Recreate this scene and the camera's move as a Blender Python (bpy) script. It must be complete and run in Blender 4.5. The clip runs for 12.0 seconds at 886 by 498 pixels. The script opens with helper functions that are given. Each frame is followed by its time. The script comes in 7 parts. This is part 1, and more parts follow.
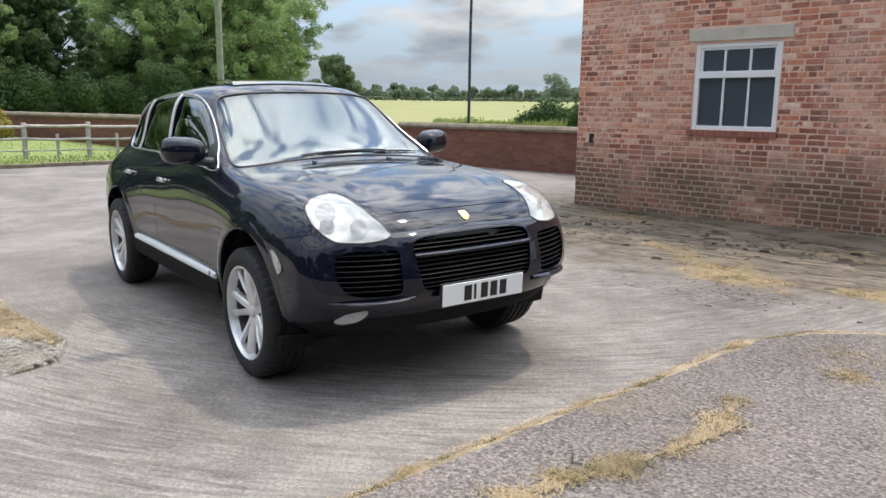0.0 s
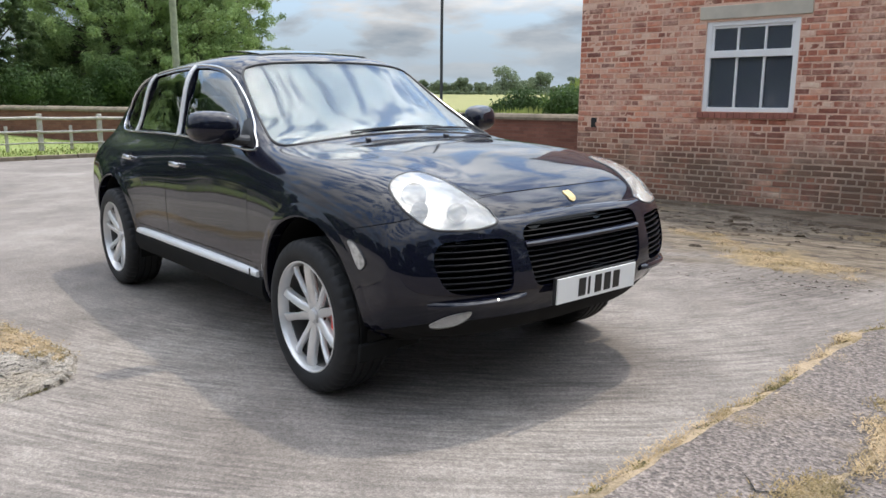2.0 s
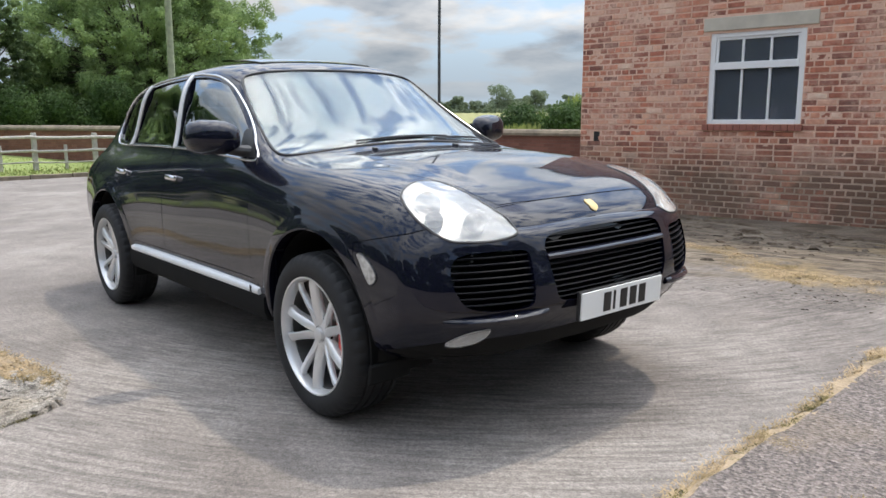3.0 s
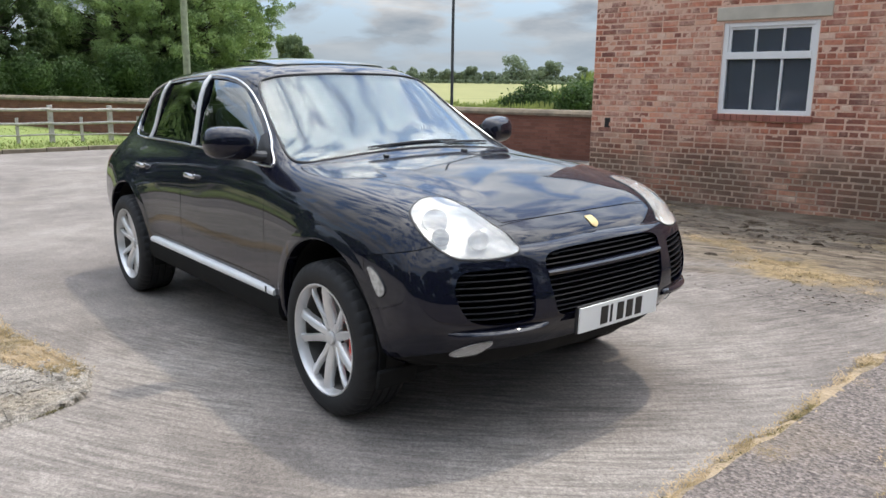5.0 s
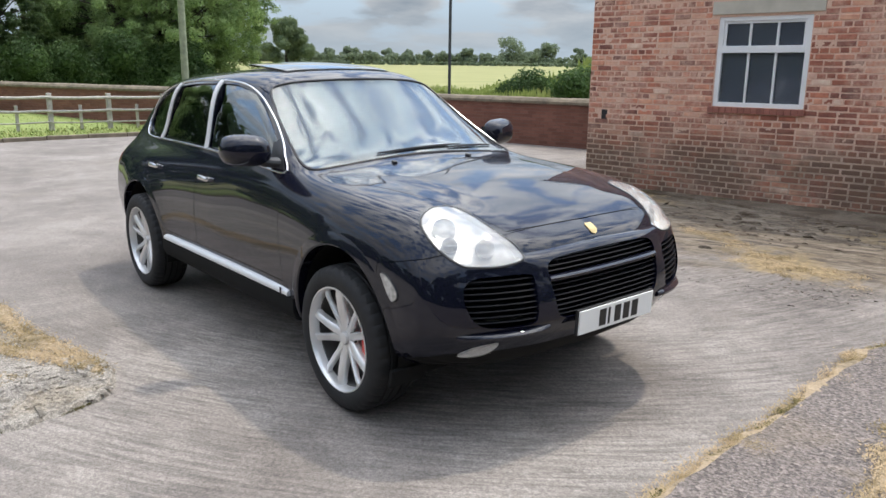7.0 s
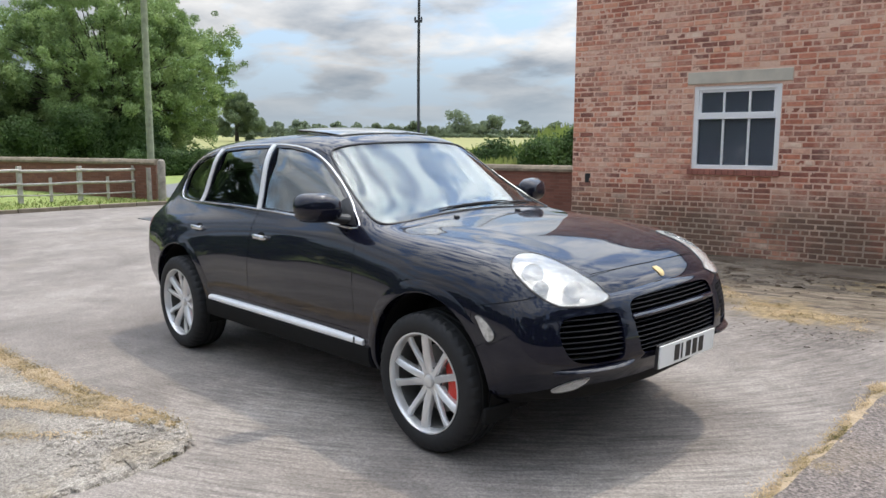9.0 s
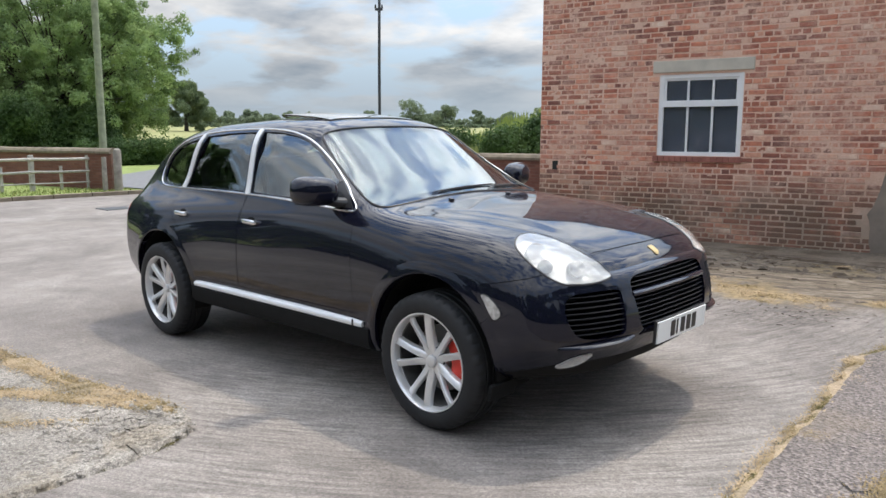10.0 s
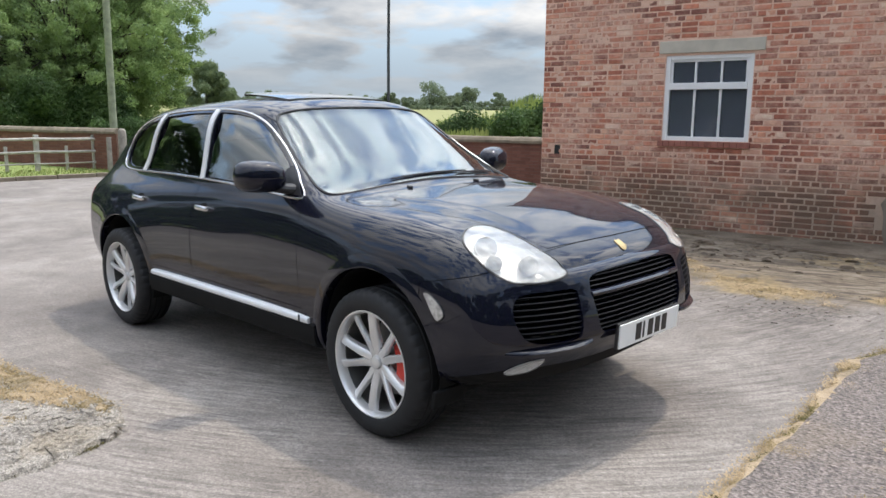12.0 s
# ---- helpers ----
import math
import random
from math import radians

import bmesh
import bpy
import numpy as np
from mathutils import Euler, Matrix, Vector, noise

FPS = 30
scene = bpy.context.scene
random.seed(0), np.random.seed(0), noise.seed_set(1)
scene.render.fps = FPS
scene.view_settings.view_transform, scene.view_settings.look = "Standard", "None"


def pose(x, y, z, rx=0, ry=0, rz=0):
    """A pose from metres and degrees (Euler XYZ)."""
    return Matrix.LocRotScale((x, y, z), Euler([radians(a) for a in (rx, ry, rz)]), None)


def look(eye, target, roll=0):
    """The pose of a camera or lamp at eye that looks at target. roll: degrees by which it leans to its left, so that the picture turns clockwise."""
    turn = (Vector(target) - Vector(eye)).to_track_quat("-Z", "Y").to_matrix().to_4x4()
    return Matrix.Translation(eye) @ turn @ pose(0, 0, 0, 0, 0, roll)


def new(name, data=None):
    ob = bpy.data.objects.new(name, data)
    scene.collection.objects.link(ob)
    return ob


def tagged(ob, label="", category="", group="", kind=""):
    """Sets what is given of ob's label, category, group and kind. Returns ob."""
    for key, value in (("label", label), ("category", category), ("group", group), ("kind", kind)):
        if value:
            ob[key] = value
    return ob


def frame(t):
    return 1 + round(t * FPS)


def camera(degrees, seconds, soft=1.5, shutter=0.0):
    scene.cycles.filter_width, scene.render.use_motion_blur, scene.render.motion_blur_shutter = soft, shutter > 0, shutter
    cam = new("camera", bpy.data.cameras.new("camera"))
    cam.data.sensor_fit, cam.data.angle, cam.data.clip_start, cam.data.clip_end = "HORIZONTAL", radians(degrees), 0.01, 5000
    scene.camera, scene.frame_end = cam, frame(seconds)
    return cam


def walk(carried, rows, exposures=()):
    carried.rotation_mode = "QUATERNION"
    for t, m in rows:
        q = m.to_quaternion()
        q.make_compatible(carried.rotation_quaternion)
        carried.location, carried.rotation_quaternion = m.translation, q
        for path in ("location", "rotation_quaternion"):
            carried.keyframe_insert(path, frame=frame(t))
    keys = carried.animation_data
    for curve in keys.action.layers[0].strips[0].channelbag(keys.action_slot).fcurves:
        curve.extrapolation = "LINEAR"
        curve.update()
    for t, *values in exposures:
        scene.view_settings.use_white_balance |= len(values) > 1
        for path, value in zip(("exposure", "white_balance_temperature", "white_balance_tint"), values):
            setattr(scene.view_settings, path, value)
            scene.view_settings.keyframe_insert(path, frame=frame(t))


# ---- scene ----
PATH = [
    (0, (5.359, -2.398, 1.517), (3.76, -1.252, 1.153), 0.8),
    (0.5, (5.185, -2.634, 1.453), (3.663, -1.391, 1.077), 0.5),
    (1, (4.888, -2.727, 1.4), (3.415, -1.432, 1.012), 0.9),
    (1.5, (4.635, -2.663, 1.379), (3.131, -1.405, 0.985), 0.4),
    (2, (4.463, -2.585, 1.373), (2.946, -1.339, 0.995), 0.4),
    (2.5, (4.306, -2.538, 1.315), (2.784, -1.295, 0.945), 0.1),
    (3, (4.262, -2.518, 1.315), (2.744, -1.259, 0.984), 0.0),
    (3.5, (4.265, -2.512, 1.249), (2.74, -1.255, 0.944), -0.1),
    (5.5, (4.425, -2.64, 1.616), (2.901, -1.419, 1.184), 0.9),
    (6, (4.471, -2.708, 1.659), (2.946, -1.489, 1.225), 0.8),
    (6.5, (4.477, -2.742, 1.665), (2.962, -1.513, 1.226), 0.8),
    (7, (4.466, -2.733, 1.663), (2.956, -1.502, 1.211), 0.8),
    (7.2, (4.443, -2.769, 1.654), (2.934, -1.537, 1.203), 1.1),
    (8.8, (4.27, -3.349, 1.602), (2.821, -1.999, 1.331), 0.0),
    (9, (4.246, -3.396, 1.596), (2.797, -2.045, 1.325), 0.2),
    (9.5, (4.165, -3.539, 1.569), (2.781, -2.123, 1.285), 0.4),
    (10, (4.119, -3.613, 1.557), (2.757, -2.178, 1.261), 0.2),
    (10.5, (4.129, -3.596, 1.555), (2.783, -2.15, 1.246), 0.1),
    (11, (4.176, -3.452, 1.548), (2.814, -2.021, 1.233), -0.1),
    (11.5, (4.224, -3.304, 1.566), (2.839, -1.897, 1.244), 0.3),
    (12, (4.146, -3.132, 1.558), (2.751, -1.74, 1.217), 0.6),
]
cam = camera(60.5, 12.0)
walk(cam, [(t, look(eye, target, roll)) for t, eye, target, roll in PATH])

# ---------------------------------------------------------------- sky and sun
SUN_DIR = Vector((-0.02, 0.435, 1.0)).normalized()
world = bpy.data.worlds.new("sky")
scene.world = world
world.use_nodes = True
wn, wl = world.node_tree.nodes, world.node_tree.links
wn.clear()


def wnode(kind, **values):
    n = wn.new(kind)
    for key, v in values.items():
        n.inputs[key].default_value = v
    return n


sky = wn.new("ShaderNodeTexSky")
sky.sky_type = "NISHITA"
sky.sun_disc = False
sky.sun_elevation = math.asin(SUN_DIR.z)
sky.sun_rotation = math.atan2(SUN_DIR.x, SUN_DIR.y)
sky.air_density, sky.dust_density, sky.ozone_density = 1.0, 0.4, 1.6
coord = wn.new("ShaderNodeTexCoord")
sep = wn.new("ShaderNodeSeparateXYZ")
wl.new(coord.outputs["Generated"], sep.inputs[0])
# cloud layer laid out on a flat sheet overhead
lift = wn.new("ShaderNodeMath")
lift.operation = "ADD"
lift.inputs[1].default_value = 0.20
wl.new(sep.outputs["Z"], lift.inputs[0])
low = wn.new("ShaderNodeMath")
low.operation = "MAXIMUM"
low.inputs[1].default_value = 0.03
wl.new(lift.outputs[0], low.inputs[0])
flat = wn.new("ShaderNodeVectorMath")
flat.operation = "DIVIDE"
wl.new(coord.outputs["Generated"], flat.inputs[0])
join = wn.new("ShaderNodeCombineXYZ")
for k in "XYZ":
    wl.new(low.outputs[0], join.inputs[k])
wl.new(join.outputs[0], flat.inputs[1])
cover = wnode("ShaderNodeTexNoise", Scale=2.3, Detail=9.0, Roughness=0.50, Distortion=0.25)
wl.new(flat.outputs[0], cover.inputs["Vector"])
cov = wn.new("ShaderNodeValToRGB")
cov.color_ramp.elements[0].position, cov.color_ramp.elements[1].position = 0.42, 0.56
high = wnode("ShaderNodeTexNoise", Scale=7.5, Detail=9.0, Roughness=0.54, Distortion=0.5)
stretch = wn.new("ShaderNodeMapping")
stretch.inputs["Scale"].default_value = (1.0, 1.9, 1.0)
stretch.inputs["Rotation"].default_value = (0, 0, 0.6)
wl.new(coord.outputs["Generated"], stretch.inputs[0])
wl.new(stretch.outputs[0], high.inputs["Vector"])
climb = wn.new("ShaderNodeMapRange")               # broken, finer cloud overhead, long banks low down
climb.inputs["From Min"].default_value, climb.inputs["From Max"].default_value = 0.16, 0.36
wl.new(sep.outputs["Z"], climb.inputs["Value"])
both_layers = wn.new("ShaderNodeMix")
wl.new(climb.outputs[0], both_layers.inputs["Factor"])
wl.new(cover.outputs["Fac"], both_layers.inputs["A"])
wl.new(high.outputs["Fac"], both_layers.inputs["B"])
thicker = wn.new("ShaderNodeMath")
thicker.operation = "ADD"
thicker.inputs[1].default_value = 0.02
wl.new(both_layers.outputs["Result"], thicker.inputs[0])
wl.new(thicker.outputs[0], cov.inputs[0])
body = wnode("ShaderNodeTexNoise", Scale=1.5, Detail=8.0, Roughness=0.55)
drift = wn.new("ShaderNodeMapping")
drift.inputs["Location"].default_value = (0.9, -1.6, 0.4)
wl.new(flat.outputs[0], drift.inputs[0])
wl.new(drift.outputs[0], body.inputs["Vector"])
tone = wn.new("ShaderNodeValToRGB")
tone.color_ramp.elements[0].position, tone.color_ramp.elements[0].color = 0.36, (1.50, 1.80, 2.18, 1)
tone.color_ramp.elements[1].position, tone.color_ramp.elements[1].color = 0.63, (4.4, 4.4, 4.4, 1)
wl.new(body.outputs["Fac"], tone.inputs[0])
# clouds and haze shine brighter towards the sun
toward = wn.new("ShaderNodeVectorMath")
toward.operation = "DOT_PRODUCT"
toward.inputs[1].default_value = SUN_DIR
wl.new(coord.outputs["Generated"], toward.inputs[0])
facing = wn.new("ShaderNodeMath")
facing.operation = "MAXIMUM"
facing.inputs[1].default_value = 0.0
wl.new(toward.outputs["Value"], facing.inputs[0])
falloff = wn.new("ShaderNodeMath")
falloff.operation = "POWER"
falloff.inputs[1].default_value = 3.0
wl.new(facing.outputs[0], falloff.inputs[0])
shine = wn.new("ShaderNodeMath")
shine.operation = "MULTIPLY_ADD"
shine.inputs[1].default_value, shine.inputs[2].default_value = 2.6, 0.245
wl.new(falloff.outputs[0], shine.inputs[0])
lit = wn.new("ShaderNodeVectorMath")
lit.operation = "SCALE"
wl.new(tone.outputs[0], lit.inputs[0])
overhead = wn.new("ShaderNodeMath")                # and brighter overhead than low down
overhead.operation = "MULTIPLY_ADD"
overhead.inputs[1].default_value = 1.85
wl.new(sep.outputs["Z"], overhead.inputs[0])
wl.new(shine.outputs[0], overhead.inputs[2])
wl.new(overhead.outputs[0], lit.inputs["Scale"])
mixc = wn.new("ShaderNodeMix")
mixc.data_type = "RGBA"
wl.new(cov.outputs[0], mixc.inputs["Factor"])
# pale haze low over the horizon
low_haze = wn.new("ShaderNodeMapRange")
low_haze.inputs["From Min"].default_value, low_haze.inputs["From Max"].default_value = 0.05, 0.50
low_haze.inputs["To Min"].default_value, low_haze.inputs["To Max"].default_value = 0.95, 0.0
wl.new(sep.outputs["Z"], low_haze.inputs["Value"])
hazy = wn.new("ShaderNodeMix")
hazy.data_type = "RGBA"
hazy.inputs["B"].default_value = (1.34, 1.66, 2.06, 1)
wl.new(low_haze.outputs[0], hazy.inputs["Factor"])
wl.new(sky.outputs[0], hazy.inputs["A"])
wl.new(hazy.outputs["Result"], mixc.inputs["A"])
wl.new(lit.outputs[0], mixc.inputs["B"])
background = wnode("ShaderNodeBackground", Strength=0.318)
veil = wn.new("ShaderNodeMapRange")                # distant haze dims and levels the lowest clouds
veil.inputs["From Min"].default_value, veil.inputs["From Max"].default_value = 0.015, 0.11
veil.inputs["To Min"].default_value, veil.inputs["To Max"].default_value = 0.85, 0.0
wl.new(sep.outputs["Z"], veil.inputs["Value"])
veiled = wn.new("ShaderNodeMix")
veiled.data_type = "RGBA"
veiled.inputs["B"].default_value = (1.45, 1.74, 2.02, 1)
wl.new(veil.outputs[0], veiled.inputs["Factor"])
wl.new(mixc.outputs["Result"], veiled.inputs["A"])
wl.new(veiled.outputs["Result"], background.inputs["Color"])
wout = wn.new("ShaderNodeOutputWorld")
wl.new(background.outputs[0], wout.inputs[0])

sun_lamp = bpy.data.lights.new("sun", "SUN")
sun_lamp.energy, sun_lamp.angle, sun_lamp.color = 2.05, radians(1.6), (1.0, 0.905, 0.77)
sun_ob = new("sun", sun_lamp)
sun_ob.matrix_world = look(SUN_DIR * 40, (0, 0, 0))

# ---------------------------------------------------------------- materials


class Mat:
    """A small node material builder."""

    def __init__(self, name, base=(0.5, 0.5, 0.5), rough=0.6, metal=0.0, world=False, **more):
        self.m = bpy.data.materials.new(name)
        self.m.use_nodes = True
        self.n, self.l = self.m.node_tree.nodes, self.m.node_tree.links
        self.b = self.n["Principled BSDF"]
        self.set(**{"Base Color": (*base, 1), "Roughness": rough, "Metallic": metal}, **more)
        self.tc = self.n.new("ShaderNodeTexCoord")
        self.src = self.n.new("ShaderNodeNewGeometry").outputs["Position"] if world else self.tc.outputs["Object"]

    def set(self, **values):
        for key, v in values.items():
            self.b.inputs[key.replace("_", " ")].default_value = v
        return self

    def noise(self, scale, detail=4.0, rough=0.55, stretch=None, turn=0.0, distort=0.0, shift=(0, 0, 0), round_about=None):
        t = self.n.new("ShaderNodeTexNoise")
        t.inputs["Scale"].default_value, t.inputs["Detail"].default_value = scale, detail
        t.inputs["Roughness"].default_value, t.inputs["Distortion"].default_value = rough, distort
        mp = self.n.new("ShaderNodeMapping")
        mp.inputs["Scale"].default_value = stretch or (1, 1, 1)
        mp.inputs["Location"].default_value = shift
        src = self.src if round_about is None else self.swept(*round_about)
        if turn:
            rot = self.n.new("ShaderNodeMapping")
            rot.inputs["Rotation"].default_value = (0, 0, radians(turn))
            self.l.new(src, rot.inputs[0])
            src = rot.outputs[0]
        self.l.new(src, mp.inputs[0])
        self.l.new(mp.outputs[0], t.inputs["Vector"])
        return t.outputs["Fac"]

    def swept(self, x, y):
        """Coordinates along and across arcs round a point of the ground."""
        away = self.n.new("ShaderNodeVectorMath")
        away.operation = "SUBTRACT"
        away.inputs[1].default_value = (x, y, 0)
        self.l.new(self.src, away.inputs[0])
        part_of = self.n.new("ShaderNodeSeparateXYZ")
        self.l.new(away.outputs[0], part_of.inputs[0])
        far = self.math("SQRT", self.math("ADD", self.math("MULTIPLY", part_of.outputs["X"], part_of.outputs["X"]), self.math("MULTIPLY", part_of.outputs["Y"], part_of.outputs["Y"])))
        turned = self.n.new("ShaderNodeCombineXYZ")
        self.l.new(self.math("MULTIPLY", self.math("ARCTAN2", part_of.outputs["Y"], part_of.outputs["X"]), 5.0), turned.inputs["X"])
        self.l.new(far, turned.inputs["Y"])
        return turned.outputs[0]

    def ramp(self, fac, *stops):
        r = self.n.new("ShaderNodeValToRGB")
        e = r.color_ramp.elements
        while len(e) < len(stops):
            e.new(0.5)
        for el, (p, c) in zip(e, stops):
            el.position = p
            el.color = (*c, 1) if len(c) == 3 else c
        self.l.new(fac, r.inputs[0])
        return r.outputs[0]

    def mix(self, fac, a, b, mode="MIX"):
        x = self.n.new("ShaderNodeMix")
        x.data_type, x.blend_type = "RGBA", mode
        for key, v in (("Factor", fac), ("A", a), ("B", b)):
            if hasattr(v, "is_linked"):
                self.l.new(v, x.inputs[key])
            elif key == "Factor":
                x.inputs[key].default_value = v
            else:
                x.inputs[key].default_value = (*v, 1)
        return x.outputs["Result"]

    def math(self, op, a, b=0.0, clamp=False):
        x = self.n.new("ShaderNodeMath")
        x.operation, x.use_clamp = op, clamp
        for k, v in enumerate((a, b)):
            if hasattr(v, "is_linked"):
                self.l.new(v, x.inputs[k])
            else:
                x.inputs[k].default_value = v
        return x.outputs[0]

    def color(self, out):
        self.l.new(out, self.b.inputs["Base Color"])
        return self

    def rough(self, out):
        self.l.new(out, self.b.inputs["Roughness"])
        return self

    def bump(self, fac, strength=0.3, distance=0.01):
        x = self.n.new("ShaderNodeBump")
        x.inputs["Strength"].default_value, x.inputs["Distance"].default_value = strength, distance
        self.l.new(fac, x.inputs["Height"])
        if self.b.inputs["Normal"].is_linked:
            self.l.new(self.b.inputs["Normal"].links[0].from_socket, x.inputs["Normal"])
        self.l.new(x.outputs[0], self.b.inputs["Normal"])
        return self

    def random(self):
        """One random number for each object."""
        return self.n.new("ShaderNodeObjectInfo").outputs["Random"]

    def island(self):
        """One random number for each loose piece of a mesh."""
        return self.n.new("ShaderNodeNewGeometry").outputs["Random Per Island"]

    def blot(self, x, y, rx, ry, turn, ragged=1.2, scale=3.0):
        """How far a point lies inside a ragged oval on the ground."""
        mp = self.n.new("ShaderNodeMapping")
        mp.vector_type = "TEXTURE"
        mp.inputs["Location"].default_value = (x, y, 0)
        mp.inputs["Rotation"].default_value = (0, 0, radians(turn))
        mp.inputs["Scale"].default_value = (rx, ry, 1000)
        self.l.new(self.src, mp.inputs[0])
        far = self.n.new("ShaderNodeVectorMath")
        far.operation = "LENGTH"
        self.l.new(mp.outputs[0], far.inputs[0])
        wobble = self.math("MULTIPLY", self.math("SUBTRACT", self.noise(scale, 7, 0.7), 0.5), ragged * 2)
        return self.math("MULTIPLY", self.math("ADD", self.math("SUBTRACT", 1.0, far.outputs["Value"]), wobble), 2.0, True)

    def place(self):
        s = self.n.new("ShaderNodeSeparateXYZ")
        self.l.new(self.src, s.inputs[0])
        return s.outputs


def plain(name, base, rough=0.5, metal=0.0, vary=0.12, scale=9.0, bump=0.0, bump_scale=60.0, **more):
    """A surface of one colour with mild blotches and fine relief."""
    m = Mat(name, base, rough, metal, **more)
    lo, hi = (tuple(min(1, c * k) for c in base) for k in (1 - vary, 1 + vary))
    m.color(m.ramp(m.noise(scale, 5), (0.3, lo), (0.7, hi)))
    if bump:
        m.bump(m.noise(bump_scale, 4), bump, 0.004)
    return m


def concrete(name, lo, hi, brushed=True, coarse=0.45, relief=0.5):
    m = Mat(name, hi, 0.9)
    big = m.noise(0.55, 6, 0.6, distort=0.4)
    mid = m.noise(3.2, 5, 0.6, shift=(3, 1, 0))
    fine = m.noise(55, 4, 0.7)
    grit = m.noise(150, 2, 0.8)
    c = m.ramp(big, (0.32, lo), (0.66, hi))
    c = m.mix(0.5, c, m.ramp(mid, (0.25, (0.30, 0.29, 0.28)), (0.75, (0.72, 0.71, 0.70))), "OVERLAY")
    c = m.mix(coarse, c, m.ramp(fine, (0.33, (0.12, 0.12, 0.12)), (0.67, (0.9, 0.9, 0.9))), "OVERLAY")
    c = m.mix(coarse, c, m.ramp(grit, (0.35, (0.15, 0.15, 0.15)), (0.65, (0.85, 0.85, 0.85))), "OVERLAY")
    if brushed:
        lines = m.noise(30, 3, 0.6, stretch=(0.11, 1.0, 1.0), distort=0.5, round_about=(-1.8, 3.4))
        bold = m.noise(17, 5, 0.72, stretch=(0.10, 1.0, 1.0), distort=0.9, round_about=(-1.8, 3.4))
        streaky = m.ramp(m.noise(1.1, 5, 0.6, distort=0.4, shift=(5, 9, 0)), (0.34, (0.08, 0.08, 0.08)), (0.62, (0.38, 0.38, 0.38)))
        streaky = m.math("MULTIPLY", streaky, m.math("DIVIDE", m.math("ADD", m.place()["X"], 2.2), 2.2, True))
        c = m.mix(streaky, c, m.ramp(lines, (0.40, (0.18, 0.18, 0.18)), (0.58, (0.80, 0.80, 0.80))), "OVERLAY")
        c = m.mix(m.math("MULTIPLY", streaky, 0.8), c, m.ramp(bold, (0.38, (0.16, 0.16, 0.16)), (0.47, (0.48, 0.48, 0.48)), (0.57, (0.52, 0.52, 0.52)), (0.64, (0.88, 0.88, 0.88))), "OVERLAY")
        m.bump(lines, relief, 0.006)
        m.bump(bold, relief * 0.8, 0.012)
    m.color(c)
    m.bump(fine, relief * 0.8, 0.005)
    return m


def stained(m, stain, lo, hi, scale, seed, size):
    """Lay a stain of its own shape over what the material shows so far."""
    n = m.noise(scale, 6, 0.62, distort=0.6, shift=(seed, seed * 0.7, 0))
    f = m.ramp(n, (lo, (0, 0, 0)), (hi, (1, 1, 1)))
    f = m.math("MULTIPLY", f, size)
    old = m.b.inputs["Base Color"].links[0].from_socket
    return m.color(m.mix(f, old, stain))


M_CONCRETE = concrete("brushed concrete", (0.142, 0.124, 0.112), (0.262, 0.236, 0.214), coarse=0.36)
stained(M_CONCRETE, (0.20, 0.17, 0.14), 0.56, 0.72, 0.8, 4.0, 0.5)
# soiled band of the yard along the house
_p = M_CONCRETE.place()
_f = M_CONCRETE.math("SUBTRACT", _p["Y"], M_CONCRETE.math("MULTIPLY", _p["X"], 0.17))
_f = M_CONCRETE.math("ADD", _f, M_CONCRETE.math("MULTIPLY", M_CONCRETE.noise(0.9, 6, 0.65, distort=0.5, shift=(7, 2, 0)), 5.0))
_f = M_CONCRETE.math("DIVIDE", M_CONCRETE.math("SUBTRACT", _f, 5.15), 1.0, True)
_f = M_CONCRETE.math("MULTIPLY", _f, M_CONCRETE.math("DIVIDE", M_CONCRETE.math("ADD", _p["X"], 5.0), 1.5, True))
_dirt = M_CONCRETE.ramp(M_CONCRETE.noise(4.6, 11, 0.80, stretch=(0.55, 1.6, 1), turn=-12, distort=0.9), (0.41, (0.026, 0.017, 0.010)), (0.49, (0.105, 0.078, 0.050)), (0.60, (0.235, 0.20, 0.155)))
M_CONCRETE.color(M_CONCRETE.mix(M_CONCRETE.math("MULTIPLY", _f, 0.92), M_CONCRETE.b.inputs["Base Color"].links[0].from_socket, _dirt))
# ochre moss stains and a crumbled patch, each with a shape of its own
for _x, _y, _rx, _ry, _turn, _k in ((1.38, 3.62, 0.72, 0.50, -28, 0.85), (2.57, 3.85, 0.5, 0.25, 20, 0.8), (0.3, 4.2, 0.4, 0.2, -10, 0.5), (-1.6, 5.6, 0.7, 0.25, 10, 0.6), (1.6, 5.3, 0.8, 0.25, 5, 0.5)):
    _g = M_CONCRETE.math("MULTIPLY", M_CONCRETE.blot(_x, _y, _rx, _ry, _turn), _k)
    _o = M_CONCRETE.ramp(M_CONCRETE.noise(18, 6, 0.7), (0.34, (0.10, 0.075, 0.035)), (0.62, (0.36, 0.26, 0.13)))
    M_CONCRETE.color(M_CONCRETE.mix(_g, M_CONCRETE.b.inputs["Base Color"].links[0].from_socket, _o))
_g = M_CONCRETE.math("MULTIPLY", M_CONCRETE.blot(1.95, 2.85, 0.7, 0.38, 40), M_CONCRETE.ramp(M_CONCRETE.noise(21, 6, 0.72), (0.50, (0, 0, 0)), (0.58, (0.8, 0.8, 0.8))))
M_CONCRETE.color(M_CONCRETE.mix(_g, M_CONCRETE.b.inputs["Base Color"].links[0].from_socket, (0.055, 0.045, 0.038)))
M_APRON = concrete("weathered concrete", (0.085, 0.064, 0.045), (0.185, 0.152, 0.117), False, 0.6, 0.8)
stained(M_APRON, (0.06, 0.040, 0.022), 0.47, 0.60, 2.3, 9.0, 0.85)
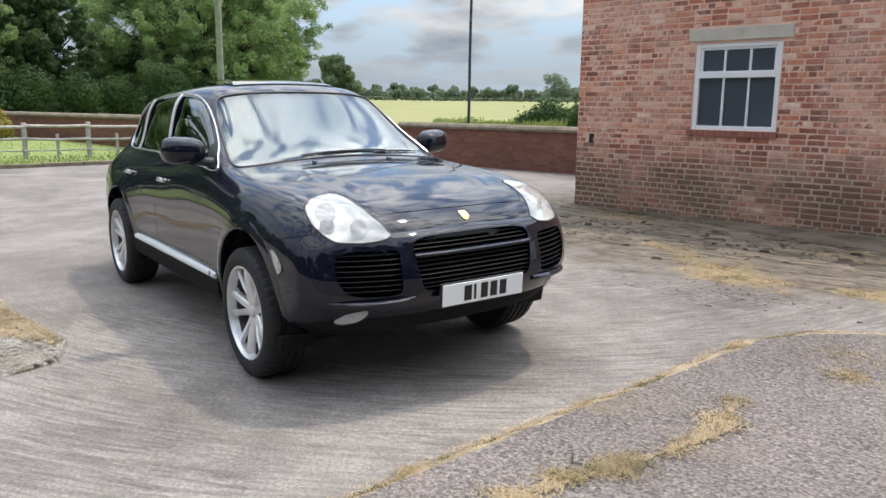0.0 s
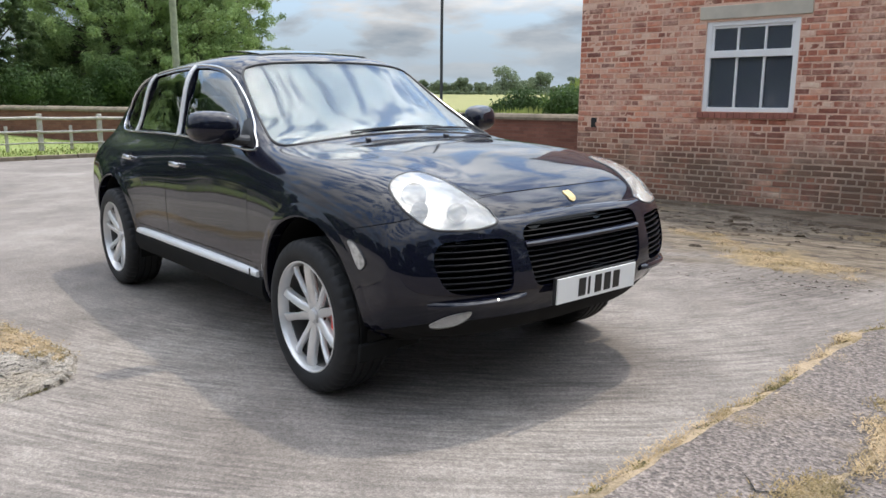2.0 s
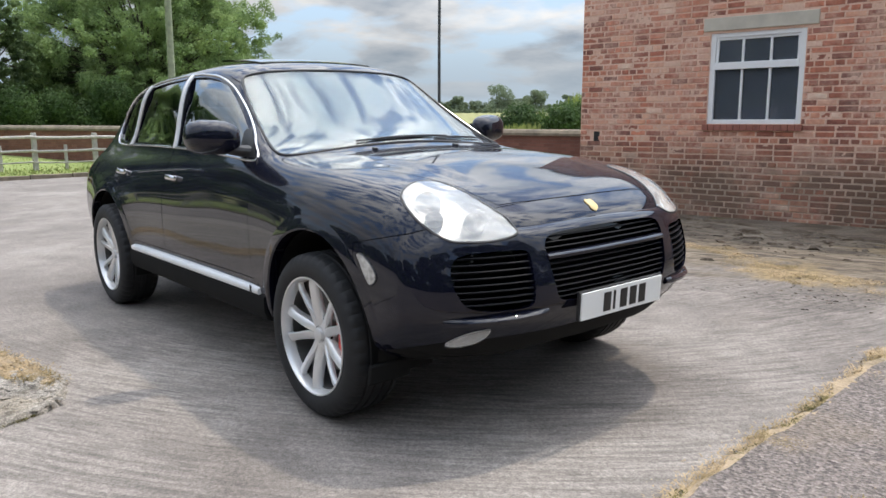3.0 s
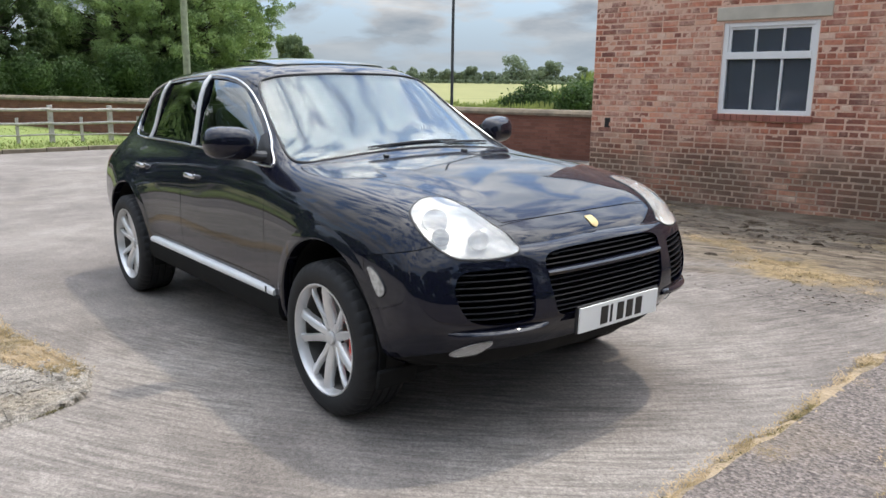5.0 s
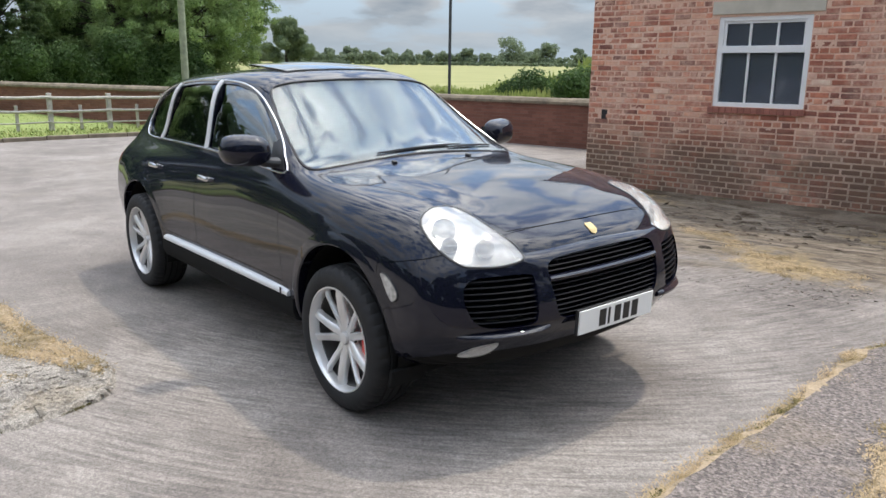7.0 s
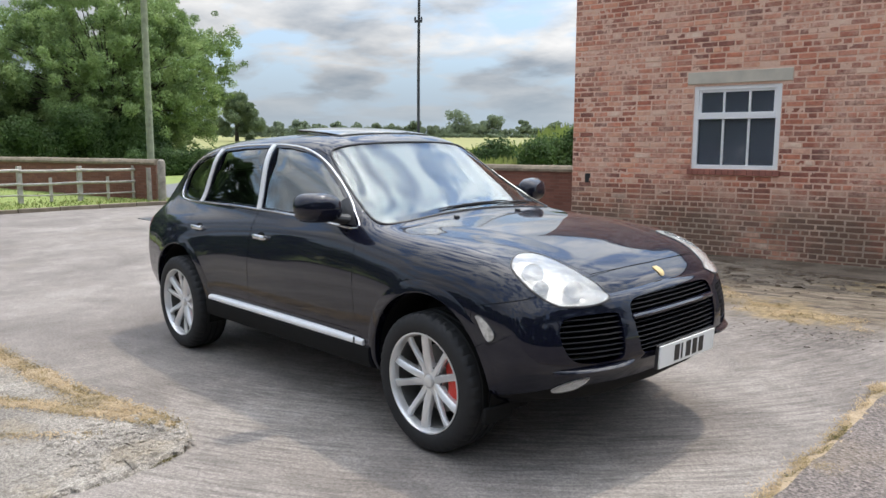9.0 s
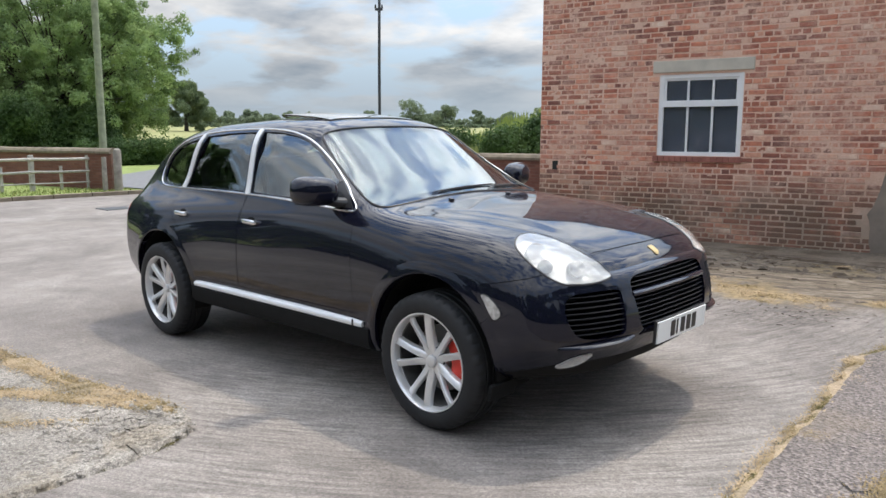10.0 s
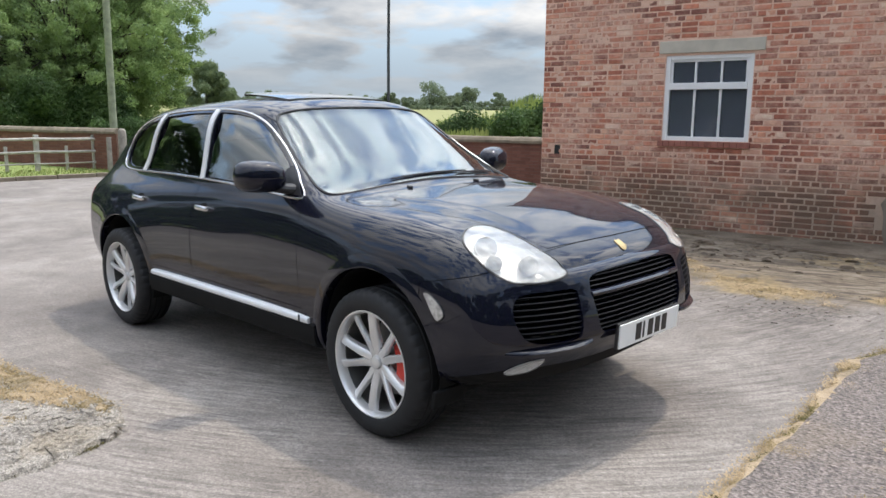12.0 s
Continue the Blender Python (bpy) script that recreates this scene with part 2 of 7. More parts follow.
M_GRAVEL = Mat("exposed aggregate", (0.3, 0.27, 0.26), 0.92)
_v = M_GRAVEL.n.new("ShaderNodeTexVoronoi")
_v.inputs["Scale"].default_value = 66
M_GRAVEL.l.new(M_GRAVEL.tc.outputs["Object"], _v.inputs["Vector"])
_c = M_GRAVEL.ramp(M_GRAVEL.noise(0.9, 5), (0.3, (0.138, 0.118, 0.107)), (0.7, (0.222, 0.193, 0.177)))
_c = M_GRAVEL.mix(0.5, _c, M_GRAVEL.ramp(_v.outputs["Color"], (0.1, (0.12, 0.11, 0.11)), (0.9, (0.86, 0.84, 0.82))), "OVERLAY")
_c = M_GRAVEL.mix(0.7, _c, M_GRAVEL.ramp(M_GRAVEL.noise(58, 5, 0.75), (0.36, (0.12, 0.12, 0.12)), (0.64, (0.9, 0.9, 0.9))), "OVERLAY")
M_GRAVEL.color(_c).bump(_v.outputs["Distance"], 0.9, 0.012)
stained(M_GRAVEL, (0.26, 0.20, 0.13), 0.56, 0.74, 1.3, 2.0, 0.45)
M_SOIL = Mat("sandy soil", (0.3, 0.22, 0.12), 0.95)
M_SOIL.color(M_SOIL.mix(0.5, M_SOIL.ramp(M_SOIL.noise(4.5, 6, 0.65), (0.38, (0.10, 0.085, 0.045)), (0.5, (0.33, 0.25, 0.155)), (0.62, (0.50, 0.385, 0.255))), M_SOIL.ramp(M_SOIL.noise(60, 4), (0.3, (0.16, 0.125, 0.08)), (0.7, (0.50, 0.39, 0.27)))))
M_SOIL.bump(M_SOIL.noise(70, 4), 0.9, 0.01)
M_RUBBLE = concrete("broken concrete", (0.205, 0.185, 0.16), (0.36, 0.33, 0.292), False, 0.6, 1.0)
stained(M_RUBBLE, (0.34, 0.265, 0.16), 0.54, 0.70, 2.4, 3.0, 0.45)
stained(M_RUBBLE, (0.11, 0.095, 0.075), 0.55, 0.63, 13.0, 6.0, 0.65)
M_RUBBLE.bump(M_RUBBLE.noise(14, 6, 0.7), 1.0, 0.03)
M_MOSS = Mat("dry moss", (0.3, 0.22, 0.1), 0.95)
M_MOSS.color(M_MOSS.mix(0.5, M_MOSS.ramp(M_MOSS.island(), (0.0, (0.13, 0.10, 0.045)), (0.5, (0.34, 0.25, 0.13)), (1.0, (0.54, 0.41, 0.25))),
                        M_MOSS.ramp(M_MOSS.noise(3.0, 4), (0.36, (0.10, 0.085, 0.032)), (0.48, (0.30, 0.22, 0.105)), (0.58, (0.56, 0.42, 0.265)))))
M_MOSS_GREEN = Mat("green moss", (0.09, 0.08, 0.02), 0.95)
M_MOSS_GREEN.color(M_MOSS_GREEN.ramp(M_MOSS_GREEN.island(), (0.0, (0.05, 0.045, 0.015)), (0.6, (0.12, 0.105, 0.03)), (1.0, (0.22, 0.18, 0.06))))
M_GRASS = Mat("grass", (0.1, 0.16, 0.04), 0.9)
M_GRASS.color(M_GRASS.mix(0.5, M_GRASS.ramp(M_GRASS.noise(0.5, 5), (0.3, (0.15, 0.20, 0.045)), (0.7, (0.25, 0.295, 0.08))),
                          M_GRASS.ramp(M_GRASS.noise(14, 4), (0.3, (0.12, 0.175, 0.035)), (0.7, (0.29, 0.335, 0.10)))))
M_BLADE = Mat("grass blades", (0.12, 0.2, 0.04), 0.8)
M_BLADE.color(M_BLADE.ramp(M_BLADE.island(), (0, (0.13, 0.185, 0.035)), (0.7, (0.25, 0.30, 0.08)), (1, (0.40, 0.36, 0.16))))
M_FIELD = Mat("ripening crop", (0.4, 0.36, 0.14), 0.95)
M_FIELD.color(M_FIELD.mix(0.5, M_FIELD.ramp(M_FIELD.noise(0.02, 6, 0.6), (0.3, (0.215, 0.225, 0.075)), (0.7, (0.30, 0.28, 0.11))),
                          M_FIELD.ramp(M_FIELD.noise(0.35, 5, stretch=(1, 0.25, 1)), (0.3, (0.18, 0.205, 0.065)), (0.7, (0.32, 0.30, 0.125)))))
M_TARMAC = plain("tarmac", (0.16, 0.16, 0.165), 0.9, vary=0.2, bump=0.3)


def leafy(name, dark, mid, light):
    m = Mat(name, mid, 0.62)
    m.color(m.mix(0.6, m.ramp(m.island(), (0.0, dark), (0.5, mid), (1.0, mid)), m.ramp(m.noise(0.55, 4), (0.36, dark), (0.5, mid), (0.66, light))))
    m.set(Specular_IOR_Level=0.3)
    # thin leaves let light through
    through_leaf = m.n.new("ShaderNodeBsdfTranslucent")
    m.l.new(m.b.inputs["Base Color"].links[0].from_socket, through_leaf.inputs["Color"])
    both = m.n.new("ShaderNodeMixShader")
    both.inputs[0].default_value = 0.45
    m.l.new(m.b.outputs[0], both.inputs[1])
    m.l.new(through_leaf.outputs[0], both.inputs[2])
    m.l.new(both.outputs[0], m.n["Material Output"].inputs[0])
    return m


M_LEAF = leafy("broad leaves", (0.085, 0.135, 0.050), (0.25, 0.35, 0.135), (0.42, 0.52, 0.22))
# field tree: a little distance haze mixed into the leaf colour
M_LEAF_MID = leafy("leaves paled for light haze", (0.10, 0.145, 0.075), (0.17, 0.225, 0.115), (0.25, 0.31, 0.165))
# darker leaf colours stand in for the deep shade between the trees
M_LEAF_SHADE = leafy("leaves darkened for shade", (0.045, 0.075, 0.030), (0.11, 0.165, 0.065), (0.20, 0.27, 0.11))
M_LEAF_PALE = leafy("pale leaves", (0.10, 0.155, 0.055), (0.235, 0.32, 0.125), (0.38, 0.47, 0.20))
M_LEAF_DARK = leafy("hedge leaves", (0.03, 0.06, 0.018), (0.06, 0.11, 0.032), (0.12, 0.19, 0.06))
M_LEAF_GOLD = leafy("golden leaves", (0.16, 0.13, 0.03), (0.36, 0.30, 0.07), (0.5, 0.44, 0.14))
# pale greyish leaf colours carry the haze of the far skyline
M_LEAF_FAR_HAZE = leafy("distant leaves paled for haze", (0.17, 0.22, 0.14), (0.22, 0.27, 0.17), (0.27, 0.32, 0.21))
M_WEED = leafy("tall weeds", (0.15, 0.20, 0.05), (0.28, 0.34, 0.09), (0.42, 0.44, 0.17))
M_BARK = plain("bark", (0.052, 0.043, 0.032), 0.95, vary=0.35, scale=7, bump=0.6, bump_scale=25)
M_POLE = plain("weathered timber pole", (0.24, 0.26, 0.17), 0.9, vary=0.25, scale=6, bump=0.3)
M_POLE_DARK = plain("dark painted pole", (0.045, 0.048, 0.052), 0.6, vary=0.2)
M_RAIL = plain("silvered fence timber", (0.41, 0.385, 0.34), 0.9, vary=0.25, scale=12, bump=0.4, bump_scale=45)
M_POST = plain("grey gate timber", (0.27, 0.245, 0.205), 0.9, vary=0.3, scale=8, bump=0.5, bump_scale=30)
M_COPING = plain("weathered coping stone", (0.195, 0.16, 0.115), 0.9, vary=0.3, scale=5, bump=0.5, bump_scale=35)

# brick work
M_MORTAR = Mat("lime mortar", (0.42, 0.34, 0.29), 0.95)
M_MORTAR.color(M_MORTAR.mix(0.5, M_MORTAR.ramp(M_MORTAR.noise(1.2, 5), (0.3, (0.61, 0.365, 0.265)), (0.7, (0.80, 0.56, 0.43))),
                            M_MORTAR.ramp(M_MORTAR.noise(40, 3), (0.3, (0.57, 0.345, 0.255)), (0.7, (0.80, 0.57, 0.45)))))
_low = M_MORTAR.math("SUBTRACT", 1.0, M_MORTAR.math("DIVIDE", M_MORTAR.place()["Z"], 1.15), True)
_low = M_MORTAR.math("MULTIPLY", M_MORTAR.math("MULTIPLY", _low, 1.8, True), M_MORTAR.ramp(M_MORTAR.noise(2.2, 6, 0.6), (0.28, (0.35, 0.35, 0.35)), (0.52, (0.85, 0.85, 0.85))), True)
M_MORTAR.color(M_MORTAR.mix(_low, M_MORTAR.b.inputs["Base Color"].links[0].from_socket, (0.33, 0.26, 0.20)))
M_MORTAR_DARK = plain("soiled mortar", (0.17, 0.10, 0.075), 0.95, vary=0.25, scale=4, bump=0.4)
M_MORTAR.bump(M_MORTAR.noise(90, 4), 0.5, 0.004)


def brick_mat(name, by_object):
    m = Mat(name, (0.35, 0.16, 0.12), 0.92, world=True)
    r = m.random() if by_object else m.island()
    c = m.ramp(r, (0.0, (0.19, 0.092, 0.076)), (0.24, (0.30, 0.120, 0.086)), (0.50, (0.385, 0.155, 0.104)), (0.74, (0.53, 0.222, 0.146)),
               (0.88, (0.60, 0.32, 0.225)), (0.96, (0.66, 0.44, 0.345)), (1.0, (0.76, 0.60, 0.51)))
    c = m.mix(0.55, c, m.ramp(m.noise(0.9, 5, 0.6), (0.3, (0.40, 0.35, 0.33)), (0.7, (0.70, 0.62, 0.57))), "OVERLAY")
    c = m.mix(0.6, c, m.ramp(m.noise(13, 5, 0.65), (0.28, (0.22, 0.20, 0.20)), (0.72, (0.80, 0.76, 0.72))), "OVERLAY")
    # lime bloom left on the faces in patches
    bloom = m.math("MULTIPLY", m.ramp(m.noise(1.4, 6, 0.65, shift=(2, 5, 1)), (0.44, (0, 0, 0)), (0.58, (1, 1, 1))), m.ramp(m.noise(17, 6, 0.7), (0.36, (0, 0, 0)), (0.60, (0.9, 0.9, 0.9))))
    c = m.mix(bloom, c, (0.66, 0.43, 0.33))
    # grime of the splash zone: soot and green algae in broken patches low on the wall
    z = m.place()["Z"]
    low = m.math("SUBTRACT", 1.0, m.math("DIVIDE", z, 1.15), True)
    grime = m.math("MULTIPLY", m.math("MULTIPLY", low, 2.2, True), m.ramp(m.noise(2.2, 6, 0.6), (0.28, (0.25, 0.25, 0.25)), (0.52, (0.92, 0.92, 0.92))), True)
    c = m.mix(grime, c, (0.145, 0.092, 0.064))
    m.color(c).bump(m.noise(45, 5, 0.7), 0.55, 0.006)
    return m


M_BRICK = brick_mat("red brick", False)
M_BRICK_ONE = brick_mat("red brick piece", True)
M_BRICK_SILL = plain("dark red sill brick", (0.30, 0.115, 0.085), 0.85, vary=0.25, scale=14, bump=0.4)
M_WALLBRICK = Mat("garden wall brick", (0.22, 0.1, 0.07), 0.92)
M_WALLBRICK.color(M_WALLBRICK.mix(0.5, M_WALLBRICK.ramp(M_WALLBRICK.island(), (0, (0.115, 0.047, 0.033)), (0.5, (0.185, 0.076, 0.052)), (1, (0.25, 0.112, 0.078))),
                                  M_WALLBRICK.ramp(M_WALLBRICK.noise(0.6, 5), (0.3, (0.135, 0.058, 0.041)), (0.7, (0.235, 0.105, 0.074)))))
M_LINTEL = plain("concrete lintel", (0.50, 0.46, 0.385), 0.9, vary=0.16, scale=4, bump=0.4)
M_RENDER = plain("cement render", (0.225, 0.185, 0.15), 0.92, vary=0.25, scale=3, bump=0.5)
M_WHITE = plain("white window paint", (0.80, 0.80, 0.80), 0.42, vary=0.04, scale=3)
# flat black for the shade inside the vent hole and cracks
M_VOID = plain("dark void", (0.02, 0.02, 0.02), 0.9)
M_ROOF = plain("roof slate", (0.12, 0.12, 0.13), 0.7, vary=0.3)
M_PLASTER = plain("dim room plaster", (0.34, 0.36, 0.40), 0.9)

# car
M_PAINT = Mat("black metallic paint", (0.0052, 0.0060, 0.0145), 0.5, 0.0)
M_PAINT.set(Coat_Weight=1.0, Coat_Roughness=0.042, Specular_IOR_Level=0.05, Coat_IOR=1.48)
M_PAINT.rough(M_PAINT.ramp(M_PAINT.noise(1.6, 5), (0.3, (0.40, 0.40, 0.40)), (0.7, (0.55, 0.55, 0.55))))
M_PAINT.bump(M_PAINT.noise(2.2, 2), 0.004, 0.01)
M_TRIM = plain("black plastic", (0.018, 0.018, 0.02), 0.45, vary=0.2, scale=20, bump=0.12, bump_scale=250)
M_GRILLE = plain("black slat", (0.007, 0.007, 0.009), 0.5, vary=0.1, Specular_IOR_Level=0.18)
M_RUBBER = plain("tyre rubber", (0.012, 0.012, 0.013), 0.72, vary=0.25, scale=14, bump=0.25, bump_scale=120)
M_ALLOY = plain("silver painted alloy", (0.76, 0.75, 0.74), 0.30, 0.5, vary=0.05, scale=10)
# disc and barrel colours lowered to show the shade behind the spokes
M_DISC = plain("brake disc steel", (0.16, 0.155, 0.15), 0.5, 0.6, vary=0.2)
M_BARREL_SHADE = plain("shade-darkened alloy", (0.10, 0.098, 0.095), 0.5, 0.4, vary=0.2)
M_CALIPER = plain("red caliper paint", (0.62, 0.04, 0.025), 0.35, vary=0.1)
M_TAIL = plain("dark red lamp lens", (0.16, 0.022, 0.012), 0.12, vary=0.3, scale=30)
M_CHROME = plain("satin chrome", (0.70, 0.70, 0.70), 0.22, 0.95, vary=0.03)
M_SILVER = plain("silver anodised strip", (0.84, 0.84, 0.84), 0.30, 0.2, vary=0.04)
M_UNDER = plain("underbody", (0.012, 0.012, 0.012), 0.85, Specular_IOR_Level=0.15)
M_LEATHER = plain("dark grey leather", (0.035, 0.035, 0.037), 0.55, vary=0.15, bump=0.15)
M_DASH = plain("dashboard plastic", (0.03, 0.03, 0.032), 0.7)
M_LAMP_BOWL = plain("lamp reflector", (0.46, 0.46, 0.45), 0.30, 0.5, vary=0.04)
M_LAMP_HOUSE = plain("lamp housing", (0.33, 0.33, 0.325), 0.38, 0.25, vary=0.08)
M_FOG = plain("clear faceted lamp", (0.93, 0.93, 0.92), 0.25, 0.0, vary=0.25, scale=30)
M_PLATE = plain("white number plate", (0.82, 0.82, 0.80), 0.35, vary=0.02)
M_INK = plain("black plate ink", (0.012, 0.012, 0.012), 0.4)
M_GOLD = plain("gold emblem", (0.62, 0.47, 0.22), 0.35, 0.6, vary=0.1)
M_AMBER = plain("clear side lamp", (0.46, 0.45, 0.43), 0.15, 0.3, vary=0.45, scale=38)


def glass(name, tint, rough=0.0, amount=1.0, **more):
    m = Mat(name, tint, rough)
    m.set(Transmission_Weight=amount, IOR=1.5, Specular_IOR_Level=0.5, **more)
    return m


M_GLASS = glass("tinted car glass", (0.80, 0.88, 0.87))
M_GLASS_SIDE = glass("tinted side glass", (0.78, 0.86, 0.86), Coat_Weight=1.0, Coat_IOR=1.65, Coat_Roughness=0.0)
M_GLASS_DARK = glass("dark privacy glass", (0.52, 0.58, 0.59), Coat_Weight=1.0, Coat_IOR=1.5, Coat_Roughness=0.0)
M_LENS = glass("hazed lamp lens", (0.96, 0.97, 0.97), 0.0, 0.90)
# diffuse grey-blue in the glass stands in for the pale sky reflection
M_PANE = glass("window pane with painted sheen", (0.22, 0.25, 0.30), 0.05, 0.74)

# ---------------------------------------------------------------- building helpers


def mesh_of(name, verts, faces, mat=None, smooth=False):
    me = bpy.data.meshes.new(name)
    me.from_pydata([tuple(v) for v in verts], [], [tuple(f) for f in faces])
    if mat:
        me.materials.append(mat.m)
    if smooth:
        me.polygons.foreach_set("use_smooth", [True] * len(me.polygons))
    me.update()
    return me


def bm_mesh(name, bm, mat=None, smooth=False, sharp=None):
    me = bpy.data.meshes.new(name)
    bmesh.ops.recalc_face_normals(bm, faces=bm.faces)
    if sharp:
        for e in bm.edges:
            if len(e.link_faces) == 2 and e.calc_face_angle(0) > radians(sharp):
                e.smooth = False
    for f in bm.faces:
        f.smooth = smooth
    bm.to_mesh(me)
    bm.free()
    if mat:
        me.materials.append(mat.m)
    return me


def part(name, bm, mat, parent, label="", smooth=False, sharp=35, at=None):
    """One mesh object under a thing or a part. bm: a bmesh or a ready mesh."""
    me = bm_mesh(name, bm, mat, smooth, sharp if smooth else None) if isinstance(bm, bmesh.types.BMesh) else bm
    ob = new(name, me)
    ob.parent = parent
    if at is not None:
        ob.matrix_basis = at
    return tagged(ob, label) if label else ob


def thing(name, label, category, at=None, group="", kind=""):
    ob = new(name)
    ob.empty_display_size = 0.2
    if at is not None:
        ob.matrix_basis = at
    return tagged(ob, label, category, group, kind)


def single(name, bm, mat, label="", category="", kind="", group="", smooth=False, sharp=35, at=None):
    me = bm_mesh(name, bm, mat, smooth, sharp if smooth else None) if isinstance(bm, bmesh.types.BMesh) else bm
    ob = new(name, me)
    if at is not None:
        ob.matrix_basis = at
    return tagged(ob, label, category, group, kind)


def add_box(bm, x0, x1, y0, y1, z0, z1, bevel=0.0, m=None):
    vs = [bm.verts.new((x, y, z)) for x in (x0, x1) for y in (y0, y1) for z in (z0, z1)]
    fs = [bm.faces.new([vs[i] for i in q]) for q in ((0, 1, 3, 2), (4, 6, 7, 5), (0, 4, 5, 1), (2, 3, 7, 6), (0, 2, 6, 4), (1, 5, 7, 3))]
    if bevel:
        bmesh.ops.bevel(bm, geom=list({e for f in fs for e in f.edges}), offset=bevel, segments=2, profile=0.5, affect="EDGES")
    return vs


def box(x0, x1, y0, y1, z0, z1, bevel=0.0):
    bm = bmesh.new()
    add_box(bm, x0, x1, y0, y1, z0, z1, bevel)
    return bm


def add_tube(bm, pts, radii, sides=10, closed=False, cap=True):
    """A round tube along points, with a radius at each."""
    pts = [Vector(p) for p in pts]
    n = len(pts)
    radii = radii if hasattr(radii, "__len__") else [radii] * n
    rings, up = [], None
    for k, p in enumerate(pts):
        a, b = (pts[(k - 1) % n], pts[(k + 1) % n]) if closed else (pts[max(k - 1, 0)], pts[min(k + 1, n - 1)])
        d = (b - a).normalized()
        if up is None:
            up = d.orthogonal().normalized()
        up = (up - d * up.dot(d)).normalized()
        side = d.cross(up)
        rings.append([bm.verts.new(p + (up * math.cos(t) + side * math.sin(t)) * radii[k]) for t in (2 * math.pi * i / sides for i in range(sides))])
    for k in range(n if closed else n - 1):
        r, q = rings[k], rings[(k + 1) % n]
        for i in range(sides):
            bm.faces.new((r[i], r[(i + 1) % sides], q[(i + 1) % sides], q[i]))
    if cap and not closed:
        bm.faces.new(rings[0][::-1])
        bm.faces.new(rings[-1])
    return bm


def lathe(profile, steps=48, axis="y"):
    """Turn a closed or open profile of (radius, along) round the y axis."""
    bm = bmesh.new()
    rows = []
    for i in range(steps):
        t = 2 * math.pi * i / steps
        rows.append([bm.verts.new((r * math.cos(t), a, r * math.sin(t))) for r, a in profile])
    for i in range(steps):
        p, q = rows[i], rows[(i + 1) % steps]
        for k in range(len(profile) - 1):
            bm.faces.new((p[k], p[k + 1], q[k + 1], q[k]))
    bmesh.ops.remove_doubles(bm, verts=bm.verts, dist=1e-6)
    return bm


# ---------------------------------------------------------------- ground


def yard_z(x, y):
    """The yard rises a little towards the house and the front of the car."""
    return 0.019 + 0.06 * math.tanh((y + 0.85) / 3.0) + 0.04 * math.tanh(x / 4.0)


def ground_z(x, y):
    d = math.hypot(x, y)
    z = yard_z(x, y)
    if d > 40:
        far = min(1.0, (d - 40) / 220.0)
        z += 4.6 * far * (0.7 + 0.3 * far)
    return z


def axis_steps(near, far, fine, grow):
    out, v, s = [0.0], 0.0, fine
    while v < far:
        v += s
        if v > near:
            s *= grow
        out.append(v)
    return out


_gx = axis_steps(6, 2600, 0.5, 1.16)
_gy = axis_steps(10, 2600, 0.5, 1.16)
xs = sorted({-v for v in _gx} | set(_gx) | {-15.0, -15.06})
ys = sorted({-v for v in _gy} | set(_gy))
verts = [(x, y, ground_z(x, y)) for y in ys for x in xs]
nx = len(xs)
faces, slot = [], []
WALL_A, WALL_T = (-8.0, 10.4), radians(12)          # garden wall: a point on it and its turn


def behind_wall(x, y):
    return -(x - WALL_A[0]) * math.sin(WALL_T) + (y - WALL_A[1]) * math.cos(WALL_T)


for j in range(len(ys) - 1):
    for i in range(nx - 1):
        faces.append((j * nx + i, j * nx + i + 1, (j + 1) * nx + i + 1, (j + 1) * nx + i))
        x, y = (xs[i] + xs[i + 1]) / 2, (ys[j] + ys[j + 1]) / 2
        d = math.hypot(x, y)
        if d > 46:
            slot.append(2)
        elif x > -15.03 and behind_wall(x, y) < 0.3:
            slot.append(0)
        else:
            slot.append(1)
me = mesh_of("ground", verts, faces, M_CONCRETE, True)
me.materials.append(M_GRASS.m)
me.materials.append(M_FIELD.m)
me.polygons.foreach_set("material_index", slot)
tagged(new("ground", me), "brushed grey concrete yard with grass and fields beyond", "ground", kind="structure")


def ragged(pts, step, amount, seed, closed=True):
    """A polyline cut into short steps and roughened sideways."""
    rnd = random.Random(seed)
    out = []
    n = len(pts)
    for k in range(n if closed else n - 1):
        a, b = Vector(pts[k]), Vector(pts[(k + 1) % n])
        m = max(1, int((b - a).length / step))
        side = Vector((-(b - a).y, (b - a).x)).normalized()
        for i in range(m):
            w = noise.noise(Vector((seed + (k * 40 + i) * step * 2.2, seed, 0))) + 0.5 * noise.noise(Vector((seed + (k * 40 + i) * step * 7, 3, seed)))
            out.append(a.lerp(b, i / m) + side * (amount * w))
    if not closed:
        out.append(Vector(pts[-1]))
    return out


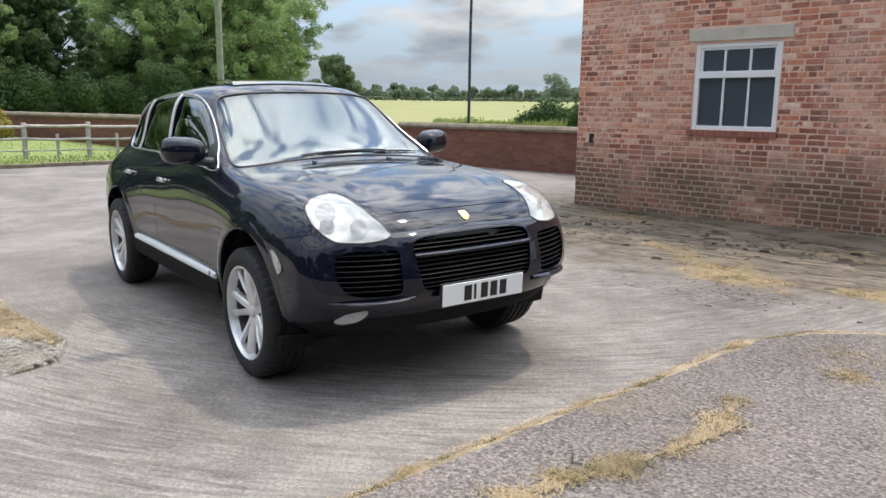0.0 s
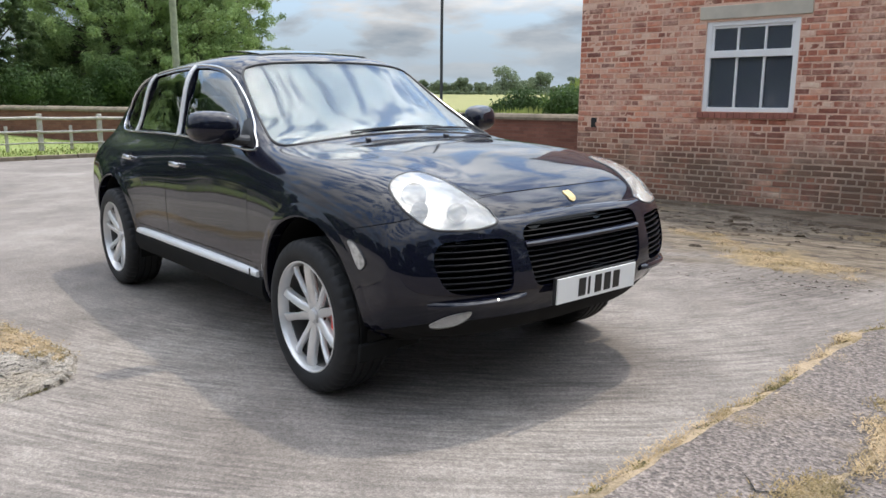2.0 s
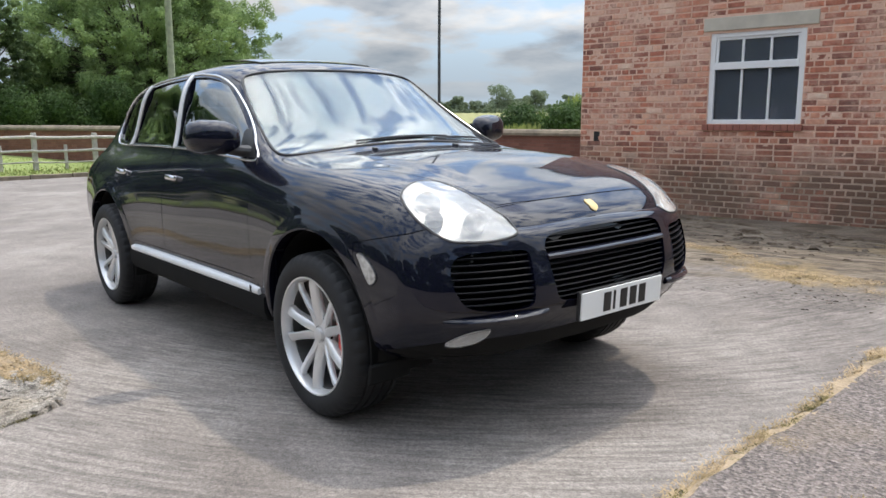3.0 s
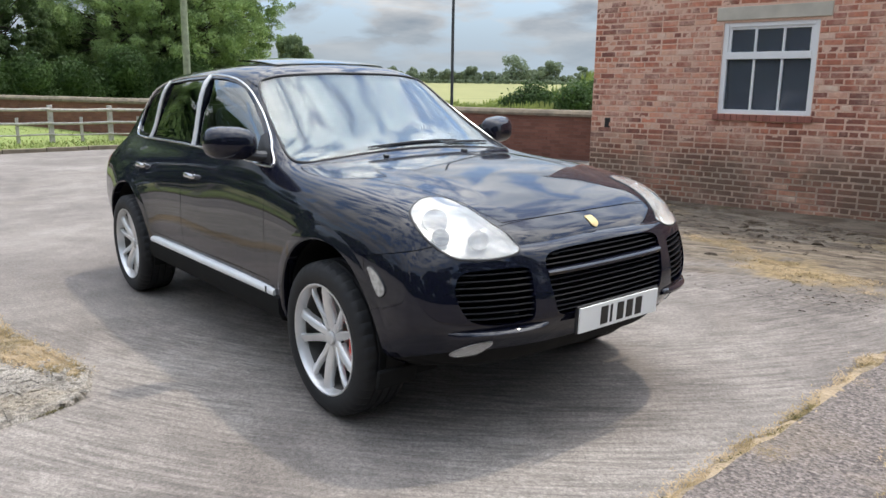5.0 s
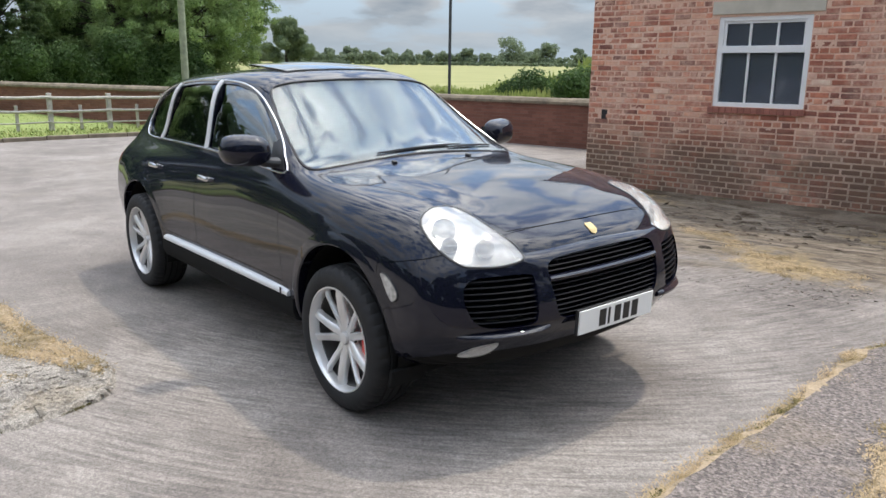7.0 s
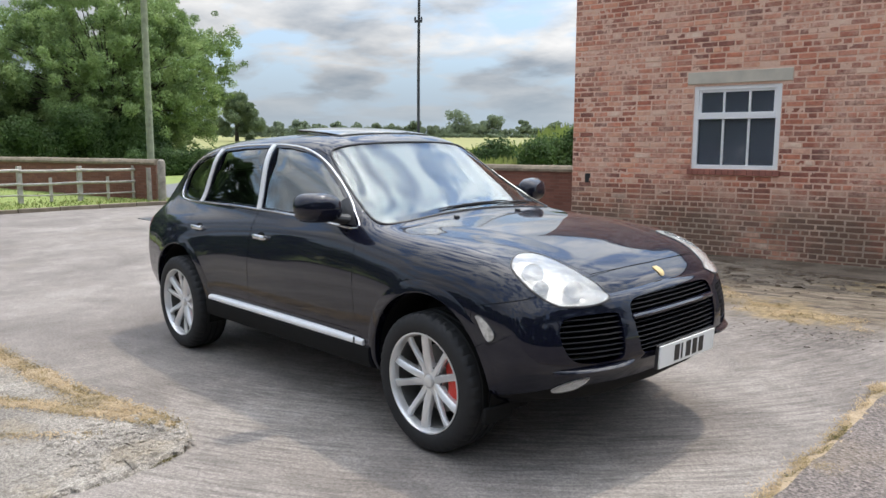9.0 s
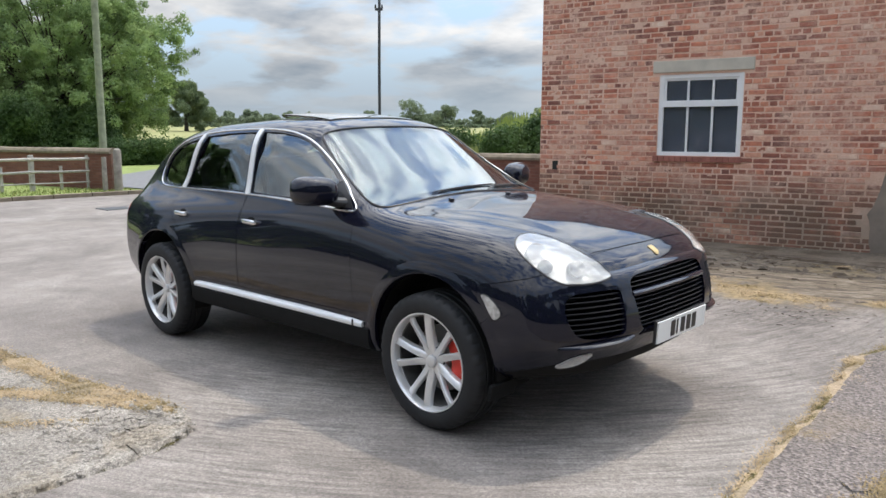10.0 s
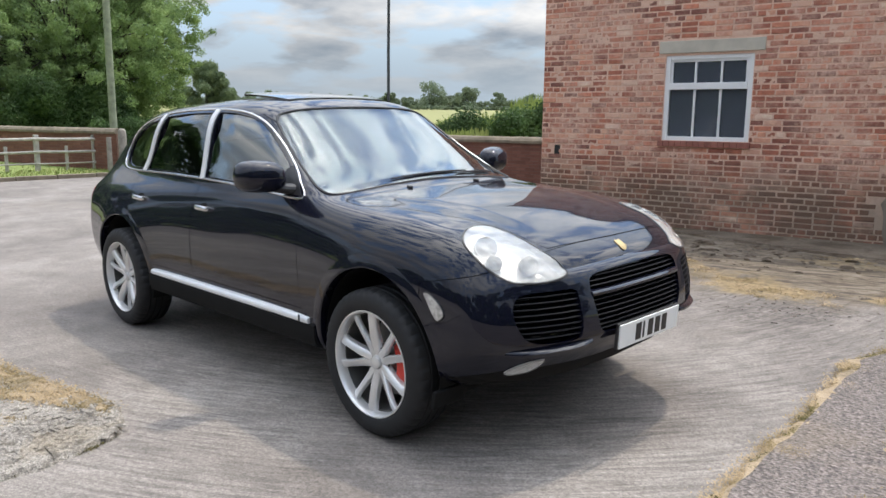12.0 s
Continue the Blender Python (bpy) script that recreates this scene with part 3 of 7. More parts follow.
def slab(outline, lift, drop, flare=0.0):
    """A thin slab that lies on the yard, with a worn rim."""
    bm = bmesh.new()
    top = [bm.verts.new((p.x, p.y, yard_z(p.x, p.y) + lift)) for p in outline]
    f = bm.faces.new(top)
    if f.normal.z < 0:
        f.normal_flip()
    n = len(top)
    turn = 1 if sum(a.x * b.y - b.x * a.y for a, b in zip(outline, outline[1:] + outline[:1])) > 0 else -1
    bot = []
    for k, p in enumerate(outline):
        d = (outline[(k + 1) % n] - outline[k - 1]).normalized()
        q = p + Vector((d.y, -d.x)) * flare * turn * (0.5 + abs(noise.noise(Vector((p.x * 9, p.y * 9, 0)))) * 1.6)
        bot.append(bm.verts.new((q.x, q.y, yard_z(q.x, q.y) - drop)))
    for k in range(n):
        bm.faces.new((top[k], top[(k + 1) % n], bot[(k + 1) % n], bot[k]))
    bmesh.ops.triangulate(bm, faces=[f])
    return bm


# strip of exposed aggregate along the near side of the yard
EDGE = [(3.10, -1.75), (3.02, -1.0), (2.96, -0.45), (2.93, 0.1), (2.91, 0.5), (2.86, 1.2), (2.79, 1.85), (2.9, 2.3), (3.25, 2.75)]
agg = ragged([(4.6, -15.0), (3.6, -6.0), (3.2, -2.6)] + EDGE + [(4.4, 3.3), (7.0, 4.6), (17.0, 4.6), (17.0, -15.0)], 0.09, 0.035, 3.0)
single("pavement", slab(agg, 0.028, 0.03), M_GRAVEL, "exposed aggregate paving with a crumbling weedy edge", "pavement", "structure")
# old broken slab on the other side
BROKEN = [(0.42, -1.72), (0.56, -1.83), (0.60, -2.02), (0.64, -2.25), (0.66, -2.55), (0.66, -3.2), (0.4, -5.5), (0.2, -9.0), (-8.5, -9.0), (-8.0, -2.45), (-4.0, -2.08), (-2.0, -1.93), (-1.2, -1.86), (-0.65, -1.80), (-0.15, -1.68), (0.2, -1.64)]
single("broken_slab", slab(ragged(BROKEN, 0.035, 0.030, 8.0), 0.028, 0.004, 0.035), M_RUBBLE, "cracked pale concrete slab with crumbling corner", "pavement", "structure")


def ribbon(name, pts, width, lift, label, mat, seed, thick=0.008):
    """A ragged low band of soil along a line."""
    line = along(pts, 0.035, seed)
    bm = bmesh.new()
    rows = []
    for k, p in enumerate(line):
        d = (line[min(k + 1, len(line) - 1)] - line[max(k - 1, 0)]).normalized()
        side = Vector((-d.y, d.x))
        w = width * max(0.16, 0.62 + 1.5 * noise.noise(Vector((p.x * 4.7 + seed, p.y * 4.7, 0))) + 0.5 * noise.noise(Vector((p.x * 17 + seed, p.y * 17, 2))))
        o = width * 0.8 * noise.noise(Vector((p.x * 2 + seed, p.y * 2, 7)))
        row = []
        for u, h in ((-1, -0.004), (-0.6, 0.6), (0, 1), (0.6, 0.6), (1, -0.004)):
            q = p + side * (u * w + o + 0.2 * width * noise.noise(Vector((k * 0.9, u * 3, seed))))
            row.append(bm.verts.new((q.x, q.y, yard_z(q.x, q.y) + lift + thick * h * (0.6 + 0.8 * noise.noise(Vector((k * 0.7, u * 2, seed + 4)))))))
        rows.append(row)
    for a, b in zip(rows, rows[1:]):
        for q in range(4):
            bm.faces.new((a[q], a[q + 1], b[q + 1], b[q]))
    return single(name, bm, mat, label, "soil", "structure", smooth=True)


def along(pts, step, seed=0):
    out = []
    for a, b in zip(pts, pts[1:]):
        a, b = Vector(a), Vector(b)
        for i in range(max(1, int((b - a).length / step))):
            out.append(a.lerp(b, i / max(1, int((b - a).length / step))))
    return out


ribbon("soil", EDGE, 0.050, 0.022, "sandy soil washed along the paving edge", M_SOIL, 3)
ribbon("soil", [(0.22, -1.70), (-0.15, -1.75), (-0.65, -1.88), (-1.2, -1.95), (-2.0, -2.02), (-4.0, -2.18), (-6.0, -2.35)], 0.060, 0.030, "sandy soil along the broken slab edge", M_SOIL, 9)
ribbon("soil", [(0.0, -1.80), (-0.35, -1.99), (-0.62, -2.13), (-1.0, -2.36), (-1.6, -2.62), (-2.4, -2.9)], 0.045, 0.030, "sandy soil in a crack of the broken slab", M_SOIL, 5)
VEIN = [(3.34, -0.68), (3.38, -0.48), (3.40, -0.22), (3.44, 0.04), (3.48, 0.23), (3.43, 0.53), (3.36, 0.75), (3.29, 0.90)]
ribbon("soil", VEIN, 0.048, 0.026, "thin soil in a crack of the paving", M_SOIL, 6)
ribbon("crack", [(3.11, -0.14), (3.20, -0.16), (3.24, -0.19), (3.30, -0.25), (3.34, -0.22), (3.38, -0.16)], 0.0035, 0.0285, "black strip painted for the shade of a paving crack", M_VOID, 2, 0.001)
ribbon("crack", [(3.30, -0.25), (3.33, -0.32), (3.37, -0.36)], 0.003, 0.0285, "black strip painted for the shade of a paving crack", M_VOID, 8, 0.001)


def clumps(name, spots, label, category, mat, blade=0.011, lean=1.3, width=0.0030, seed=1):
    """Short dry blades in tufts. spots: x, y, lift, spread, count."""
    rnd = random.Random(seed)
    v, f = [], []
    for x, y, lift, spread, count in spots:
        for _ in range(int(count * 2.4)):
            px, py = rnd.gauss(x, spread), rnd.gauss(y, spread)
            z = yard_z(px, py) + lift
            a, h = rnd.uniform(0, 6.283), blade * rnd.uniform(0.4, 1.4)
            dx, dy = math.cos(a) * h * lean, math.sin(a) * h * lean
            wx, wy = -math.sin(a) * width, math.cos(a) * width
            k = len(v)
            v += [(px - wx, py - wy, z), (px + wx, py + wy, z), (px + dx * 0.6 + wx * 0.7, py + dy * 0.6 + wy * 0.7, z + h * 0.55), (px + dx * 0.6 - wx * 0.7, py + dy * 0.6 - wy * 0.7, z + h * 0.55), (px + dx, py + dy, z + h * 0.6)]
            f += [(k, k + 1, k + 2, k + 3), (k + 3, k + 2, k + 4)]
    return single(name, mesh_of(name, v, f, mat), None, label, category, "stuff")


rnd = random.Random(12)
spots = []
for p in along(EDGE, 0.03, 1):
    w = 0.5 + 0.5 * noise.noise(Vector((p.y * 2.3, 4.0, 0)))
    spots.append((p.x + rnd.gauss(0, 0.012), p.y, 0.016, 0.022 + 0.034 * w, int(22 + 70 * w)))
for cx, cy, s, c in ((2.99, -0.82, 0.035, 420), (2.94, 0.27, 0.038, 560), (2.80, 1.72, 0.045, 600), (2.85, 1.35, 0.035, 300)):
    spots.append((cx, cy, 0.02, s, c))
for p in along(VEIN, 0.03, 1):
    w = max(0.0, 0.22 + noise.noise(Vector((p.y * 4.3, 8.0, 0))))
    spots.append((p.x + rnd.gauss(0, 0.03), p.y, 0.028, 0.025 + 0.04 * w, int(130 * w)))
for cx, cy, s, c in ((3.42, -0.63, 0.045, 420), (3.36, -0.36, 0.04, 150), (3.40, 0.61, 0.05, 220), (3.30, 0.88, 0.05, 120), (3.44, 1.71, 0.07, 260), (3.25, 2.05, 0.10, 160)):
    spots.append((cx, cy, 0.026, s, c))
clumps("dry_moss", spots, "tufts of dry yellow moss along the paving edge", "moss", M_MOSS, seed=2)
# green moss sits between the dry tufts
green = []
for p in along(EDGE, 0.03, 1):
    w = noise.noise(Vector((p.y * 2.3, 4.0, 0)))
    if w < 0.05:
        green.append((p.x + rnd.gauss(0, 0.012), p.y, 0.018, 0.016, int(30 - 60 * w)))
for cx, cy, s, c in ((-2.3, 6.02, 0.10, 160), (-1.9, 6.10, 0.08, 110), (2.3, 6.0, 0.14, 160), (-0.9, 6.25, 0.06, 60)):
    green.append((cx, cy, 0.03, s, c))
clumps("green_moss", green, "low dark green moss in the paving joints", "moss", M_MOSS_GREEN, blade=0.010, seed=9)
spots = []
for p in along([(0.22, -1.68), (-0.15, -1.72), (-0.65, -1.85), (-1.2, -1.91), (-2.0, -1.98), (-4.0, -2.14), (-6.0, -2.3)], 0.03, 2):
    w = 0.5 + 0.5 * noise.noise(Vector((p.x * 1.7, 9.0, 0)))
    spots.append((p.x, p.y - 0.02 - 0.05 * w, 0.030, 0.03 + 0.035 * w, int(20 + 46 * w)))
for p in along([(0.0, -1.78), (-0.35, -1.98), (-0.62, -2.12), (-1.0, -2.35), (-1.6, -2.6)], 0.03, 2):
    spots.append((p.x, p.y, 0.030, 0.045, 46))
for p in along([(0.05, -2.10), (-0.2, -2.35), (-0.45, -2.6)], 0.04, 2):
    spots.append((p.x, p.y, 0.030, 0.035, 16))
clumps("dry_moss", spots, "band of dry yellow moss on the broken slab", "moss", M_MOSS, seed=5)
spots = []
for cx, cy, sx, c in ((0.85, 3.95, 0.22, 300), (1.2, 3.7, 0.28, 500), (1.5, 3.45, 0.28, 500), (1.8, 3.5, 0.2, 300), (2.57, 3.85, 0.26, 400), (-1.9, 5.9, 0.18, 500), (-2.6, 5.95, 0.16, 300), (2.2, 6.1, 0.25, 500), (1.5, 5.6, 0.2, 300), (0.3, 4.2, 0.2, 300)):
    for _ in range(int(c / 45)):
        spots.append((rnd.gauss(cx, sx), rnd.gauss(cy, sx * 0.45), 0.008, 0.05, 45))
clumps("dry_moss", spots, "patches of flattened dry moss on the apron", "moss", M_MOSS, blade=0.010, seed=7)


def rubble(name, spots, size, label, mat, seed):
    """Loose flat stones as one mesh."""
    rnd = random.Random(seed)
    v, f = [], []
    for x, y, lift in spots:
        s = size * rnd.uniform(0.4, 1.5)
        n, k = rnd.randint(5, 7), len(v)
        ang = sorted(rnd.uniform(0, 6.283) for _ in range(n))
        z = yard_z(x, y) + lift
        for h, g in ((0.0, 1.0), (s * rnd.uniform(0.12, 0.34), 0.62)):
            v += [(x + math.cos(a) * s * g * rnd.uniform(0.8, 1.1), y + math.sin(a) * s * g * rnd.uniform(0.6, 1.0), z + h) for a in ang]
        f += [(k + i, k + (i + 1) % n, k + n + (i + 1) % n, k + n + i) for i in range(n)] + [tuple(k + n + i for i in range(n))]
    return single(name, mesh_of(name, v, f, mat), None, label, "rubble", "stuff")


spots = [(rnd.uniform(-0.1, 0.56), rnd.uniform(-2.3, -1.72), 0.026) for _ in range(330)]
spots = [s for s in spots if s[0] < 0.62 + 0.1 * (s[1] + 2) and s[1] < -1.66 - 0.3 * max(0, s[0] - 0.3)]
spots += [(p.x - 0.03 + rnd.gauss(0, 0.02), p.y - 0.02, 0.018) for p in along([(0.2, -1.66), (0.42, -1.72), (0.56, -1.83), (0.60, -2.02), (0.64, -2.25), (0.66, -2.55), (0.66, -3.2)], 0.02, 1)]
rubble("rubble", spots, 0.030, "crumbled concrete lumps at the slab corner", M_RUBBLE, 4)
spots = [(0.36, -1.78, 0.027), (0.45, -1.84, 0.027), (0.53, -1.95, 0.026), (0.40, -1.93, 0.027), (0.30, -1.88, 0.027), (0.57, -2.10, 0.026), (0.48, -2.08, 0.027), (0.22, -1.80, 0.027), (0.58, -2.28, 0.026), (0.35, -2.06, 0.027)]
rubble("rubble", spots, 0.062, "larger broken lumps of concrete at the slab corner", M_RUBBLE, 31)
spots = []
for p in along([(0.42, -1.74), (0.57, -1.85), (0.62, -2.04), (0.65, -2.28), (0.67, -2.58), (0.67, -3.2)], 0.025, 1):
    w = noise.noise(Vector((p.x * 7, p.y * 7, 3.0)))
    if w > -0.05:
        spots.append((p.x - 0.01, p.y, 0.004, 0.014 + 0.012 * w, int(40 + 110 * w)))
clumps("green_moss", spots, "dark moss in the broken edge of the slab", "moss", M_MOSS_GREEN, blade=0.009, seed=19)
spots = [(rnd.gauss(0.0, 1.2), rnd.gauss(5.6, 0.35), 0.01) for _ in range(60)]
for _ in range(620):
    x = rnd.uniform(-2.6, 3.4)
    spots.append((x, 4.1 + 0.17 * x + 2.1 * rnd.random() ** 0.8, 0.002 if rnd.random() < 0.5 else 0.006))
rubble("rubble", spots, 0.018, "loose chips of stone on the apron", M_APRON, 6)
spots = []
for _ in range(260):
    x = rnd.uniform(-2.6, 3.6)
    spots.append((x, 5.75 + 0.17 * x - abs(rnd.gauss(0, 0.75)), 0.001))
rubble("rubble", spots, 0.060, "flat flakes of broken concrete near the house wall", M_APRON, 16)
spots = [(rnd.gauss(1.95, 0.42), rnd.gauss(2.9, 0.20), 0.001) for _ in range(70)]
rubble("rubble", spots, 0.020, "crumbled bits round a broken patch of the yard", M_GRAVEL, 26)

# ---------------------------------------------------------------- the brick house
H_T = math.atan(0.1697)
HOUSE = Matrix.Translation((-3.03, 6.111, 0)) @ Matrix.Rotation(H_T, 4, "Z")   # x runs along the front wall, y goes into the house
LEN, DEEP, EAVE = 9.0, 6.0, 4.25
WX0, WX1, WZ0, WZ1 = 1.850, 2.990, 1.285, 2.405      # window opening
COURSE, PITCH = 0.0748, 0.2255

house = thing("house", "old red brick house with a small white window", "house", HOUSE)
bm = bmesh.new()
# mortar core of the front wall with the opening through it
T = 0.33
add_box(bm, 0.006, WX0, 0.0075, T, -0.1, EAVE)
add_box(bm, WX1, LEN, 0.0075, T, -0.1, EAVE)
add_box(bm, WX0, WX1, 0.0075, T, -0.1, WZ0)
add_box(bm, WX0, WX1, 0.0075, T, WZ1, EAVE)
front = part("wall", bm, M_MORTAR, house, "front wall of weathered red brick")
part("side_wall", box(0.0, 0.33, T, DEEP, -0.1, EAVE), M_WALLBRICK, house)
part("side_wall", box(LEN - 0.33, LEN, T, DEEP, -0.1, EAVE), M_WALLBRICK, house)
part("rear_wall", box(0.0, LEN, DEEP, DEEP + 0.33, -0.1, EAVE), M_WALLBRICK, house)
part("room_floor", box(0.33, LEN - 0.33, T, DEEP, 0.05, 0.1), M_PLASTER, house)
part("room_ceiling", box(0.33, LEN - 0.33, T, DEEP, 2.9, 2.95), M_PLASTER, house)
# inner wall added near the window to lighten the panes
part("room_wall", box(0.33, LEN - 0.33, 1.9, 2.0, 0.1, 2.9), M_PLASTER, house)
bm = bmesh.new()
rv = [bm.verts.new(p) for p in ((-0.1, -0.12, EAVE), (LEN + 0.1, -0.12, EAVE), (LEN + 0.1, DEEP + 0.45, EAVE), (-0.1, DEEP + 0.45, EAVE), (0.3, DEEP / 2, EAVE + 1.3), (LEN - 0.3, DEEP / 2, EAVE + 1.3))]
for q in ((0, 1, 5, 4), (2, 3, 4, 5), (1, 2, 5), (3, 0, 4), (3, 2, 1, 0)):
    bm.faces.new([rv[i] for i in q])
part("roof", bm, M_ROOF, house)

# lintel, sill of brick on edge, window
bm = box(WX0 - 0.095, WX1 + 0.125, -0.012, 0.12, WZ1 + 0.03, WZ1 + 0.19, 0.006)
part("lintel", bm, M_LINTEL, house, "pale concrete lintel", smooth=False)
win = part("window", box(WX0 - 0.004, WX0 + 0.064, 0.02, 0.10, WZ0, WZ1, 0.006), M_WHITE, house, "white painted casement window with six panes")


def bar(x0, x1, z0, z1, y0=0.02, y1=0.10, name="frame"):
    return part(name, box(x0, x1, y0, y1, z0, z1, 0.005), M_WHITE, win)


bar(WX1 - 0.064, WX1 + 0.004, WZ0, WZ1)
bar(WX0 + 0.064, WX1 - 0.064, WZ1 - 0.055, WZ1)
bar(WX0 + 0.064, WX1 - 0.064, WZ0 - 0.004, WZ0 + 0.055)
TRZ = WZ0 + 0.675                                    # transom between the large and small lights
bar(WX0 + 0.064, WX1 - 0.064, TRZ, TRZ + 0.088, 0.012, 0.10, "transom")
UX0, UX1 = WX0 + 0.064, WX1 - 0.064
bar(UX0, UX0 + 0.035, TRZ + 0.088, WZ1 - 0.055, 0.035, 0.09)
bar(UX1 - 0.035, UX1, TRZ + 0.088, WZ1 - 0.055, 0.035, 0.09)
bar(UX0 + 0.035, UX1 - 0.035, WZ1 - 0.085, WZ1 - 0.055, 0.035, 0.09)
W3 = (UX1 - UX0) / 3
for k in (1, 2):
    x = UX0 + k * W3
    bar(x - 0.015, x + 0.015, WZ0 + 0.055, TRZ, 0.03, 0.075, "glazing_bar")
    bar(x - 0.015, x + 0.015, TRZ + 0.088, WZ1 - 0.085, 0.03, 0.075, "glazing_bar")
for k in range(3):
    for z0, z1 in ((WZ0 + 0.055, TRZ), (TRZ + 0.088, WZ1 - 0.055)):
        ob = part("pane", box(UX0 + k * W3 + 0.002, UX0 + (k + 1) * W3 - 0.002, 0.052, 0.057, z0, z1), M_PANE, win)
        ob.visible_shadow = False

# bricks: one mesh for each kind and end, set course by course
rnd = random.Random(31)


def brick_mesh(w, h, d, seed):
    r = random.Random(seed)
    v = []
    for y, g in ((0.0, 0.004), (0.006, 0.0), (d, 0.0)):
        v += [(sx * (w / 2 - g) + r.uniform(-0.002, 0.002), y + (r.uniform(-0.002, 0.002) if y < d else 0), sz * (h / 2 - g) + r.uniform(-0.0018, 0.0018)) for sx, sz in ((-1, -1), (1, -1), (1, 1), (-1, 1))]
    f = [(0, 1, 2, 3)]
    for k in (0, 4):
        f += [(k + i, k + 4 + i, k + 4 + (i + 1) % 4, k + (i + 1) % 4) for i in range(4)]
    return v, f


STRETCH = [brick_mesh(0.2045, 0.0575, 0.03, k) for k in range(6)]
HEAD = [brick_mesh(0.0935, 0.0575, 0.03, k) for k in range(6)]
HALF = [brick_mesh(0.042, 0.0575, 0.03, k) for k in range(2)]
MESHES = {}


def shared(kind, k):
    key = (kind, k)
    if key not in MESHES:
        v, f = {"s": STRETCH, "h": HEAD, "q": HALF}[kind][k]
        MESHES[key] = mesh_of("brick", v, f, M_BRICK_ONE)
    return MESHES[key]


loose_v, loose_f, singles = [], [], []
row = 0
z = 0.0
hole = (0.265, 1.105)
while z < EAVE - 0.05:
    zc = z + COURSE / 2
    header = row % 4 == 2
    x = 0.0
    first = True
    while x < 6.6:
        kind, w = ("h", 0.1125) if header else ("s", PITCH)
        if first and not header and row % 2:
            kind, w = "h", 0.1125
        if header and first:
            kind, w = "q", 0.056
        first = False
        if not header and rnd.random() < 0.07:
            kind, w = "h", 0.1125
        xc = x + w / 2
        half = w / 2
        x += w
        clear = True
        cut = 0.0
        for a, b, c, d in ((WX0 - 0.004, WX1 + 0.004, WZ0 - 0.080, WZ1 + 0.03), (WX0 - 0.095, WX1 + 0.125, WZ1 + 0.03, WZ1 + 0.19)):
            if zc + 0.018 > c and zc - 0.018 < d and xc + half > a and xc - half < b:
                if xc - half < a - 0.03:              # cut back to the opening's near end
                    cut = a - (xc - half)
                    xc = a - cut / 2
                elif xc + half > b + 0.03:
                    cut = xc + half - b
                    xc = b + cut / 2
                else:
                    clear = False
        if abs(xc - hole[0]) < half + 0.01 and abs(zc - hole[1]) < 0.075:
            clear = False
        if 4.55 + 0.10 * math.sin(zc * 9) < xc and 0.12 < zc < 1.22 + 0.12 * math.sin(xc * 5):
            clear = False                             # covered by cement render
        if not clear:
            continue
        k = rnd.randrange(2 if kind == "q" else 6)
        m = (xc + rnd.uniform(-0.002, 0.002), rnd.uniform(-0.004, 0.004), zc + rnd.uniform(-0.003, 0.003) + 0.008 * noise.noise(Vector((xc * 0.9, row * 0.35, 2.0))), rnd.uniform(-0.014, 0.014))
        if cut:
            v, f = brick_mesh(cut - 0.014, 0.0575, 0.03, row)
            base = len(loose_v)
            loose_v += [(m[0] + a, m[1] + b, m[2] + c) for a, b, c in v]
            loose_f += [tuple(base + i for i in q) for q in f]
        elif 0.9 < xc < 4.3 and 0.62 < zc < 1.30 and len(singles) < 300:
            singles.append((kind, k, m))
        else:
            v, f = {"s": STRETCH, "h": HEAD, "q": HALF}[kind][k]
            base = len(loose_v)
            loose_v += [(m[0] + a, m[1] + b, m[2] + c + m[3] * a) for a, b, c in v]
            loose_f += [tuple(base + i for i in q) for q in f]
    z += COURSE
    row += 1
part("brickwork", mesh_of("brickwork", loose_v, loose_f, M_BRICK), None, front)["kind"] = "stuff"

# pointing: lime mortar smeared unevenly over the joints and the edges of the bricks, cleaner low down
step = 0.02
cols, lines = int(6.6 / step), int((EAVE - 0.02) / step)
v, f = [], []
for j in range(lines + 1):
    for i in range(cols + 1):
        px, pz = i * step, j * step
        smear = min(1.0, max(0.0, (pz - 0.55) / 0.7))
        n1 = noise.noise(Vector((px * 3.1, 7.0, pz * 4.0)))
        n2 = noise.noise(Vector((px * 15, 3.0, pz * 19)))
        n3 = noise.noise(Vector((px * 37, 1.0, pz * 41)))
        v.append((px + (0.004 if i == 0 else 0), 0.0062 - smear * (0.0010 + 0.0032 * n1) - 0.0040 * n2 * (0.35 + 0.65 * smear) - 0.0020 * n3, pz))
for j in range(lines):
    for i in range(cols):
        px, pz = (i + 0.5) * step, (j + 0.5) * step
        if WX0 - 0.012 < px < WX1 + 0.012 and WZ0 - 0.09 < pz < WZ1 + 0.03:
            continue
        if abs(px - hole[0]) < 0.06 and abs(pz - hole[1]) < 0.08:
            continue
        f.append((j * (cols + 1) + i, j * (cols + 1) + i + 1, (j + 1) * (cols + 1) + i + 1, (j + 1) * (cols + 1) + i))
part("pointing", mesh_of("pointing", v, f, M_MORTAR, True), None, front, "pale pink lime mortar smeared over the joints")

# sill of bricks laid on edge, vent hole, render patch, footing
for k in range(15):
    w = (WX1 - WX0 + 0.08) / 15
    x0 = WX0 - 0.05 + k * w
    part("sill_brick", box(x0 + 0.003, x0 + w - 0.003, -0.030, 0.09, WZ0 - 0.082, WZ0 - 0.006, 0.004), M_BRICK_SILL, front)
# no hole is cut: a thin black plate gives its shade
bm = bmesh.new()
add_box(bm, hole[0] - 0.045, hole[0] + 0.045, 0.004, 0.011, hole[1] - 0.07, hole[1] + 0.07)
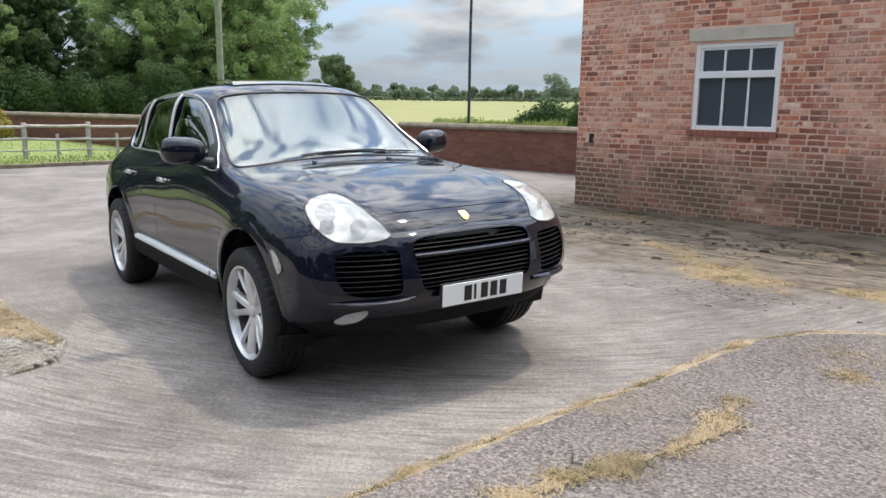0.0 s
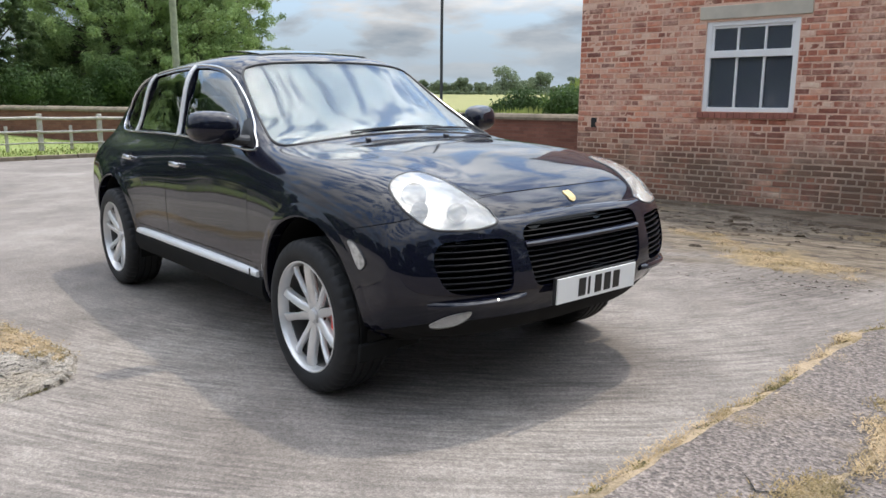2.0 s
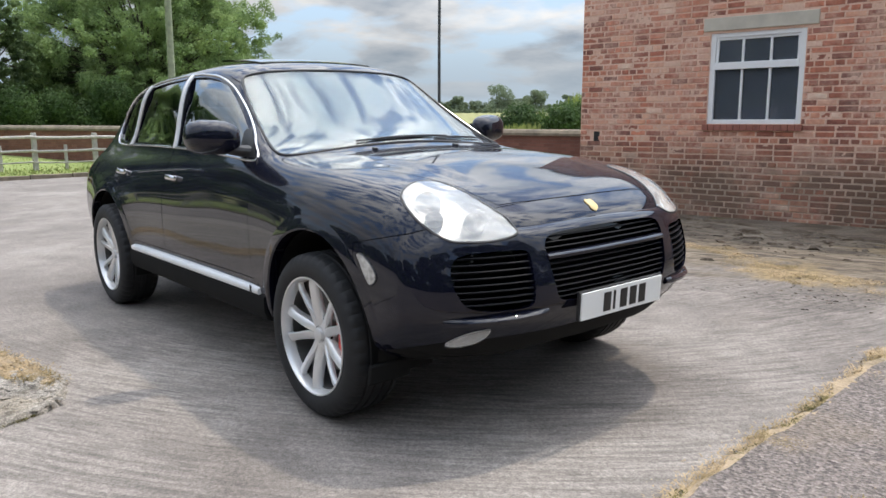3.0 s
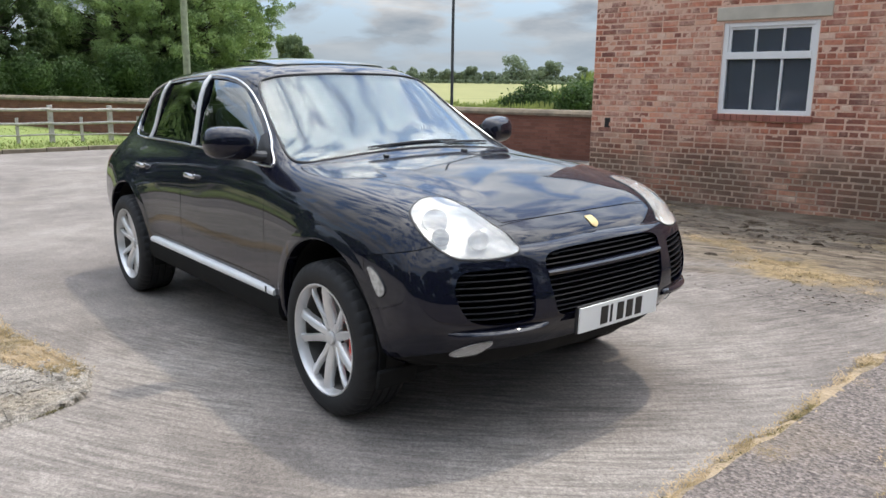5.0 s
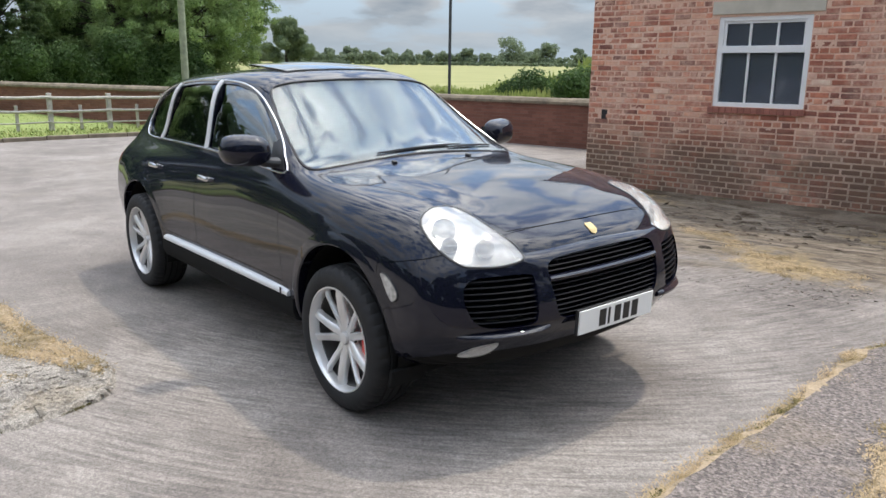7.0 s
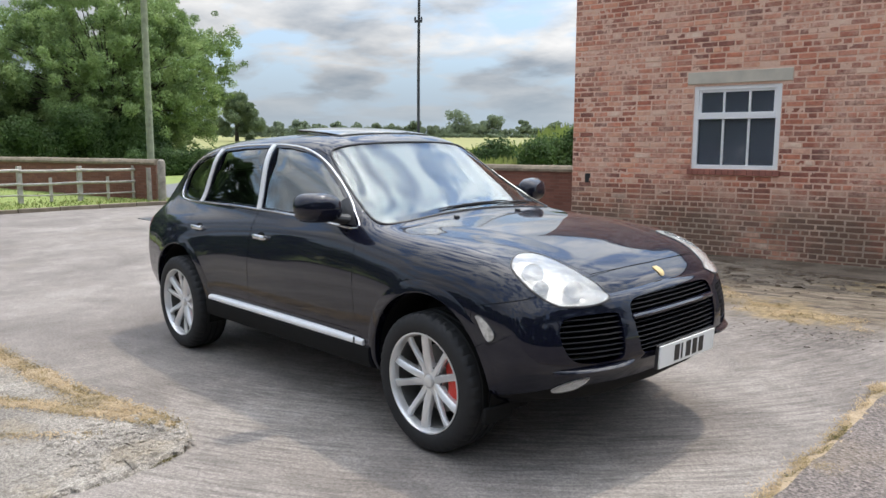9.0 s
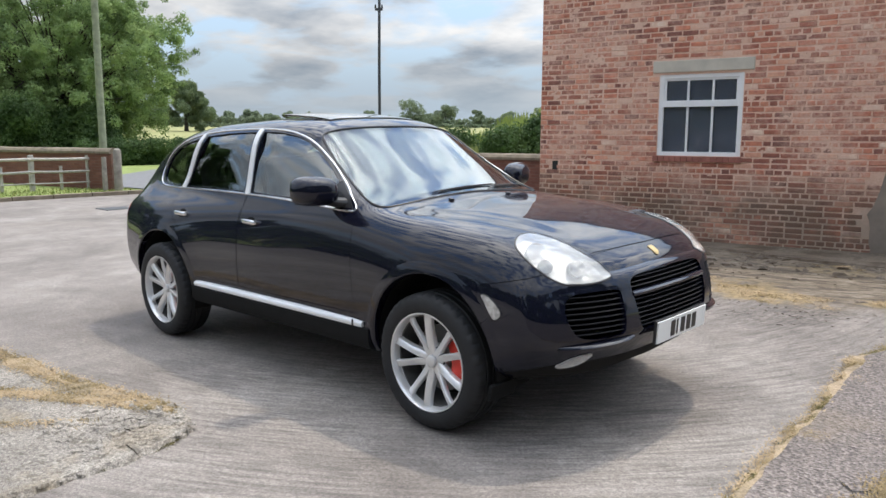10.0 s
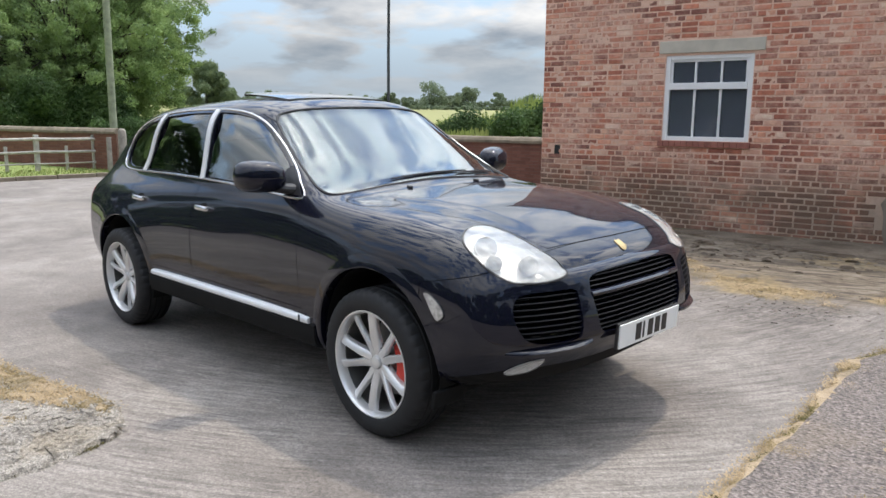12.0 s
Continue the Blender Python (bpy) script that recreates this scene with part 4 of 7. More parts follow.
part("vent", bm, M_VOID, front, "black plate painted for the shade of a vent hole")
out = ragged([(4.62, 0.08), (6.6, 0.08), (6.6, 1.30), (5.6, 1.26), (4.75, 1.24), (4.66, 0.9), (4.55, 0.6)], 0.08, 0.05, 21.0)
bm = bmesh.new()
a = [bm.verts.new((p.x, -0.010 + 0.004 * noise.noise(Vector((p.x * 6, p.y * 6, 0))), p.y)) for p in out]
b = [bm.verts.new((p.x, 0.02, p.y)) for p in out]
bm.faces.new(a)
for k in range(len(a)):
    bm.faces.new((a[k], a[(k + 1) % len(a)], b[(k + 1) % len(a)], b[k]))
part("render_patch", bm, M_RENDER, front, "patch of grey cement render")
bm = slab(ragged([(-3.0, 6.0), (-1.6, 6.12), (-0.5, 6.12), (0.2, 5.99), (1.29, 5.8), (2.09, 5.81), (3.6, 6.1), (4.0, 7.2), (-3.0, 6.6)], 0.06, 0.05, 15.0), 0.028, 0.01, 0.03)
single("apron", bm, M_APRON, "cracked concrete apron along the house wall", "pavement", "structure")
x = -0.05
rr = random.Random(8)
while x < 7.0:
    w = rr.uniform(0.5, 1.3)
    part("footing_stone", box(x, x + w - 0.012, -rr.uniform(0.17, 0.30), 0.02, -0.05, 0.085 + rr.uniform(-0.02, 0.025), 0.012), M_APRON, house, "worn concrete footing stone")
    x += w

# ---------------------------------------------------------------- garden walls, fence, poles


def run_of_wall(name, a, b, base, top, label, thick=0.24):
    """A brick wall with a rounded stone coping from a to b."""
    a, b = Vector(a), Vector(b)
    ang = math.atan2(b.y - a.y, b.x - a.x)
    length = (b - a).length
    w = thing(name, label, "wall", Matrix.Translation((a.x, a.y, 0)) @ Matrix.Rotation(ang, 4, "Z"), kind="structure")
    part("core", box(0.0, length, 0.008 - thick / 2, thick / 2 - 0.008, base, top - 0.14), M_MORTAR_DARK, w)
    r = random.Random(len(name) + int(length * 10))
    v, f = [], []
    z, row = base, 0
    while z < top - 0.16:
        x = 0.0 if row % 2 else -0.11
        while x < length:
            x0, x1 = max(x + 0.005, 0.0), min(x + 0.22, length)
            if x1 - x0 > 0.03:
                for s in (-1, 1):
                    y0, y1 = s * (thick / 2 - 0.012), s * (thick / 2 + r.uniform(-0.003, 0.003))
                    k = len(v)
                    v += [(x0, y0, z + 0.005), (x1, y0, z + 0.005), (x1, y0, z + 0.07), (x0, y0, z + 0.07), (x0, y1, z + 0.007), (x1, y1, z + 0.007), (x1, y1, z + 0.068), (x0, y1, z + 0.068)]
                    f += [(k + 4, k + 5, k + 6, k + 7)] + [(k + i, k + (i + 1) % 4, k + 4 + (i + 1) % 4, k + 4 + i) for i in range(4)]
            x += 0.225
        z += 0.075
        row += 1
    part("brickwork", mesh_of("brickwork", v, f, M_WALLBRICK), None, w)["kind"] = "stuff"
    x = 0.0
    while x < length - 0.05:
        w1 = min(r.uniform(0.75, 0.95), length - x)
        bm = bmesh.new()
        prof = [(-thick / 2 - 0.04, 0.0), (-thick / 2 - 0.045, 0.06), (-thick / 2, 0.115), (-0.06, 0.145), (0.06, 0.145), (thick / 2, 0.115), (thick / 2 + 0.045, 0.06), (thick / 2 + 0.04, 0.0)]
        e0 = [bm.verts.new((x + 0.004, y, top - 0.145 + q + r.uniform(-0.004, 0.004))) for y, q in prof]
        e1 = [bm.verts.new((x + w1 - 0.004, y, top - 0.145 + q + r.uniform(-0.004, 0.004))) for y, q in prof]
        n = len(prof)
        for i in range(n):
            bm.faces.new((e0[i], e0[(i + 1) % n], e1[(i + 1) % n], e1[i]))
        bm.faces.new(e0)
        bm.faces.new(e1)
        part("coping_stone", bm, M_COPING, w)
        x += w1
    return w


ct, st = math.cos(WALL_T), math.sin(WALL_T)
run_of_wall("garden_wall", (WALL_A[0] - 5.2 * ct, WALL_A[1] - 5.2 * st), (WALL_A[0] + 12 * ct, WALL_A[1] + 12 * st), 0.0, 1.14, "low red brick garden wall with rounded stone coping")
run_of_wall("garden_wall", (-40.0, -3.5), (-15.75, 4.92), 0.05, 1.20, "low red brick boundary wall with rounded stone coping behind the fence")

# lawn between kerb, fence and wall
ly = [-9 + i * 1.0 for i in range(15)]


def lawn_z(x, y):
    f = min(1.0, max(0.0, (-15.1 - x) / 8.0))
    g = min(1.0, max(0.0, (4.8 - y) / 5.0))
    return ground_z(x, y) + 0.07 + 0.26 * f * (0.4 + 0.6 * g)


lx = [-15.06, -15.5, -16, -17, -18, -19, -20, -22, -24, -27, -30, -34, -38]
v = [(x, y, lawn_z(x, y) if i else ground_z(x, y) + 0.09) for y in ly for i, x in enumerate(lx)]
n = len(lx)
f = [(j * n + i, j * n + i + 1, (j + 1) * n + i + 1, (j + 1) * n + i) for j in range(len(ly) - 1) for i in range(n - 1)]
single("lawn", mesh_of("lawn", v, f, M_GRASS, True), None, "bright green mown lawn behind the rail fence", "lawn", "structure")
rnd = random.Random(77)
v, f = [], []
for _ in range(9000):
    y = rnd.uniform(-9, 5.2)
    x = -15.05 - abs(rnd.gauss(0, 1.0)) if rnd.random() < 0.5 else rnd.uniform(-22, -15.1)
    h = rnd.uniform(0.02, 0.05) * (1.6 if x > -16.9 else 1.0)
    a = rnd.uniform(0, 6.283)
    z = lawn_z(x, y)
    k = len(v)
    w = 0.012
    v += [(x - w * math.sin(a), y + w * math.cos(a), z), (x + w * math.sin(a), y - w * math.cos(a), z), (x + h * 0.5 * math.cos(a), y + h * 0.5 * math.sin(a), z + h)]
    f.append((k, k + 1, k + 2))
single("grass", mesh_of("grass", v, f, M_BLADE), None, "long grass blades along the fence and kerb", "grass", "stuff")
kerb = thing("kerb", "low worn stone kerb along the lawn", "kerb", kind="structure")
y = -14.0
while y < 5.2:
    part("kerb_stone", box(-15.14, -15.0, y, y + 0.885, -0.1, ground_z(-15, y) + 0.10, 0.015), M_COPING, kerb)
    y += 0.9

# post and rail fence in front of the boundary wall
fence = thing("rail_fence", "weathered silver-grey post and rail fence on the lawn edge", "fence")
FX = -16.55
posts = [4.55, 3.15, 1.75, 0.25, -1.25, -2.75, -4.25, -5.75, -7.25]
for k, y in enumerate(posts):
    z0 = lawn_z(FX, y)
    bm = box(-0.055, 0.055, -0.055, 0.055, -0.15, 1.0 - z0 + 0.02 + 0.012 * (k % 3), 0.012)
    part("post", bm, M_RAIL, fence, at=pose(FX, y, z0, 0, 1.2 * math.sin(k * 3.1), 6 * math.sin(k)))
for k in range(len(posts) - 1):
    a, b = posts[k + 1], posts[k]
    ym = (a + b) / 2
    z0 = lawn_z(FX, ym)
    part("stake", box(-0.03, 0.03, -0.035, 0.035, -0.1, 0.62, 0.008), M_RAIL, fence, at=pose(FX + 0.01, ym, z0, 0, 0, 3 * k))
    for h, t in ((0.93, 0.04), (0.60, 0.035), (0.32, 0.02)):
        bm = bmesh.new()
        r = random.Random(k * 7 + int(h * 10))
        add_tube(bm, [(FX + 0.07, a, h + r.uniform(-0.02, 0.02)), (FX + 0.075, (a + b) / 2, h - 0.012 + r.uniform(-0.012, 0.012)), (FX + 0.07, b, h + r.uniform(-0.02, 0.02))], [t, t * 0.92, t], 8)
        part("rail", bm, M_RAIL, fence, smooth=True)
gate_post = thing("gate_post", "stout weathered grey timber gate post by the wall", "post", pose(-15.45, 4.85, yard_z(-15.4, 4.8)))
bm = bmesh.new()
add_tube(bm, [(0, 0, -0.1), (0, 0, 0.5), (0.01, 0, 1.02), (0.012, 0, 1.12), (0.012, 0, 1.16)], [0.105, 0.10, 0.10, 0.085, 0.045], 12)
part("post", bm, M_POST, gate_post, smooth=True)
bm = bmesh.new()
add_tube(bm, [(-0.05, -0.32, -0.1), (-0.05, -0.32, 0.95)], [0.07, 0.06], 10)
part("side_post", bm, M_POST, gate_post, smooth=True)

# lane through the gateway with its far verge
lane_v = [(-21.0, 5.2), (-15.1, 6.2), (-15.1, 9.2), (-19.5, 12.5), (-27.5, 16.5), (-29.0, 13.0), (-24.5, 9.0)]
bm = bmesh.new()
bm.faces.new([bm.verts.new((x, y, ground_z(x, y) + 0.03)) for x, y in lane_v])
single("road", bm, M_TARMAC, "grey tarmac lane beyond the gateway", "road", "structure")
drain = thing("drain_cover", "dark iron drain cover set in the yard", "drain", pose(-11.6, 3.1, yard_z(-11.6, 3.1) + 0.004))
bm = bmesh.new()
add_box(bm, -0.3, 0.3, -0.3, 0.3, -0.02, 0.008, 0.01)
part("lid", bm, M_POLE_DARK, drain)


def pole(name, x, y, height, r0, r1, mat, label, arm=None):
    p = thing(name, label, "pole", pose(x, y, ground_z(x, y)))
    bm = bmesh.new()
    add_tube(bm, [(0, 0, -0.3), (0, 0, height * 0.5), (0.02, 0.02, height)], [r0, (r0 + r1) / 2, r1], 14)
    part("shaft", bm, mat, p, smooth=True)
    if arm:
        bm = box(-arm[1], arm[1], -0.03, 0.03, arm[0], arm[0] + 0.07, 0.008)
        part("cross_arm", bm, mat, p, at=pose(0, 0, 0, 0, 0, 45))
        for s in (-1, 1):
            bm = bmesh.new()
            add_tube(bm, [(s * arm[1] * 0.85, 0, arm[0] + 0.06), (s * arm[1] * 0.85, 0, arm[0] + 0.16)], [0.03, 0.022], 8)
            part("insulator", bm, M_POLE_DARK, p, at=pose(0, 0, 0, 0, 0, 45))
    return p


pole("telegraph_pole", -23.0, 7.65, 9.0, 0.13, 0.105, M_POLE, "tall weathered grey timber pole behind the wall")
pole("steel_pole", -12.75, 11.45, 6.6, 0.045, 0.038, M_POLE_DARK, "slim dark pole with a small cross arm", (5.05, 0.11))

# ---------------------------------------------------------------- trees and hedges


def leaf_cloud(blobs, count, size, seed, squash=0.8, shell=0.72, holes=0.0):
    """Small bent leaves spread over the outer parts of many blobs. blobs: x, y, z, radius."""
    r = np.random.RandomState(seed)
    blobs = np.array(blobs, float)
    w = blobs[:, 3] ** 2
    pick = r.choice(len(blobs), count, p=w / w.sum())
    d = r.normal(size=(count, 3))
    d /= np.linalg.norm(d, axis=1)[:, None]
    rad = blobs[pick, 3] * (shell + (1 - shell) * r.rand(count) ** 0.6) * (1 + 0.12 * r.normal(size=count))
    c = blobs[pick, :3] + d * rad[:, None] * np.array([1, 1, squash])
    nrm = d + 0.5 * r.normal(size=(count, 3))
    nrm /= np.linalg.norm(nrm, axis=1)[:, None]
    u = np.cross(nrm, r.normal(size=(count, 3)))
    u /= np.linalg.norm(u, axis=1)[:, None]
    q = np.cross(nrm, u)
    s = size * (0.55 + 0.9 * r.rand(count))[:, None]
    p0, p1, p2, p3 = c - u * s, c + q * s * 0.55 + nrm * s * 0.15, c + u * s, c - q * s * 0.55 + nrm * s * 0.15
    v = np.stack([p0, p1, p2, p3], 1).reshape(-1, 3)
    f = np.arange(count * 4).reshape(-1, 4)
    me = bpy.data.meshes.new("leaves")
    me.from_pydata(v.tolist(), [], f.tolist())
    return me


def crown_blobs(h, radius, low, seed, count=46, lean=0.0):
    """Blobs that fill an uneven rounded crown."""
    r = random.Random(seed)
    out = []
    for _ in range(count):
        a = r.uniform(0, 6.283)
        t = r.random()
        zc = low + (h - low) * t
        env = radius * math.sqrt(max(0.05, 1 - ((t - 0.42) / 0.62) ** 2))
        rr = env * math.sqrt(r.uniform(0.05, 1.0)) * 0.86
        out.append((rr * math.cos(a) + lean * t, rr * math.sin(a), zc, radius * r.uniform(0.16, 0.34)))
    return out


def bough_blobs(h, radius, low, seed, boughs):
    """Many small clumps gathered on boughs round a rounded crown, with gaps between the boughs."""
    r = random.Random(seed)
    out, ends = [], []
    zc, half = (h + low) / 2, (h - low) / 2
    for k in range(boughs):
        # even spread of directions over the crown
        t = 1 - 2 * (k + 0.5) / boughs
        a = k * 2.39996 + r.uniform(-0.25, 0.25)
        flat = math.sqrt(1 - t * t)
        reach = r.uniform(0.76, 0.95)
        bx, by, bz = radius * flat * math.cos(a) * reach, radius * flat * math.sin(a) * reach, zc + half * t * reach
        ends.append((bx, by, bz))
        size = radius * r.uniform(0.12, 0.19)
        for _ in range(11):
            g = [r.gauss(0, 0.55) for _ in range(3)]
            out.append((bx + g[0] * size, by + g[1] * size, bz + g[2] * size * 0.6, size * r.uniform(0.20, 0.42)))
    for _ in range(boughs):
        a, q = r.uniform(0, 6.283), radius * math.sqrt(r.random()) * 0.62
        out.append((q * math.cos(a), q * math.sin(a), zc + half * r.uniform(-0.7, 0.6), radius * r.uniform(0.08, 0.13)))
    return out, ends


def tree(x, y, h, radius, low, leaves, size, seed, mat, label, trunk=0.35, blobs=46, boughs=0):
    z = ground_z(x, y)
    t = thing("tree", label, "tree", pose(x, y, z))
    r = random.Random(seed)
    bl, ends = bough_blobs(h, radius, low, seed, boughs) if boughs else (crown_blobs(h, radius, low, seed, blobs), [])
    bm = bmesh.new()
    top = h * 0.72
    add_tube(bm, [(0, 0, -0.3), (0.05, 0, h * 0.12), (r.uniform(-.3, .3), r.uniform(-.3, .3), h * 0.4), (r.uniform(-.5, .5), r.uniform(-.5, .5), top)], [trunk * 1.25, trunk, trunk * 0.7, trunk * 0.15], 10)
    for b in ends or r.sample(bl, min(14, len(bl))):
        z0 = h * r.uniform(0.15, 0.45)
        add_tube(bm, [(0, 0, z0), (b[0] * 0.5, b[1] * 0.5, (z0 + b[2]) / 2 + 0.3), (b[0], b[1], b[2])], [trunk * (0.26 if boughs else 0.4), trunk * (0.12 if boughs else 0.22), trunk * 0.04], 6)
    part("trunk", bm, M_BARK, t, smooth=True)
    me = leaf_cloud(bl, leaves, size, seed, shell=0.35 if boughs else 0.72)
    me.materials.append(mat.m)
    part("crown", me, None, t)
    return t


def at_bearing(deg, dist, eye=(4.45, -2.75)):
    return eye[0] + dist * math.cos(radians(deg)), eye[1] + dist * math.sin(radians(deg))


x, y = at_bearing(161.0, 56)
tree(x, y, 12.0, 8.1, -0.6, 260000, 0.080, 5, M_LEAF, "large dense broadleaf tree beyond the wall", 0.5, boughs=170)
x, y = at_bearing(178.2, 46)
tree(x, y, 12.5, 5.4, 0.3, 150000, 0.075, 6, M_LEAF_PALE, "large pale green broadleaf tree beyond the wall", 0.45, boughs=110)
x, y = at_bearing(172.3, 49)
tree(x, y, 9.6, 3.9, 0.2, 120000, 0.075, 9, M_LEAF_SHADE, "bushy tree beyond the wall, leaf colour darkened for deep shade", 0.3, boughs=110)
x, y = at_bearing(152.3, 165)
tree(x, y, 8.8, 5.6, 0.6, 26000, 0.20, 11, M_LEAF_MID, "round field tree standing in a hedge", 0.4, 30)
x, y = at_bearing(186.0, 46)
tree(x, y, 14.0, 6.0, 1.0, 30000, 0.18, 14, M_LEAF, "large broadleaf tree beyond the wall", 0.4, 50)
for k, (deg, dist, h, rad) in enumerate([(136.3, 255, 10.5, 4.6), (133.5, 250, 8.0, 3.5), (131.2, 250, 6.2, 2.4), (139.2, 262, 6.0, 2.2), (140.9, 262, 4.6, 2.6), (142.2, 262, 5.0, 2.0), (143.6, 262, 4.8, 2.6),
                                         (144.9, 262, 5.2, 2.2), (146.4, 262, 4.6, 2.4), (147.7, 262, 5.6, 2.8), (149.2, 262, 5.0, 2.2), (150.5, 262, 4.6, 2.4), (134.9, 262, 4.6, 2.6), (137.9, 262, 4.2, 2.2), (128.9, 262, 5.4, 2.8), (126.5, 262, 7.0, 3.0), (154.5, 262, 6.0, 3.0), (157.0, 262, 7.0, 3.4)]):
    x, y = at_bearing(deg, dist)
    tagged(tree(x, y, h * 0.80, rad * 1.45, -1.6, 4200, 0.30, 40 + k, M_LEAF_FAR_HAZE, "distant hedgerow tree on the skyline", 0.2, 26), group="hedgerow trees on the skyline")


def hedge(name, pts, base, h, w, leaves, size, seed, mat, label, kind="", pitch=0.55):
    r = random.Random(seed)
    bl = []
    for a, b in zip(pts, pts[1:]):
        a, b = Vector(a), Vector(b)
        n = max(2, int((b - a).length / (w * pitch)))
        for i in range(n):
            p = a.lerp(b, (i + r.random()) / n)
            z = ground_z(p.x, p.y) + base
            hh = h * r.uniform(0.7, 1.1)
            bl.append((p.x + r.uniform(-w, w) * 0.25, p.y + r.uniform(-w, w) * 0.25, z + hh * 0.30, hh * 0.42))
            bl.append((p.x + r.uniform(-w, w) * 0.3, p.y + r.uniform(-w, w) * 0.3, z + hh * 0.68, hh * 0.36))
    me = leaf_cloud(bl, leaves, size, seed, 0.95, 0.4)
    me.materials.append(mat.m)
    return single(name, me, None, label, "hedge", kind)


# far hedges take the same haze-paled leaf colour
hedge("hedge", [at_bearing(124, 262), at_bearing(140, 262), at_bearing(160, 262)], 0, 3.4, 2.6, 26000, 0.35, 3, M_LEAF_FAR_HAZE, "long low hedgerow along the top of the field", "stuff")
hedge("hedge", [at_bearing(124, 238), at_bearing(140, 236), at_bearing(153, 225)], 0, 1.0, 1.4, 7000, 0.4, 4, M_LEAF_FAR_HAZE, "thin dark hedge across the far field", "stuff")
hedge("hedge", [at_bearing(150.5, 43), at_bearing(153.5, 42), at_bearing(157, 41), at_bearing(160, 40)], 0, 1.30, 1.3, 42000, 0.055, 5, M_LEAF_DARK, "dark green hedge across the lane", pitch=0.16)
hedge("bush", [at_bearing(126.0, 22.5), at_bearing(129.0, 22.5), at_bearing(132.2, 22)], 0.2, 1.9, 1.3, 26000, 0.05, 6, M_LEAF_DARK, "dense dark green bush behind the garden wall")
hedge("bush", [at_bearing(132.6, 23), at_bearing(134.6, 23), at_bearing(136.2, 23)], 0.0, 1.72, 0.9, 14000, 0.05, 7, M_LEAF_DARK, "dark bush behind the garden wall")
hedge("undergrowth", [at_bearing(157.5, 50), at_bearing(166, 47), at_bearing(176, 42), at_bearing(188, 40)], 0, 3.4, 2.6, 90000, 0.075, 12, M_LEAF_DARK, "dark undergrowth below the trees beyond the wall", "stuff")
# thicket fills the gaps with the shade-darkened leaf colour
hedge("thicket", [at_bearing(163, 60), at_bearing(168, 57), at_bearing(174, 54), at_bearing(184, 50)], 0, 6.2, 4.0, 90000, 0.10, 14, M_LEAF_SHADE, "thicket closing the view between the trees, darkened for shade", "stuff")
hedge("bush", [at_bearing(173.6, 29.6), at_bearing(175.6, 29)], 0.25, 1.35, 0.9, 9000, 0.05, 9, M_LEAF_GOLD, "golden leaved shrub by the boundary wall")
# unseen trees and hedges added all round the yard to darken reflections
for k, (deg, dist, h, rad) in enumerate([(192, 46, 12.5, 6.0), (203.5, 40, 6.5, 2.6), (228, 38, 4.5, 3.5), (242, 32, 5.5, 4.0), (254, 30, 6.5, 4.5), (267, 28, 7.5, 4.5), (281, 26, 9.0, 5.0), (299, 24, 12.0, 6.0), (320, 23, 15.0, 6.5), (342, 23, 16.0, 6.5), (3, 23, 16.0, 6.5), (24, 24, 15.0, 6.5)]):
    x, y = at_bearing(deg, dist)
    tagged(tree(x, y, h, rad, 0.2, 11000, 0.30, 70 + k, M_LEAF_DARK, "unseen dense dark broadleaf tree added for reflections", 0.35, 46), group="trees round the yard")
hedge("hedge", [(-15.7, -8.8), (-13.5, -14.0), (-8.5, -19.5)] + [at_bearing(d, 26) for d in (245, 262, 280, 305, 330, 355, 18)], 0, 3.2, 2.4, 42000, 0.19, 21, M_LEAF_DARK, "unseen tall dark hedge added for reflections", "stuff")
hedge("bush", [at_bearing(132.5, 25.5), at_bearing(137.5, 25.5), at_bearing(142.5, 26)], -0.1, 1.35, 1.1, 15000, 0.065, 33, M_WEED, "pale green bramble growth behind the garden wall", "stuff")
# tall weeds behind the garden wall
r = np.random.RandomState(3)
v, f = [], []
for _ in range(20000):
    deg, dist = r.uniform(124, 143.5), r.uniform(21.5, 34)
    x, y = at_bearing(deg, dist)
    if behind_wall(x, y) < 0.5 or (deg < 133 and dist < 24.5):
        continue
    z = ground_z(x, y)
    h = (0.95 + 0.45 * noise.noise(Vector((x * 0.5, y * 0.5, 1.0))) + 0.25 * r.rand()) * (1.25 if deg < 131 else 1.0) + 0.25 * (dist - 20) / 13 * r.rand()
    h *= 0.75 + 0.45 * max(0.0, (138 - deg) / 10) if deg < 138 else 0.62 + 0.1 * r.rand()
    a = r.uniform(0, 6.283)
    w, l = 0.016 + 0.012 * r.rand(), 0.2 * r.rand()
    k = len(v)
    v += [(x - w * math.sin(a), y + w * math.cos(a), z + 0.1), (x + w * math.sin(a), y - w * math.cos(a), z + 0.1), (x + l * math.cos(a) + w * math.sin(a), y + l * math.sin(a), z + h * 1.05), (x + l * math.cos(a) - w * math.sin(a), y + l * math.sin(a), z + h * 1.12)]
    f.append((k, k + 1, k + 2, k + 3))
single("weeds", mesh_of("weeds", v, f, M_WEED), None, "tall pale green weeds behind the garden wall", "weeds", "stuff")

# ---------------------------------------------------------------- the car
CAR_ROLL, CAR_PITCH = 1.05, -0.55
CAR = pose(0, 0, 0.034, CAR_ROLL, CAR_PITCH, 0)
HUB_X, HUB_Z, TYRE_R = 1.4275, 0.368, 0.361


